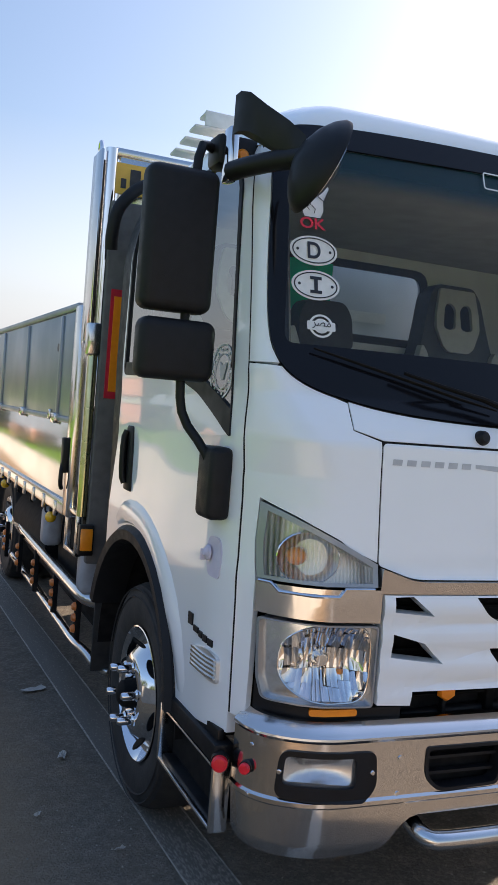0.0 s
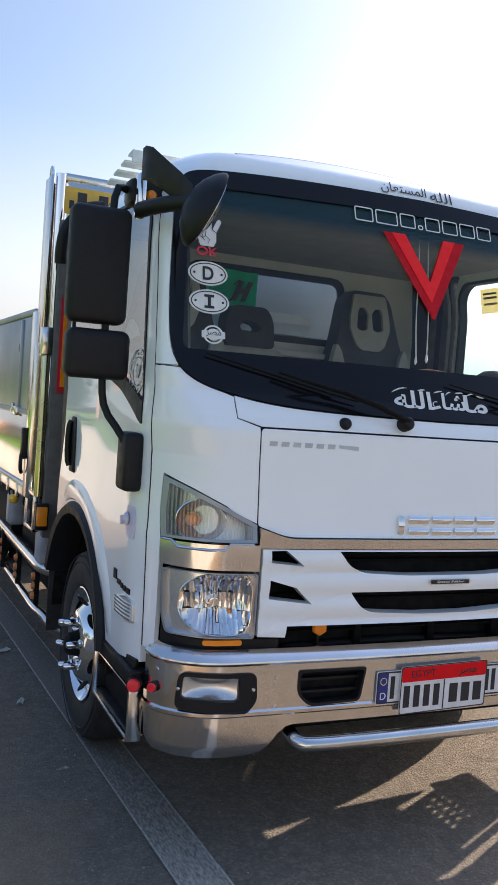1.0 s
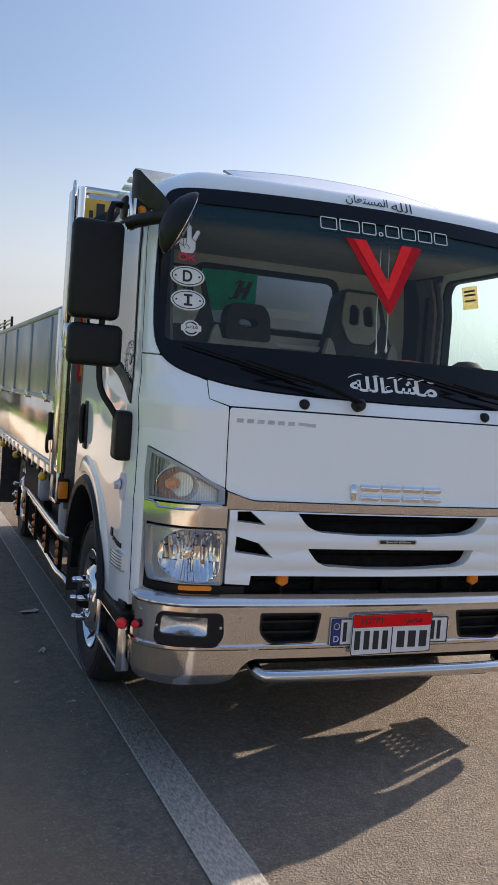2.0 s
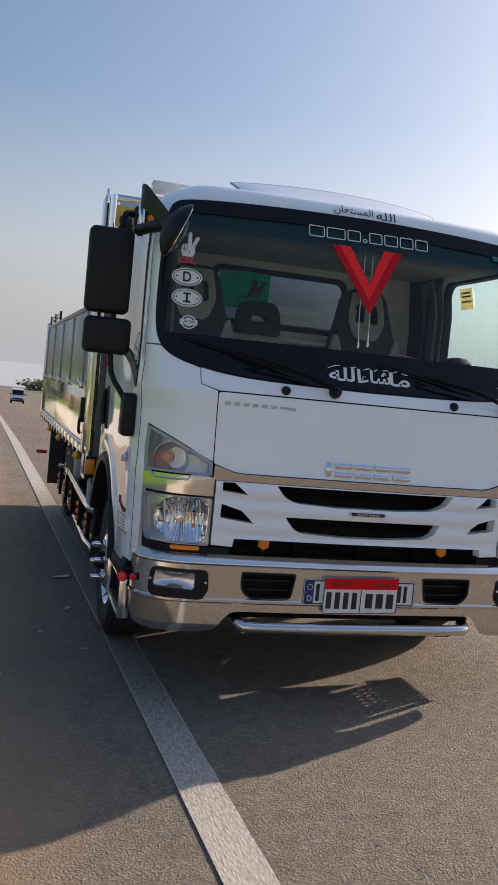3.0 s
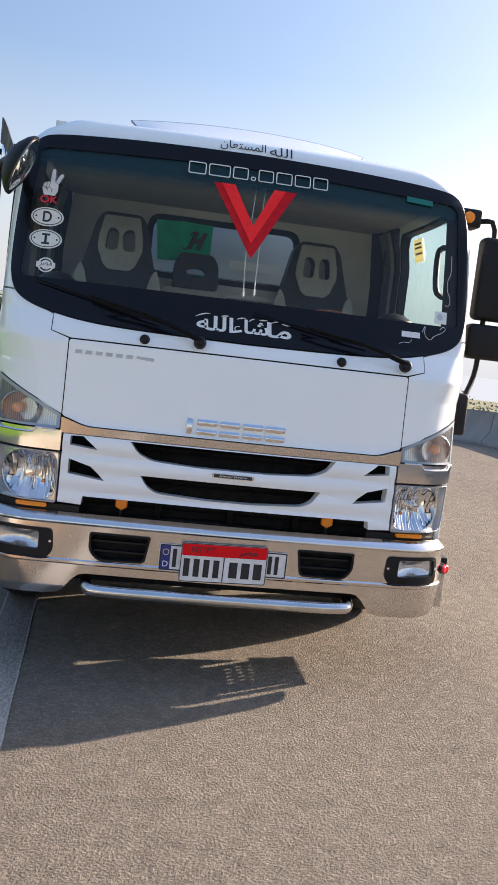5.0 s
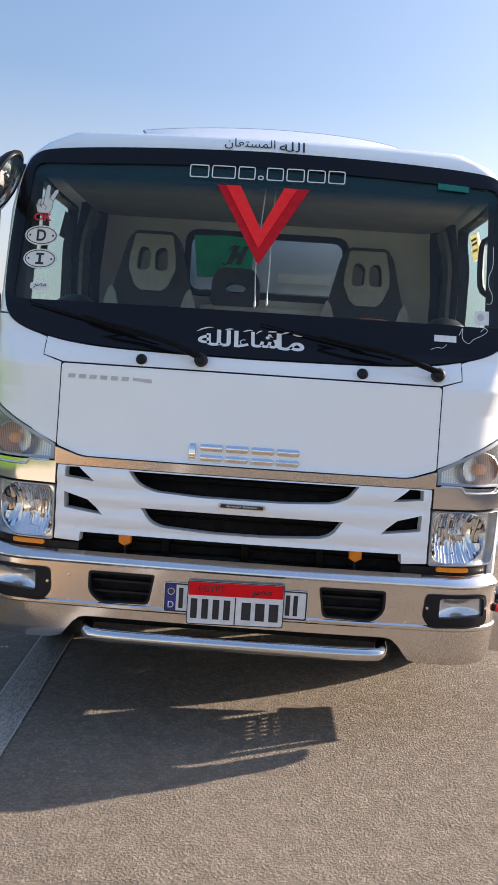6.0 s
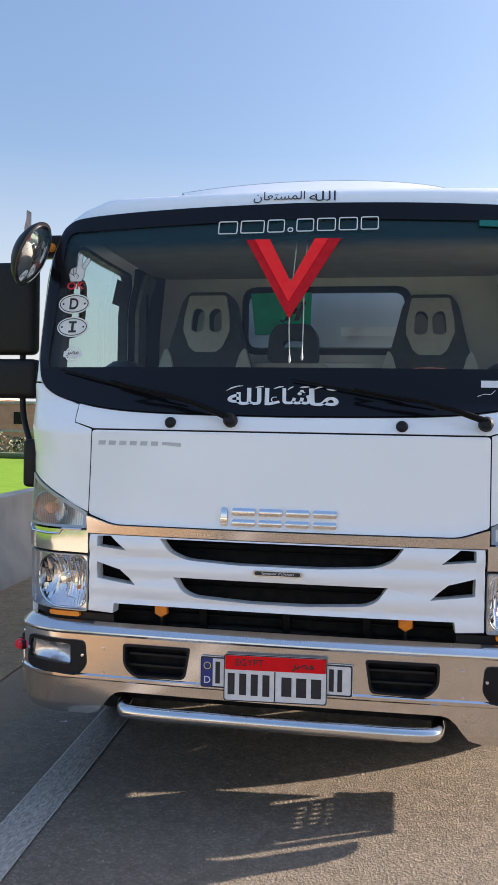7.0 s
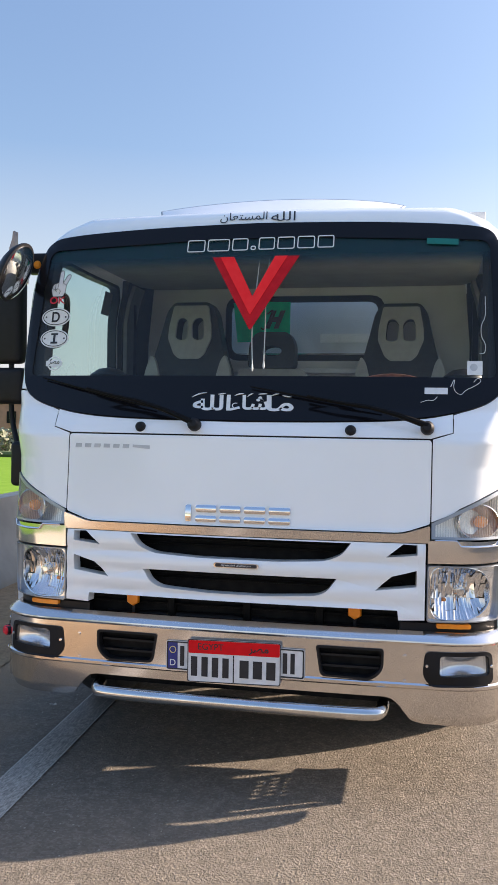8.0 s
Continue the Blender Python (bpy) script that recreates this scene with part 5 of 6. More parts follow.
def ground_mat(name, c1, c2, c3, grain, rough, dusted=None):
    m = bpy.data.materials.new(name)
    m.use_nodes = True
    nt = m.node_tree
    b = nt.nodes["Principled BSDF"]
    b.inputs["Roughness"].default_value = rough
    b.inputs["Specular IOR Level"].default_value = 0.1
    tc = nt.nodes.new("ShaderNodeTexCoord")
    big, fine, vor = nt.nodes.new("ShaderNodeTexNoise"), nt.nodes.new("ShaderNodeTexNoise"), nt.nodes.new("ShaderNodeTexVoronoi")
    big.inputs["Scale"].default_value, big.inputs["Detail"].default_value = 0.6, 5
    fine.inputs["Scale"].default_value, fine.inputs["Detail"].default_value, fine.inputs["Roughness"].default_value = grain * 1.05, 6, 0.6
    vor.inputs["Scale"].default_value = grain
    for n in (big, fine, vor):
        nt.links.new(tc.outputs["Object"], n.inputs["Vector"])
    m1, m2 = nt.nodes.new("ShaderNodeMix"), nt.nodes.new("ShaderNodeMix")
    m1.data_type = m2.data_type = "RGBA"
    r1 = nt.nodes.new("ShaderNodeMapRange")
    r1.inputs["From Min"].default_value, r1.inputs["From Max"].default_value = 0.3, 0.7
    nt.links.new(big.outputs["Fac"], r1.inputs["Value"])
    nt.links.new(r1.outputs["Result"], m1.inputs["Factor"])
    m1.inputs["A"].default_value, m1.inputs["B"].default_value = (*c1, 1), (*c2, 1)
    sep = nt.nodes.new("ShaderNodeSeparateColor")
    nt.links.new(vor.outputs["Color"], sep.inputs["Color"])
    r2 = nt.nodes.new("ShaderNodeMapRange")
    r2.inputs["From Min"].default_value, r2.inputs["From Max"].default_value = 0.45, 1.0
    nt.links.new(sep.outputs["Red"], r2.inputs["Value"])
    nt.links.new(r2.outputs["Result"], m2.inputs["Factor"])
    nt.links.new(m1.outputs["Result"], m2.inputs["A"])
    m2.inputs["B"].default_value = (*c3, 1)
    # grain at a second, coarser scale
    mott, rm, mm = nt.nodes.new("ShaderNodeTexNoise"), nt.nodes.new("ShaderNodeMapRange"), nt.nodes.new("ShaderNodeMix")
    mott.inputs["Scale"].default_value, mott.inputs["Detail"].default_value, mott.inputs["Roughness"].default_value = grain * 0.16, 8, 0.75
    nt.links.new(tc.outputs["Object"], mott.inputs["Vector"])
    rm.inputs["From Min"].default_value, rm.inputs["From Max"].default_value = 0.36, 0.64
    rm.inputs["To Min"].default_value, rm.inputs["To Max"].default_value = 0.84, 1.18
    nt.links.new(mott.outputs["Fac"], rm.inputs["Value"])
    mm.data_type, mm.blend_type = "RGBA", "MULTIPLY"
    mm.inputs["Factor"].default_value = 1.0
    nt.links.new(m2.outputs["Result"], mm.inputs["A"])
    nt.links.new(rm.outputs["Result"], mm.inputs["B"])
    m2 = mm
    nt.links.new(m2.outputs["Result"], b.inputs["Base Color"])
    if dusted:
        # blown sand thins out over the road's edge
        sx, mn, mxm, a1, a2, nz, a3, rg, m3 = (nt.nodes.new("ShaderNode" + k) for k in ("SeparateXYZ", "Math", "Math", "Math", "Math", "TexNoise", "Math", "MapRange", "Mix"))
        nt.links.new(tc.outputs["Object"], sx.inputs[0])
        mn.operation, mxm.operation, a1.operation, a2.operation, a3.operation = "MINIMUM", "MAXIMUM", "MULTIPLY_ADD", "MULTIPLY_ADD", "MULTIPLY_ADD"
        mn.inputs[1].default_value, mxm.inputs[1].default_value = 12.0, 12.0
        nt.links.new(sx.outputs["Y"], mn.inputs[0])
        nt.links.new(sx.outputs["Y"], mxm.inputs[0])
        a1.inputs[1].default_value, a2.inputs[1].default_value = -ROAD_TILT, 0.0235
        nt.links.new(mn.outputs[0], a1.inputs[0])
        nt.links.new(sx.outputs["X"], a1.inputs[2])
        nt.links.new(mxm.outputs[0], a2.inputs[0])
        nt.links.new(a1.outputs[0], a2.inputs[2])
        nz.inputs["Scale"].default_value, nz.inputs["Detail"].default_value = 2.2, 8
        nt.links.new(tc.outputs["Object"], nz.inputs["Vector"])
        a3.inputs[1].default_value = 0.7
        nt.links.new(nz.outputs["Fac"], a3.inputs[0])
        nt.links.new(a2.outputs[0], a3.inputs[2])
        rg.inputs["From Min"].default_value, rg.inputs["From Max"].default_value = -0.98, -0.44
        rg.inputs["To Min"].default_value, rg.inputs["To Max"].default_value = 0.75, 0.0
        nt.links.new(a3.outputs[0], rg.inputs["Value"])
        m3.data_type = "RGBA"
        m3.inputs["B"].default_value = (*dusted, 1)
        nt.links.new(rg.outputs["Result"], m3.inputs["Factor"])
        nt.links.new(m2.outputs["Result"], m3.inputs["A"])
        nt.links.new(m3.outputs["Result"], b.inputs["Base Color"])
    add = nt.nodes.new("ShaderNodeMath")
    add.operation = "MULTIPLY_ADD"
    add.inputs[1].default_value = 0.15
    nt.links.new(vor.outputs["Distance"], add.inputs[0])
    nt.links.new(fine.outputs["Fac"], add.inputs[2])
    bp = nt.nodes.new("ShaderNodeBump")
    bp.inputs["Strength"].default_value, bp.inputs["Distance"].default_value = 1.0, 0.014
    nt.links.new(add.outputs[0], bp.inputs["Height"])
    nt.links.new(bp.outputs["Normal"], b.inputs["Normal"])
    return m


ASPHALT = ground_mat("asphalt", (0.164, 0.141, 0.113), (0.202, 0.175, 0.140), (0.252, 0.220, 0.178), 105, 0.85, (0.40, 0.28, 0.17))
SAND = ground_mat("sand", (0.34, 0.23, 0.13), (0.42, 0.29, 0.17), (0.30, 0.21, 0.13), 60, 0.95)
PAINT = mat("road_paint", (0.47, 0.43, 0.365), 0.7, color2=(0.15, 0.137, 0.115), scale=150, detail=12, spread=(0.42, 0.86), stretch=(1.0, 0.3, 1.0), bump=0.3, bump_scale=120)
# darker tone spreads over the paint along y -0.9 to 7, fullest 1.3 to 3.5
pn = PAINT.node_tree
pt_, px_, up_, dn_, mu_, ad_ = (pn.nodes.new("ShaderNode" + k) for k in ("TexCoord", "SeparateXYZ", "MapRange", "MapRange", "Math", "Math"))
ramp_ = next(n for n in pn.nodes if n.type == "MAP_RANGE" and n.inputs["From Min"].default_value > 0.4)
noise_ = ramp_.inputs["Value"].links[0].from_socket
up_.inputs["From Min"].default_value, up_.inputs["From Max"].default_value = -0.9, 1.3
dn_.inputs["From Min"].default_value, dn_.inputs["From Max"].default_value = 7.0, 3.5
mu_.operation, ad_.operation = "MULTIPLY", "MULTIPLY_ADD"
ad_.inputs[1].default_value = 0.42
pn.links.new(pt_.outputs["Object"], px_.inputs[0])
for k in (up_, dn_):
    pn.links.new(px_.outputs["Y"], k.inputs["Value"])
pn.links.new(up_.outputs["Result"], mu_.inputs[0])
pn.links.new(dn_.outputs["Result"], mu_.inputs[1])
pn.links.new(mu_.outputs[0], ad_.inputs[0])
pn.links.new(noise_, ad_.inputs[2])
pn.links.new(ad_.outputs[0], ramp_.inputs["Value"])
GRASS = mat("grass", (0.12, 0.245, 0.018), 0.9, color2=(0.17, 0.29, 0.035), scale=2.5, bump=0.5, bump_scale=30)
GRASS.node_tree.nodes["Principled BSDF"].inputs["Specular IOR Level"].default_value = 0.08
CONCRETE = mat("concrete", (0.38, 0.36, 0.32), 0.85, color2=(0.29, 0.28, 0.25), scale=3, detail=8, bump=0.15, bump_scale=40)
BRICKWALL = mat("brick_wall", (0.50, 0.25, 0.175), 0.9, color2=(0.41, 0.21, 0.15), scale=1.5, bump=0.2, bump_scale=15)
LEAF = mat("foliage", (0.085, 0.115, 0.045), 0.7, color2=(0.12, 0.15, 0.065), scale=6)
# leaf colour paled, with distance haze painted into it
FARLEAF = mat("haze_tinted_foliage", (0.16, 0.175, 0.115), 0.8, color2=(0.21, 0.22, 0.15), scale=0.4)
DRYGRASS = mat("dry_grass", (0.13, 0.14, 0.06), 0.9, color2=(0.19, 0.18, 0.09), scale=0.8, bump=0.5, bump_scale=20)
BARK = mat("bark", (0.12, 0.085, 0.06), 0.9, color2=(0.08, 0.06, 0.045), scale=12, bump=0.4, bump_scale=20)


def road_dx(y):
    """How far the road has swung sideways at y."""
    return ROAD_TILT * y if y < 12 else ROAD_TILT * 12 - 0.0235 * (y - 12)


def camber(x):
    """The carriageway drains to the shoulder: its cross fall at x, counted from the road's own line."""
    return 0.03 * min(max(x, -3.7), 1.2) - 0.010


def ground_z(y, x=0.0):
    """The road falls away gently beyond the truck."""
    return camber(x - road_dx(y)) + (0.0 if y < 12 else -0.0385 * (min(y, 120) - 12) - 0.012 * min(max(y - 120, 0), 45) - 0.05 * max(y - 230, 0))


ROWS_Y = [-2500, -400, -100, -40, -20, -10, -4, 0, 4, 8, 12, 16, 22, 30, 40, 55, 70, 90, 120, 140, 165, 190, 230, 260, 300, 400, 2500]


def strip_xy(x0, x1, y0, y1, lift, jitter=0.0, step=2.0):
    """A ground strip that runs along the road."""
    bm = bmesh.new()
    rng = random.Random(7)
    ys = sorted({y for y in ROWS_Y if y0 < y < y1} | {y0, y1} | ({y0 + step * k for k in range(int(min(80, y1 - y0) / step))} if jitter else set()))
    xs = sorted({x for x in (-3.7, 1.2) if x0 < x < x1} | {x0, x1})
    rows = [[bm.verts.new((x + road_dx(y) + (rng.uniform(-jitter, jitter) if n else 0), y, ground_z(y, x + road_dx(y)) + lift)) for n, x in enumerate(xs)] for y in ys]
    for a, b in zip(rows, rows[1:]):
        for k in range(len(xs) - 1):
            bm.faces.new((a[k], a[k + 1], b[k + 1], b[k]))
    return bm


g = bmesh.new()
rows = [[g.verts.new((x + road_dx(y), y, ground_z(y, x + road_dx(y)))) for x in (-2500, -3.7, 1.2, 10, 2500)] for y in ROWS_Y]
for a, b in zip(rows, rows[1:]):
    for k in range(4):
        g.faces.new((a[k], a[k + 1], b[k + 1], b[k]))
tagged(finish("ground", g, ASPHALT, smooth=False), "grey-brown asphalt road surface", "ground", kind="structure")
tagged(finish("sand_shoulder", strip_xy(-3.6, -1.62, -30, 260, 0.006), SAND, smooth=False), "orange sandy road shoulder", "shoulder", kind="structure")
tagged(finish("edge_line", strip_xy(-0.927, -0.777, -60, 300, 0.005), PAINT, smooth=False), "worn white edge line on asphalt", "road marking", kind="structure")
# thin pale ridges of paint left along both edges
EDGEPAINT = mat("edge_paint", (0.52, 0.48, 0.41), 0.75, color2=(0.30, 0.275, 0.235), scale=60, detail=8, bump=0.3, bump_scale=120)
for x0 in (-0.931, -0.782):
    tagged(finish("edge_ridge", strip_xy(x0, x0 + 0.007, -3.2, 12, 0.0054, 0.002, 0.12), EDGEPAINT, smooth=False), "thin pale ridge along the edge line", "road marking", kind="structure")
for y in (-0.40, 11.6, 23.6, 35.6):
    tagged(finish("lane_line", strip_xy(2.60, 2.74, y, y + 3.0, 0.005), PAINT, smooth=False), "white lane dash on asphalt", "road marking", kind="structure")
tagged(finish("field", strip_xy(-300, -3.7, -300, 300, 0.012), GRASS, smooth=False), "bright green grass field", "field", kind="structure")
tagged(finish("far_field", strip_xy(8.6, 500, -300, 400, 0.012), DRYGRASS, smooth=False), "dry verge behind the barrier", "field", kind="structure")


# darker copy of the concrete: the median barrier's shaded side painted in
CONCRETESHADE = mat("shaded_concrete", (0.30, 0.30, 0.285), 0.85, color2=(0.23, 0.23, 0.22), scale=2, detail=8, bump=0.15, bump_scale=40)


def barrier(x, name, label, material):
    prof = [(-0.30, 0.0), (-0.30, 0.08), (-0.14, 0.30), (-0.09, 0.74), (0.09, 0.74), (0.14, 0.30), (0.30, 0.08), (0.30, 0.0)]
    root = thing(name, label, "barrier")
    for k in range(26):
        y0 = -22 + 6.0 * k
        part("barrier_block", loft([[Vector((x + road_dx(y) + dx, y, z + ground_z(y, x + road_dx(y)))) for dx, z in prof] for y in (y0 + 0.01, y0 + 5.98)]), material, root)
    return root


barrier(-2.96, "concrete_barrier", "pale concrete roadside barrier blocks", CONCRETE)
barrier(7.95, "concrete_barrier", "median barrier blocks, grey with shade painted into the concrete", CONCRETESHADE)


# pale glowing ring added for the horizon haze, far beyond everything
HAZEGLOW = mat("haze_glow_ring", (0.3, 0.3, 0.3), 1.0, emit=(0.97, 0.99, 1.0, 0.265))
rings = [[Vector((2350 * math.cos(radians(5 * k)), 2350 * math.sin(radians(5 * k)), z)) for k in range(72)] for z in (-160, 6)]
tagged(finish("backdrop", loft(rings, False), HAZEGLOW, smooth=False), "glowing ring painted as pale haze on the horizon", "backdrop", kind="structure")


# ---- stickers and lettering on the glass ----
def on_glass(u, v, d):
    return on_front(u, v, d - 0.002)


AR_ROOF = "\ufee5\ufe8e\ufecc\ufe98\ufeb4\ufee4\ufedf\ufe8d \ufeea\ufee0\ufedf\ufe8d"
AR_GLASS = "\ufeea\ufee0\ufedf\ufe8d \ufe80\ufe8e\ufeb7 \ufe8e\ufee3"


def on_roof(u, v, d):
    return Vector((u, 0.372 + 0.45 * (v - 2.19) + BOW * (u / 0.72) ** 2 + d - 0.004, v))


for word, u, w, h in zip(AR_ROOF.split(" "), (-0.070, 0.0945), (0.196, 0.099), (0.046, 0.042)):
    tpart("roof_lettering", lay(fitted(lettering(word, 0.06, 0.0003), w, h), on_roof, u, 2.208, 0.001), STICKBLACK, "black script above the windscreen")
for word, u, w in zip(AR_GLASS.split(" "), (-0.130, 0.016, 0.135), (0.150, 0.150, 0.105)):
    tpart("glass_lettering", lay(fitted(lettering(word, 0.1, 0.0003, weight=0.0022), w, 0.062), lambda u, v, d: on_front(u, v, d - 0.006), u, 1.442, 0.001), STICKWHITE, "white script on the windscreen border")
for k, (u, v, du, dv) in enumerate(((-0.200, 1.462, 0.060, 0.018), (-0.095, 1.474, 0.030, 0.004), (-0.030, 1.470, 0.036, 0.008), (0.020, 1.466, 0.022, 0.012), (0.062, 1.476, 0.034, 0.002), (0.112, 1.470, 0.030, 0.008), (0.155, 1.472, 0.034, -0.005))):
    tpart("script_stroke", tube([on_front(u - 0.012 + du * t, v + dv * t * (2 - t), -0.0075) for t in (0.0, 0.25, 0.5, 0.75, 1.0)], [0.0010, 0.0024, 0.0028, 0.0022, 0.0008], 6), STICKWHITE, "white pen stroke of the script")
# registration along the sun strip as outlined bars
widths = [0.075, 0.092, 0.066, 0.022, 0.066, 0.07, 0.07, 0.066]
x = -0.294
for k, w in enumerate(widths):
    h = 0.018 if w < 0.03 else 0.052
    zb = 2.058 + 0.012 * (x + 0.3)
    o = [(x, zb), (x + w, zb), (x + w, zb + h), (x, zb + h)]
    i = [(x + 0.004, zb + 0.004), (x + w - 0.004, zb + 0.004), (x + w - 0.004, zb + h - 0.004), (x + 0.004, zb + h - 0.004)]
    tpart("outlined_bar", sheet(rounded(o, 0.008, 2), lambda u, v, d: on_front(u, v, d - 0.007), 0.0008, 0.05, [rounded(i, 0.005, 2)]), STICKWHITE, "white outlined bar on the sun strip")
    x += w + 0.0105
for cz, letter, cx in ((1.796, "D", -0.845), (1.705, "I", -0.842)):
    st = tpart("oval_sticker", sheet(ellipse(cx, cz, 0.066, 0.039, 32), on_glass, 0.0006, 0.03), STICKWHITE, "white oval country sticker")
    part("oval_ring", sheet(ellipse(cx, cz, 0.060, 0.034, 32), lambda u, v, d: on_front(u, v, d - 0.0032), 0.0004, 0.03, [ellipse(cx, cz, 0.0565, 0.031, 32)]), STICKBLACK, st)
    if letter == "I":
        bm = bmesh.new()
        for w, h, z in ((0.032, 0.008, 0.018), (0.010, 0.036, 0.0), (0.032, 0.008, -0.018)):
            box((w, 0.0006, h), (0, 0, z), 0, 1, bm)
        part("letter", lay(bm, lambda u, v, d: on_front(u, v, d - 0.0034), cx, cz, 0.0005), STICKBLACK, st)
    else:
        part("letter", lay(fitted(lettering(letter, 0.05, 0.0003, weight=0.001), 0.036, 0.044), lambda u, v, d: on_front(u, v, d - 0.0034), cx, cz, 0.0005), STICKBLACK, st)
    for dx in (-0.045, 0.045):
        part("dot", sheet(ellipse(cx + dx, cz, 0.004, 0.004, 10), lambda u, v, d: on_front(u, v, d - 0.0034), 0.0004, 0), STICKBLACK, st)
rd = tpart("round_sticker", sheet(ellipse(-0.830, 1.600, 0.033, 0.030, 24), on_glass, 0.0006, 0.03, [ellipse(-0.830, 1.600, 0.027, 0.025, 24)]), STICKWHITE, "pale round sticker")
part("band", sheet(rounded([(-0.868, 1.588), (-0.792, 1.588), (-0.792, 1.611), (-0.868, 1.611)], 0.004), lambda u, v, d: on_front(u, v, d - 0.0032), 0.0005, 0), STICKWHITE, rd)
part("word", lay(fitted(lettering("\ufeae\ufebc\ufee3", 0.03, 0.0003), 0.05, 0.018), lambda u, v, d: on_front(u, v, d - 0.004), -0.830, 1.600, 0.0005), STICKBLACK, rd)
part("inner_disc", sheet(ellipse(-0.830, 1.600, 0.021, 0.019, 20), on_glass, 0.0006, 0.03), STICKWHITE, rd)
# tall white sticker with a red word below
sign = rounded([(-0.871, 1.884), (-0.824, 1.884), (-0.814, 1.905), (-0.814, 1.932), (-0.795, 1.970), (-0.800, 1.981), (-0.811, 1.977), (-0.829, 1.943), (-0.829, 1.992), (-0.838, 1.999), (-0.847, 1.990), (-0.849, 1.944), (-0.872, 1.938), (-0.880, 1.914)], 0.005)
hs = tpart("tall_sticker", sheet(sign, on_glass, 0.0006, 0.02), STICKWHITE, "white forked sticker with a red word")
part("drawn_outline", tube([on_front(u, v, -0.0036) for u, v in sign + sign[:1]], 0.0011, 5), STICKBLACK, hs)
for line in (((-0.878, 1.922), (-0.862, 1.912), (-0.852, 1.918), (-0.849, 1.942)), ((-0.862, 1.938), (-0.862, 1.912), (-0.855, 1.904)), ((-0.849, 1.918), (-0.838, 1.908), (-0.842, 1.896)), ((-0.829, 1.943), (-0.814, 1.932))):
    part("drawn_line", tube([on_front(u, v, -0.0036) for u, v in line], 0.0010, 5), STICKBLACK, hs)
part("red_word", lay(fitted(lettering("OK", 0.04, 0.0003, weight=0.001), 0.072, 0.030), lambda u, v, d: on_front(u, v, d - 0.0034), -0.846, 1.868, 0.0005), STICKRED, hs)
# papers and labels on the driver's side of the glass
tpart("label_sticker", sheet([(0.668, 1.484), (0.752, 1.484), (0.752, 1.508), (0.668, 1.508)], lambda u, v, d: on_front(u, v, d - 0.0065), 0.0006, 0.03), STICKWHITE, "small white label")
tpart("square_sticker", sheet([(0.822, 1.560), (0.878, 1.560), (0.878, 1.612), (0.822, 1.612)], on_glass, 0.0006, 0.03), STICKWHITE, "white square sticker")
tpart("square_mark", sheet(ellipse(0.846, 1.588, 0.014, 0.014, 14), lambda u, v, d: on_front(u, v, d - 0.0034), 0.0005, 0), GREYDECAL)
tpart("teal_label", sheet([(0.665, 2.072), (0.785, 2.066), (0.785, 2.090), (0.665, 2.096)], lambda u, v, d: on_front(u, v, d - 0.007), 0.0006, 0.05), STICKTEAL, "teal label on the sun strip")
tpart("marker_scribble", tube([on_front(u, v, -0.008) for u, v in ((0.655, 1.452), (0.68, 1.462), (0.70, 1.458), (0.715, 1.474))], 0.0012, 5, smooth=2), STICKWHITE, "white hand-drawn mark")
tpart("marker_scribble", tube([on_front(u, v, -0.008) for u, v in ((0.762, 1.512), (0.778, 1.548), (0.770, 1.500), (0.80, 1.478), (0.815, 1.50), (0.85, 1.515), (0.875, 1.535), (0.86, 1.548), (0.845, 1.53))], 0.0012, 5, smooth=2), STICKWHITE, "white hand-drawn mark")
tpart("marker_scribble", tube([on_front(u, v, -0.005) for u, v in ((0.885, 1.86), (0.888, 1.78), (0.87, 1.75), (0.872, 1.70), (0.888, 1.68), (0.887, 1.64), (0.865, 1.64))], 0.0012, 5, smooth=2), STICKWHITE, "white hand-drawn mark")
# yellow label inside the driver's side window, and dark label opposite
tpart("window_label", sheet([(1.09, 1.93), (1.23, 1.93), (1.23, 2.05), (1.09, 2.05)], lambda u, v, d: on_side(1)(u, v, d + 0.006), 0.001, 0), LABELPAPER, "yellow inspection label")
for z in (2.05, 2.03, 2.0):
    tpart("label_bar", sheet([(1.11, z - 0.03), (1.21, z - 0.03), (1.21, z - 0.02), (1.11, z - 0.02)], lambda u, v, d: on_side(1)(u, v, d + 0.0085), 0.001, 0), GREYPLASTIC)
tpart("window_label", sheet([(1.22, 1.93), (1.33, 1.93), (1.33, 2.05), (1.22, 2.05)], lambda u, v, d: on_side(-1)(u, v, d + 0.006), 0.001, 0), GREYPLASTIC, "dark label on the side window")
# round emblem sticker on the passenger window
em = tpart("emblem_sticker", sheet(ellipse(0.450, 1.470, 0.076, 0.076, 32), lambda u, v, d: on_side(-1)(u, v, d - 0.001), 0.001, 0.04, [ellipse(0.450, 1.470, 0.071, 0.071, 32)]), STICKWHITE, "white ring emblem on the window")
part("ring", sheet(ellipse(0.450, 1.470, 0.050, 0.050, 28), lambda u, v, d: on_side(-1)(u, v, d - 0.001), 0.001, 0.04, [ellipse(0.450, 1.470, 0.047, 0.047, 28)]), STICKWHITE, em)
part("shield", sheet([(0.425, 1.478), (0.422, 1.498), (0.435, 1.488), (0.455, 1.488), (0.468, 1.498), (0.465, 1.478), (0.452, 1.448), (0.438, 1.448)], lambda u, v, d: on_side(-1)(u, v, d - 0.001), 0.001, 0), STICKWHITE, em)
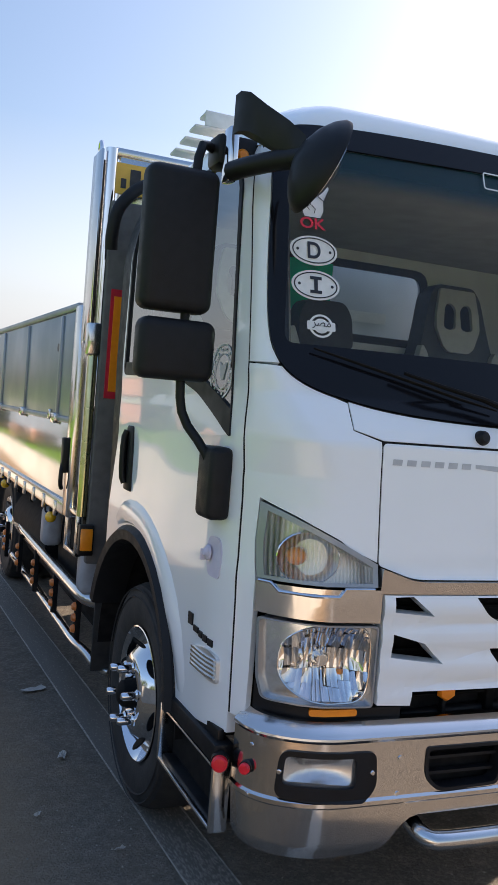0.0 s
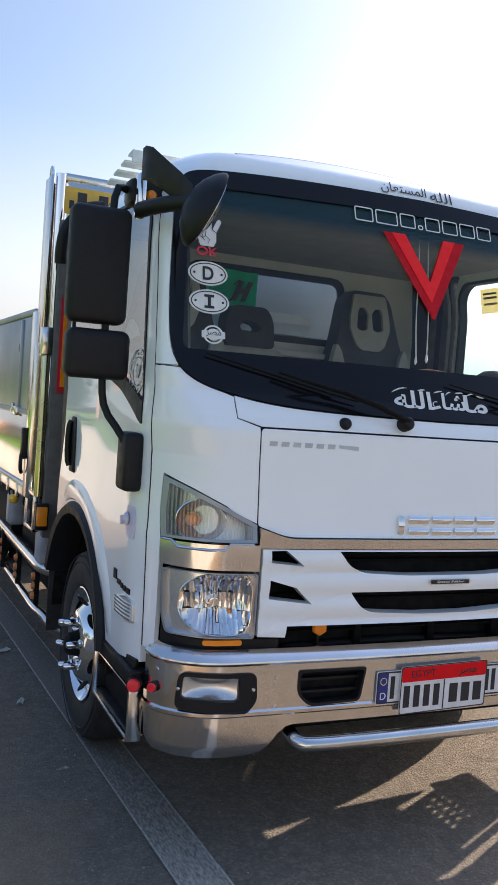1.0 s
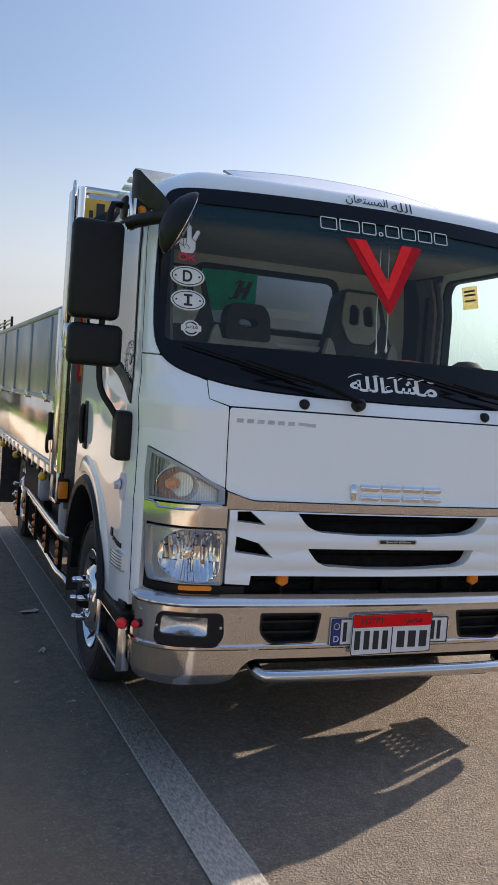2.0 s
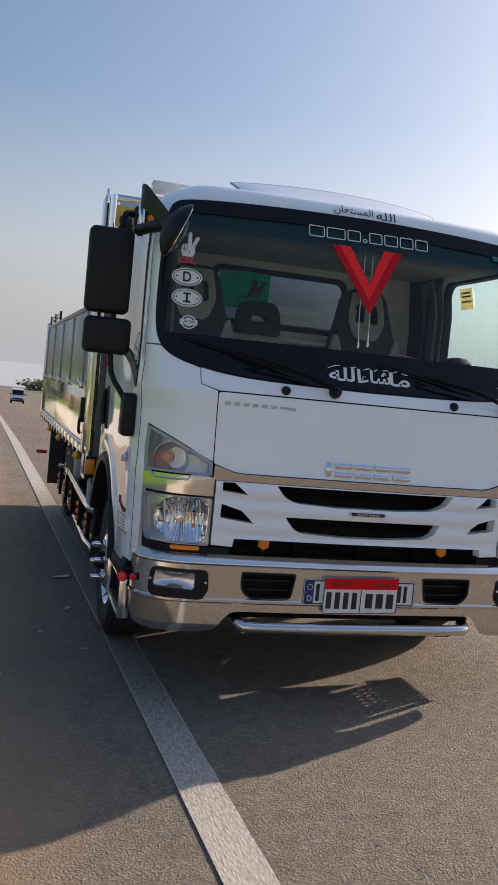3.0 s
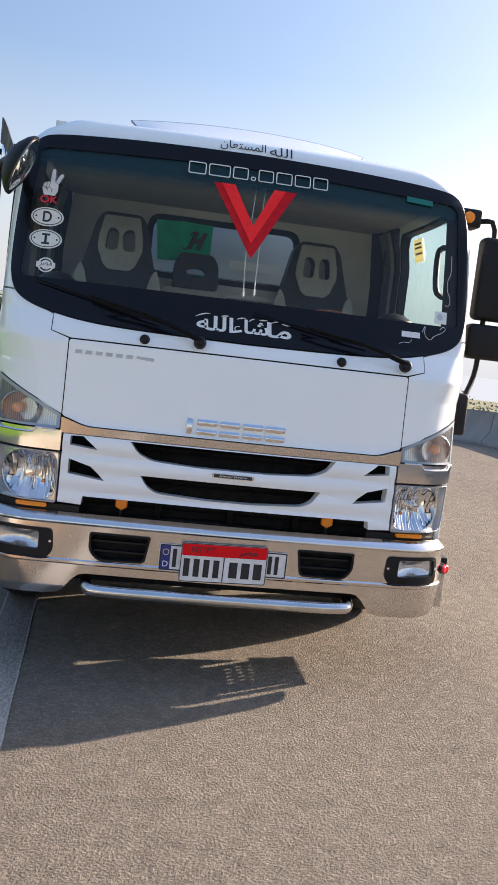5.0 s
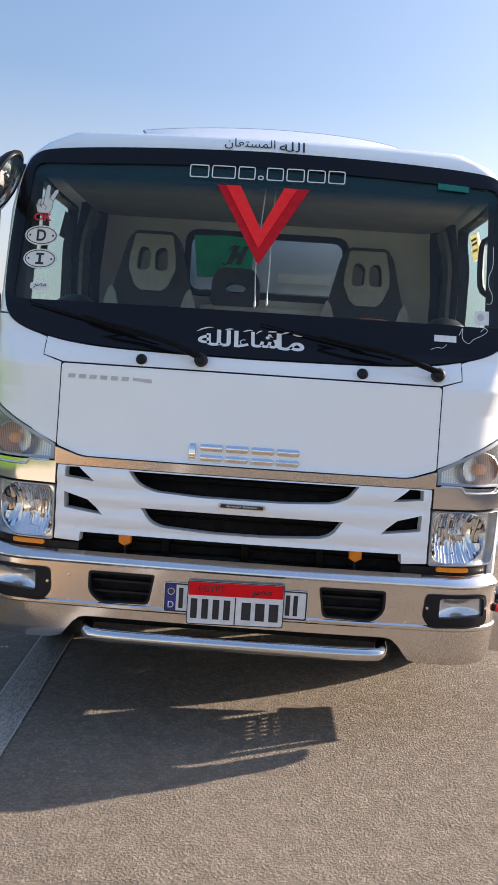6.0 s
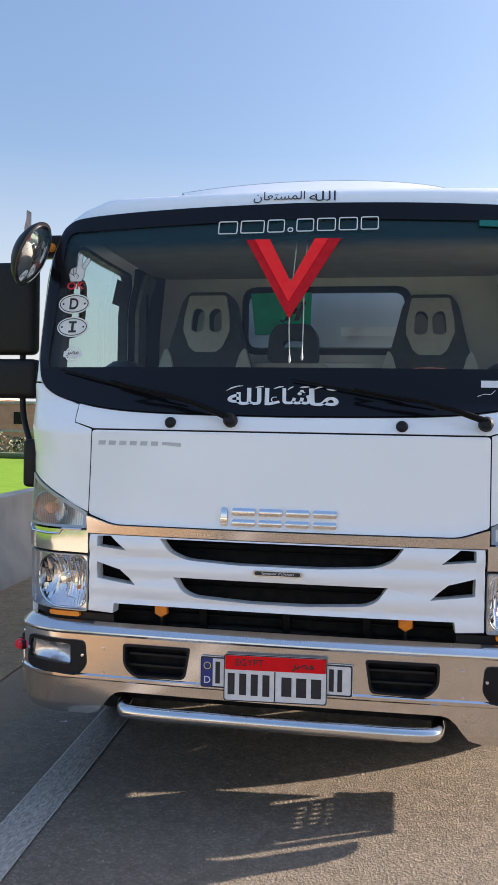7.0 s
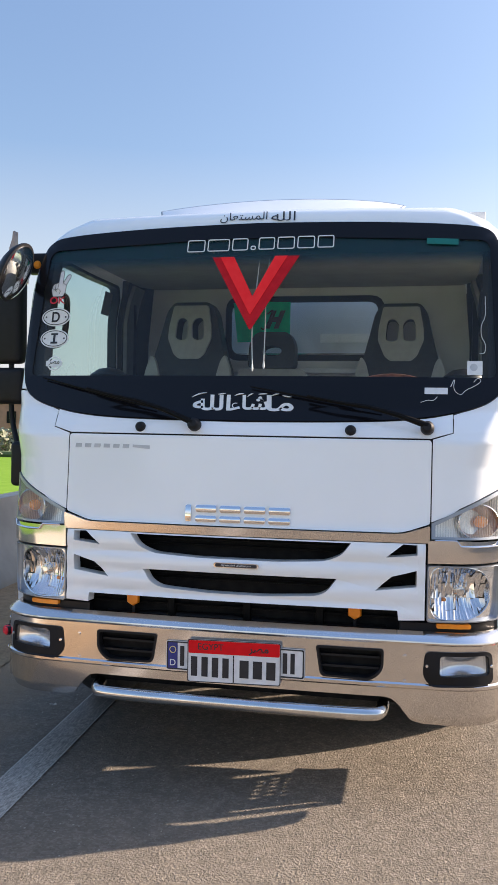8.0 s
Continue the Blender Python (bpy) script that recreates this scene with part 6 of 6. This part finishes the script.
for k in range(14):
    a = radians(360 * k / 14)
    c = (0.450 + 0.0605 * math.cos(a), 1.470 + 0.0605 * math.sin(a))
    part("mark", sheet(ellipse(*c, 0.005, 0.005, 6), lambda u, v, d: on_side(-1)(u, v, d - 0.001), 0.001, 0), STICKWHITE, em)

# door furniture: round white cap with a lock, and a small dark badge
for s in (-1, 1):
    cap = tpart("fuel_cap", sheet(rounded([(0.335, 0.925), (0.40, 0.925), (0.418, 0.965), (0.418, 1.0), (0.40, 1.032), (0.345, 1.032), (0.33, 1.0), (0.33, 0.955)], 0.02), lambda u, v, d, s=s: on_side(s)(u, v, d - 0.003), 0.007, 0), LILAC, "pale lilac plastic lock cover on the door")
    part("lock", lathe([(0.0, 0.017), (0.009, 0.016), (0.012, 0.010), (0.02, 0.006), (0.022, 0.0)], 14, pose(s * (cab_x(0.40, 0.985) + 0.004), 0.40, 0.985, 0, 90 * s, 0)), LILAC, cap, "lilac lock barrel")
    part("lock_key", box((0.016, 0.010, 0.03), (s * (cab_x(0.40, 0.985) + 0.016), 0.41, 0.978), 0.003), LILAC, cap)
    for u0, u1, v0, v1 in ((0.345, 0.372, 0.742, 0.760), (0.380, 0.405, 0.744, 0.762), (0.413, 0.436, 0.747, 0.764), (0.444, 0.480, 0.752, 0.768), (0.490, 0.525, 0.762, 0.795)):
        tpart("door_badge", sheet([(u0, v0), (u1, v0), (u1, v1), (u0, v1)], lambda u, v, d, s=s: on_side(s)(u, v, d - 0.004), 0.006, 0), SATIN, "small dark badge block")

# ---- rear window view, hanging things ----
flag = thing("cloth_flag", "green cloth with a dark script letter hanging inside the rear window", "flag")
part("cloth", sheet([(-0.375, 1.815), (-0.22, 1.822), (-0.078, 1.845), (-0.076, 2.038), (-0.25, 2.042), (-0.40, 2.035)], lambda u, v, d: Vector((u, 1.635 + 0.008 * math.sin(u * 34) + d, v)), 0.002, 0.02), GREENCLOTH, flag)
part("script_letter", lay(fitted(lettering("H", 0.12, 0.0005, shear=0.45, weight=0.009), 0.115, 0.10), lambda u, v, d: Vector((u, 1.624 + d, v)), -0.160, 1.940, 0.001), STICKBLACK, flag, "black script letter")
part("flourish", tube([(-0.240, 1.622, 1.895), (-0.225, 1.622, 1.882), (-0.205, 1.622, 1.905), (-0.170, 1.622, 1.98), (-0.175, 1.622, 1.995), (-0.205, 1.622, 1.97)], 0.004, 6, smooth=2), STICKBLACK, flag)
penn = thing("pennant", "red V-shaped cloth band across the windscreen", "pennant")
vee = [(-0.190, 2.035), (-0.012, 1.728), (0.165, 2.035), (0.068, 2.035), (-0.012, 1.868), (-0.10, 2.035)]
vin = [(-0.156, 2.035), (-0.016, 1.792), (0.118, 2.035), (0.068, 2.035), (-0.012, 1.868), (-0.10, 2.035)]


def behind(u, v, d):
    return Vector((u, cab_y(u, v) - 0.008 + d, v))


part("border", sheet(rounded(vee, [0.0, 0.012, 0, 0, 0.004, 0]), behind, 0.004, 0.04), REDDARK, penn, "dark red border")
part("band", sheet(rounded(vin, [0.0, 0.006, 0, 0, 0.004, 0]), lambda u, v, d: behind(u, v, d - 0.004), 0.003, 0.04), REDCLOTH, penn, "bright red band")
part("stud", lathe([(0.0, 0.003), (0.008, 0.002), (0.009, 0.0)], 12, pose(-0.018, cab_y(0, 1.76) - 0.013, 1.757, 90, 0, 0)), REDDARK, penn)
for x0, zb, dx in ((-0.012, 1.575, -0.012), (0.028, 1.585, 0.004)):
    cord = part("cord", tube([(x0 + 0.01, 0.36, 2.05), (x0, 0.33, 1.9), (x0 + dx, 0.31, 1.75), (x0 + dx * 0.4, 0.30, zb + 0.03)], 0.0022, 6, smooth=2), CORD, penn, "white cord")
    part("tassel", tube([(x0 + dx * 0.4, 0.30, zb + 0.03), (x0 + dx * 0.4, 0.30, zb + 0.01), (x0 + dx * 0.4, 0.30, zb)], [0.003, 0.006, 0.002], 6), CORD, penn)
for s in (-1, 1):
    tpart("grab_handle", tube([(s * 0.955, 0.52, 1.93), (s * 0.90, 0.50, 1.92), (s * 0.885, 0.485, 1.88), (s * 0.885, 0.46, 1.74), (s * 0.90, 0.45, 1.70), (s * 0.955, 0.46, 1.69)], 0.014, 8, smooth=1), SATIN, "black grab handle on the pillar")
    tpart("dash_end", lathe([(0.0, 0.07), (0.05, 0.062), (0.09, 0.035), (0.10, 0.0), (0.0, 0.0)], 20, pose(s * 0.84, 0.88, 1.555)), SATIN, "dark dash end cover")
tpart("rear_shelf", box((0.84, 0.06, 0.03), (0, 1.615, 1.655), 0.008), LINER)

# ---- roof fins ----
for s in (-1, 1):
    for k in range(4):
        y = 1.0 + 0.085 * k
        q = Euler((radians(-4), 0, 0)).to_quaternion()
        tpart("roof_fin", box((0.22, 0.065, 0.012), (s * (0.815 + 0.006 * k), y + 0.03, 2.338 - 0.020 * k), 0.004, 2, rot=q.to_matrix()), PLATEWHITE, "pale slanted roof fin")
    tpart("fin_front", box((0.22, 0.010, 0.05), (s * 0.815, 1.0, 2.322), 0.003), PLATEWHITE, "pale front edge of the roof fins")
    tpart("fin_rail", tube([(s * 0.78, 1.0, 2.25), (s * 0.78, 1.5, 2.245)], 0.012), SATIN)

# ---- underside of the bed: guard rails, lamps, boxes ----
BALL = mat("yellow_lamp", (0.95, 0.54, 0.015), 0.2, 0, 0.6, (0.85, 0.45, 0.01), 30)
GREYPOLY = mat("grey_canister", (0.40, 0.42, 0.45), 0.5, color2=(0.30, 0.31, 0.33), scale=14)
REDDISH = mat("orange_stud", (0.82, 0.25, 0.05), 0.3, 0, 0.3, (0.65, 0.18, 0.035), 40)
for s in (-1, 1):
    rail = new("side_guard")
    rail.parent = truck
    tagged(rail, "polished side guard rails with orange studs")
    part("upper_bar", tube([(s * 0.90, 1.80, 0.50), (s * 0.97, 1.83, 0.502), (s * 1.005, 1.90, 0.502), (s * 1.01, 2.2, 0.502), (s * 1.01, 4.05, 0.502), (s * 0.96, 4.12, 0.502)], 0.03, 12, smooth=1), BRIGHT, rail)
    part("lower_bar", tube([(s * 0.93, 1.66, 0.245), (s * 0.975, 1.74, 0.252), (s * 0.99, 1.86, 0.275), (s * 1.01, 2.02, 0.272), (s * 1.01, 2.25, 0.275), (s * 1.01, 4.05, 0.275)], 0.022, 10, smooth=1), BRIGHT, rail)
    for y in (2.02, 2.5, 3.0, 3.5, 4.0):
        part("upright", box((0.025, 0.04, 0.23), (s * 1.0, y, 0.39), 0.005), DARK, rail)
        for z in (0.335, 0.385, 0.435):
            part("stud", lathe([(0.0, 0.018), (0.014, 0.015), (0.02, 0.004), (0.02, 0.0)], 12, pose(s * 1.013, y - 0.005, z, 0, 90 * s, 0)), REDDISH, rail)
    # black box added so no lit ground shows through under the bed
    tpart("under_fill", box((0.5, 2.3, 0.5), (s * 0.66, 2.98, 0.56), 0.02), DARK, "black box added to fill the dark behind the side guard")
    box_bm = box((0.36, 0.85, 0.42), (s * 0.76, 2.35, 0.58), 0.02)
    tpart("side_box", box_bm, DARK, "black side locker under the bed")
    tpart("fuel_tank", tube([(s * 0.75, 2.95, 0.55), (s * 0.75, 4.0, 0.55)], 0.22, 20), DARK, "black fuel tank under the bed")
    for y, z in ((1.92, 0.62), (2.75, 0.68)):
        tpart("canister", box((0.10, 0.11, 0.20), (s * 0.985, y, z), 0.03, 3), GREYPOLY, "grey wrapped canister")
    for y in (2.44, 3.85, 4.85):
        lamp = tpart("marker_ball", lathe([(0.0, 0.042), (0.022, 0.036), (0.036, 0.02), (0.04, 0.0), (0.036, -0.02), (0.022, -0.036), (0.0, -0.042)], 18, pose(s * 1.06, y, 0.772) @ Matrix.Scale(0.68, 4)), BALL, "round yellow marker lamp")
        part("stem", tube([(s * 1.06, y, 0.795), (s * 1.06, y, 0.84)], 0.008), SATIN, lamp)
    ol = tpart("amber_side_lamp", box((0.050, 0.014, 0.092), (s * 1.042, 1.775, 0.775), 0.004), AMBER, "rectangular amber side lamp")
    part("lamp_back", box((0.062, 0.04, 0.13), (s * 1.038, 1.805, 0.77), 0.006), SATIN, ol)
    fr = bmesh.new()
    for size, at in (((0.03, 0.02, 0.20), (s * 1.05, 1.90, 0.78)), ((0.03, 0.02, 0.20), (s * 1.05, 2.10, 0.78)), ((0.03, 0.22, 0.02), (s * 1.05, 2.0, 0.69)), ((0.03, 0.22, 0.02), (s * 1.05, 2.0, 0.865))):
        box(size, at, 0.004, 2, fr)
    tpart("bracket_frame", fr, BRIGHT, "bright open bracket frame")
    for k in range(8):
        tpart("rope_hook", tube([(s * 1.055, 2.15 + 0.4 * k, 0.83), (s * 1.065, 2.15 + 0.4 * k, 0.81), (s * 1.065, 2.15 + 0.4 * k, 0.785), (s * 1.05, 2.17 + 0.4 * k, 0.775)], 0.005, 6, smooth=1), SATIN, "small rope hook")
    # latch on the corner post
    la = tpart("latch", box((0.025, 0.05, 0.16), (s * 1.085, 2.12, 1.10), 0.008), SATIN, "black dropside latch")
    part("latch_loop", tube([(s * 1.09, 2.12, 1.06), (s * 1.10, 2.10, 1.03), (s * 1.10, 2.10, 0.97), (s * 1.09, 2.12, 0.95)], 0.010, 8, smooth=1), SATIN, la)
    tpart("board_mark", sheet(ellipse(2.55, 1.60, 0.022, 0.022, 8), lambda u, v, d, s=s: Vector((s * (1.057 - d), u, v)), 0.001, 0), STICKBLACK, "small dark mark on the board")
    tpart("upper_hook", box((0.02, 0.03, 0.05), (s * 1.075, 2.55, 1.27), 0.005), BRIGHT)
    # tail reflector sticking out
    tr = tpart("tail_reflector", box((0.10, 0.02, 0.035), (s * 1.095, 5.2, 0.515), 0.005), REDLENS, "red reflector on a stalk")
tpart("lower_sill", box((0.02, 0.46, 0.05), (-1.0, 0.50, 0.525), 0.005), SATIN)
tpart("lower_sill", box((0.02, 0.46, 0.05), (1.0, 0.50, 0.525), 0.005), SATIN)

# the bed and all below it stand a little askew behind the cab
for ob in truck.children_recursive:
    if ob.type == "MESH" and ob.parent.name.split(".")[0] not in ("wheel", "headboard") and min(v.co.y for v in ob.data.vertices) > 1.85:
        for v in ob.data.vertices:
            v.co.x -= 0.03 * max(v.co.y - 1.95, 0.0)


# ---- surroundings ----
def tree(name, x, y, height, spread, seed, label, leaf=0.32, count=900):
    rng = random.Random(seed)
    t = thing(name, label, "tree", at=(0, 0, ground_z(y, x)))
    pts = [(x, y, 0), (x + 0.1, y, height * 0.25), (x - 0.1, y + 0.1, height * 0.5), (x, y, height * 0.75)]
    bm = tube(pts, [height * 0.035, height * 0.028, height * 0.02, height * 0.008], 8)
    limbs = []
    for k in range(9):
        a, z0 = rng.uniform(0, 6.28), height * rng.uniform(0.25, 0.6)
        r, z1 = spread * rng.uniform(0.45, 0.85), height * rng.uniform(0.5, 0.92)
        tip = (x + r * math.cos(a), y + r * math.sin(a), z1)
        limbs.append(tip)
        tube([(x, y, z0), (x + 0.5 * r * math.cos(a), y + 0.5 * r * math.sin(a), z0 + 0.6 * (z1 - z0)), tip], [height * 0.016, height * 0.01, height * 0.004], 6, bm)
    limbs.append((x, y, height * 0.85))
    part("trunk", bm, BARK, t)
    verts, faces = [], []
    for _ in range(count):
        c = Vector(limbs[rng.randrange(len(limbs))])
        d = Vector((rng.gauss(0, 1), rng.gauss(0, 1), rng.gauss(0, 0.75)))
        p = c + d * spread * 0.24
        if p.z < height * 0.22:
            continue
        q = Euler((rng.uniform(-1, 1), rng.uniform(-1, 1), rng.uniform(0, 6.28))).to_matrix()
        s = leaf * rng.uniform(0.6, 1.5)
        n = len(verts)
        verts += [p + q @ Vector(v) * s for v in ((-0.5, -0.15, 0), (0, -0.3, 0.12), (0.5, -0.1, 0), (0.3, 0.25, -0.05), (-0.3, 0.3, 0.08))]
        faces.append((n, n + 1, n + 2, n + 3, n + 4))
    me = bpy.data.meshes.new("crown")
    me.from_pydata(verts, [], faces)
    me.materials.append(LEAF)
    ob = new("crown", me)
    ob.parent = t
    return t


tree("roadside_tree", -6.0, 45, 4.4, 1.8, 1, "leafy green tree beside the barrier", 0.16, 26000)
tree("roadside_tree", -10.2, 52, 5.2, 2.3, 2, "leafy green tree behind the barrier", 0.2, 8000)
tree("roadside_tree", -12.0, 70, 5, 2.6, 3, "leafy green tree far along the road", 0.26, 5000)
k = 10
for x, y, h, sp in ((-24, 20, 6, 3.2), (-27, 27, 7, 3.6), (-22, 12, 5.5, 3), (-30, 4, 7, 4), (-28, -6, 6, 3.4), (-25, -14, 7, 3.6), (-34, 44, 8, 4), (-46, 56, 9, 5), (-24, -24, 7, 4), (-20, -36, 8, 4)):
    tree("field_tree", x, y, h, sp, k, "leafy tree at the edge of the green field", 0.24, 5000)
    k += 1


def house(x, y, w, d, h, label):
    hs = thing("brick_house", label, "house", at=(0, 0, ground_z(y, x)))
    part("wall", box((w, d, h), (x, y, h / 2), 0.02), BRICKWALL, hs, "unplastered red brick wall")
    part("roof", box((w + 0.3, d + 0.3, 0.25), (x, y, h + 0.125)), CONCRETE, hs, "flat concrete roof slab")
    part("floor_slab", box((w + 0.1, d + 0.1, 0.25), (x, y, h * 0.5)), CONCRETE, hs)
    n = max(2, int(w / 3))
    for fl in (0.27, 0.74):
        for i in range(n):
            part("window", box((1.0, 0.14, 1.2), (x - w / 2 + w * (i + 0.5) / n, y - d / 2 - 0.02, h * fl)), DARK, hs, "dark window opening")
    return hs


house(-38.5, 80, 7, 8, 5.4, "half-finished red brick house beyond the field")
house(-47, 86, 8, 8, 6.2, "red brick house beyond the field")
house(-30, 92, 9, 9, 5.0, "red brick house with flat roof beyond the field")
tagged(finish("hedge", box((70, 1.2, 0.5), (-48, 60, ground_z(60, -48) + 0.25), 0.2), LEAF, smooth=False), "dark hedge strip across the field", "hedge", kind="structure")


def vehicle(x, y, yaw, scale, body, label, kind):
    v = thing("parked_" + kind, label, kind)
    m = pose(x, y, ground_z(y, x), 0, 0, yaw) @ Matrix.Scale(scale, 4)

    def put(name, bm, material, lab=""):
        bmesh.ops.transform(bm, matrix=m, verts=bm.verts)
        return part(name, bm, material, v, lab)

    prof = [(-2.2, 0.35), (-2.25, 0.9), (-1.95, 1.15), (-1.35, 1.95), (-1.0, 2.05), (2.1, 2.05), (2.25, 1.7), (2.3, 0.4)]
    put("body", loft([[Vector((xx * (0.93 if z > 1.3 else 1), yy, z)) for yy, z in prof] for xx in (-0.88, -0.6, 0.6, 0.88)]), body)
    put("windscreen", loft([[Vector((xx, yy, z)) for yy, z in ((-1.9, 1.25), (-1.42, 1.88), (-1.40, 1.86), (-1.88, 1.22))] for xx in (-0.74, 0.74)]), FRIT)
    put("grille", box((1.3, 0.05, 0.18), (0, -2.25, 0.72), 0.02), DARK)
    put("bumper", box((1.76, 0.12, 0.24), (0, -2.26, 0.45), 0.04), PLASTIC)
    for s in (-1, 1):
        put("headlight", box((0.26, 0.05, 0.18), (s * 0.68, -2.22, 0.78), 0.03), STICKWHITE)
        put("mirror", box((0.16, 0.1, 0.22), (s * 1.0, -1.45, 1.3), 0.03), PLASTIC)
        for yy in (-1.4, 1.5):
            put("tyre", lathe([(0.15, 0.1), (0.33, 0.1), (0.33, -0.1), (0.15, -0.1)], 20, pose(s * 0.8, yy, 0.33, 0, 90, 0), closed=True), RUBBER)
    return v


VANWHITE = mat("van_white", (0.62, 0.63, 0.65), 0.35, 0, 0.5, (0.55, 0.56, 0.58), 4)
vehicle(-0.34, 118, 1, 1.0, VANWHITE, "white minibus on the far carriageway", "van")
vehicle(-5.66, 161, 1, 1.25, VANWHITE, "pale truck standing on the far shoulder", "van")
vehicle(-6.6, 95, 2, 0.9, GREYPLASTIC, "dark car standing behind the barrier", "car")
vehicle(-8.6, 88, 2, 0.9, VANWHITE, "pale car standing behind the barrier", "car")


def leaf_mass(name, label, material, spots, size, count, seed):
    """Foliage that nobody could count, as one mesh of many small leaves."""
    rng = random.Random(seed)
    verts, faces = [], []
    for x, y, w, h in spots:
        z0 = ground_z(y, x)
        for _ in range(count):
            k = rng.random() ** 0.7
            p = Vector((x + rng.gauss(0, 0.42) * w, y + rng.gauss(0, 0.42) * w, z0 + h * k * (0.6 + 0.4 * rng.random())))
            q = Euler((rng.uniform(-1.2, 1.2), rng.uniform(-1.2, 1.2), rng.uniform(0, 6.28))).to_matrix()
            n, r = len(verts), size * rng.uniform(0.6, 1.5)
            verts += [p + q @ Vector(v) * r for v in ((-0.5, -0.2, 0), (0.1, -0.35, 0.1), (0.5, 0.1, 0), (-0.1, 0.35, 0.08))]
            faces.append((n, n + 1, n + 2, n + 3))
    me = bpy.data.meshes.new(name)
    me.from_pydata(verts, [], faces)
    me.materials.append(material)
    tagged(new(name, me), label, "foliage", kind="stuff")


rng = random.Random(5)
leaf_mass("verge_weeds", "yellow-green weeds along the median barrier", FARLEAF, [(8.9 + rng.uniform(0, 1.2) + road_dx(y0), y0, 1.0, rng.uniform(0.75, 1.15)) for y0 in [-6 + 0.8 * k for k in range(75)]], 0.075, 420, 3)
leaf_mass("far_thicket", "dusty far trees in a row, haze painted into their leaf colour", FARLEAF, [(70 + rng.uniform(-8, 14) + 0.2 * y0, y0, 4.2, rng.uniform(1.3, 2.3) + 0.0385 * max(y0 - 12, 0)) for y0 in [-10 + 3.0 * k for k in range(75)]], 0.5, 900, 4)
leaf_mass("far_thicket", "dusty far trees beyond the road, haze painted into their leaves", FARLEAF, [(x0, 210 + rng.uniform(-10, 10), 5.0, rng.uniform(1.6, 4.0)) for x0 in [-150 + 4.0 * k for k in range(36)] + [6 + 4.0 * k for k in range(20)]], 1.0, 320, 6)


# scraps blown onto the road
SCRAP = mat("pale_scrap", (0.55, 0.53, 0.48), 0.8, color2=(0.40, 0.38, 0.34), scale=60)


def scrap(x, y, size, yaw, seed):
    r = random.Random(seed)
    bm = bmesh.new()
    grid = [[bm.verts.new((size * (i / 4 - 0.5), size * 0.45 * (j / 3 - 0.5), 0.006 + 0.012 * r.random())) for j in range(4)] for i in range(5)]
    for i in range(4):
        for j in range(3):
            bm.faces.new((grid[i][j], grid[i + 1][j], grid[i + 1][j + 1], grid[i][j + 1]))
    bmesh.ops.transform(bm, matrix=pose(x, y, ground_z(y, x), 0, 0, yaw), verts=bm.verts)
    tagged(finish("paper_scrap", bm, SCRAP, smooth=False), "small crumpled pale scrap lying on the asphalt", "litter", group="scraps on the road")


for n, (x, y, size, yaw) in enumerate(((-1.13, 2.30, 0.11, 20), (-1.136, 1.54, 0.06, 70), (-1.09, 0.81, 0.035, 10), (-1.3, 1.1, 0.03, 50), (-1.5, 0.5, 0.03, 120))):
    scrap(x, y, size, yaw, n)

leaf_mass("field_shrubs", "grey-green shrubs in front of the brick houses", FARLEAF, [(x0 + rng.uniform(-1, 1), 66 + rng.uniform(-6, 6), 2.2, rng.uniform(1.8, 4.2)) for x0 in [-66 + 2.2 * k for k in range(22)]], 0.35, 260, 9)


# loose grit on the asphalt
GRIT = mat("road_grit", (0.22, 0.20, 0.165), 0.9, color2=(0.40, 0.365, 0.30), scale=35, spread=(0.4, 0.6))
rng = random.Random(21)
gv, gf = [], []
for _ in range(4500):
    x0, y0 = rng.uniform(-2.2, 3.6), rng.uniform(-3.0, 1.2)
    r, a = rng.choice((0.0016, 0.002, 0.0025, 0.0035, 0.005)), rng.uniform(0, 6.28)
    n = len(gv)
    g0 = ground_z(y0, x0)
    gv += [(x0 + r * math.cos(a + k * 1.571) * rng.uniform(0.7, 1.2), y0 + r * math.sin(a + k * 1.571), g0) for k in range(4)] + [(x0, y0, g0 + r * rng.uniform(0.6, 1.1))]
    gf += [(n + k, n + (k + 1) % 4, n + 4) for k in range(4)]
me = bpy.data.meshes.new("road_grit")
me.from_pydata(gv, [], gf)
me.materials.append(GRIT)
tagged(new("road_grit", me), "loose pale grit scattered on the asphalt", "grit", kind="stuff")
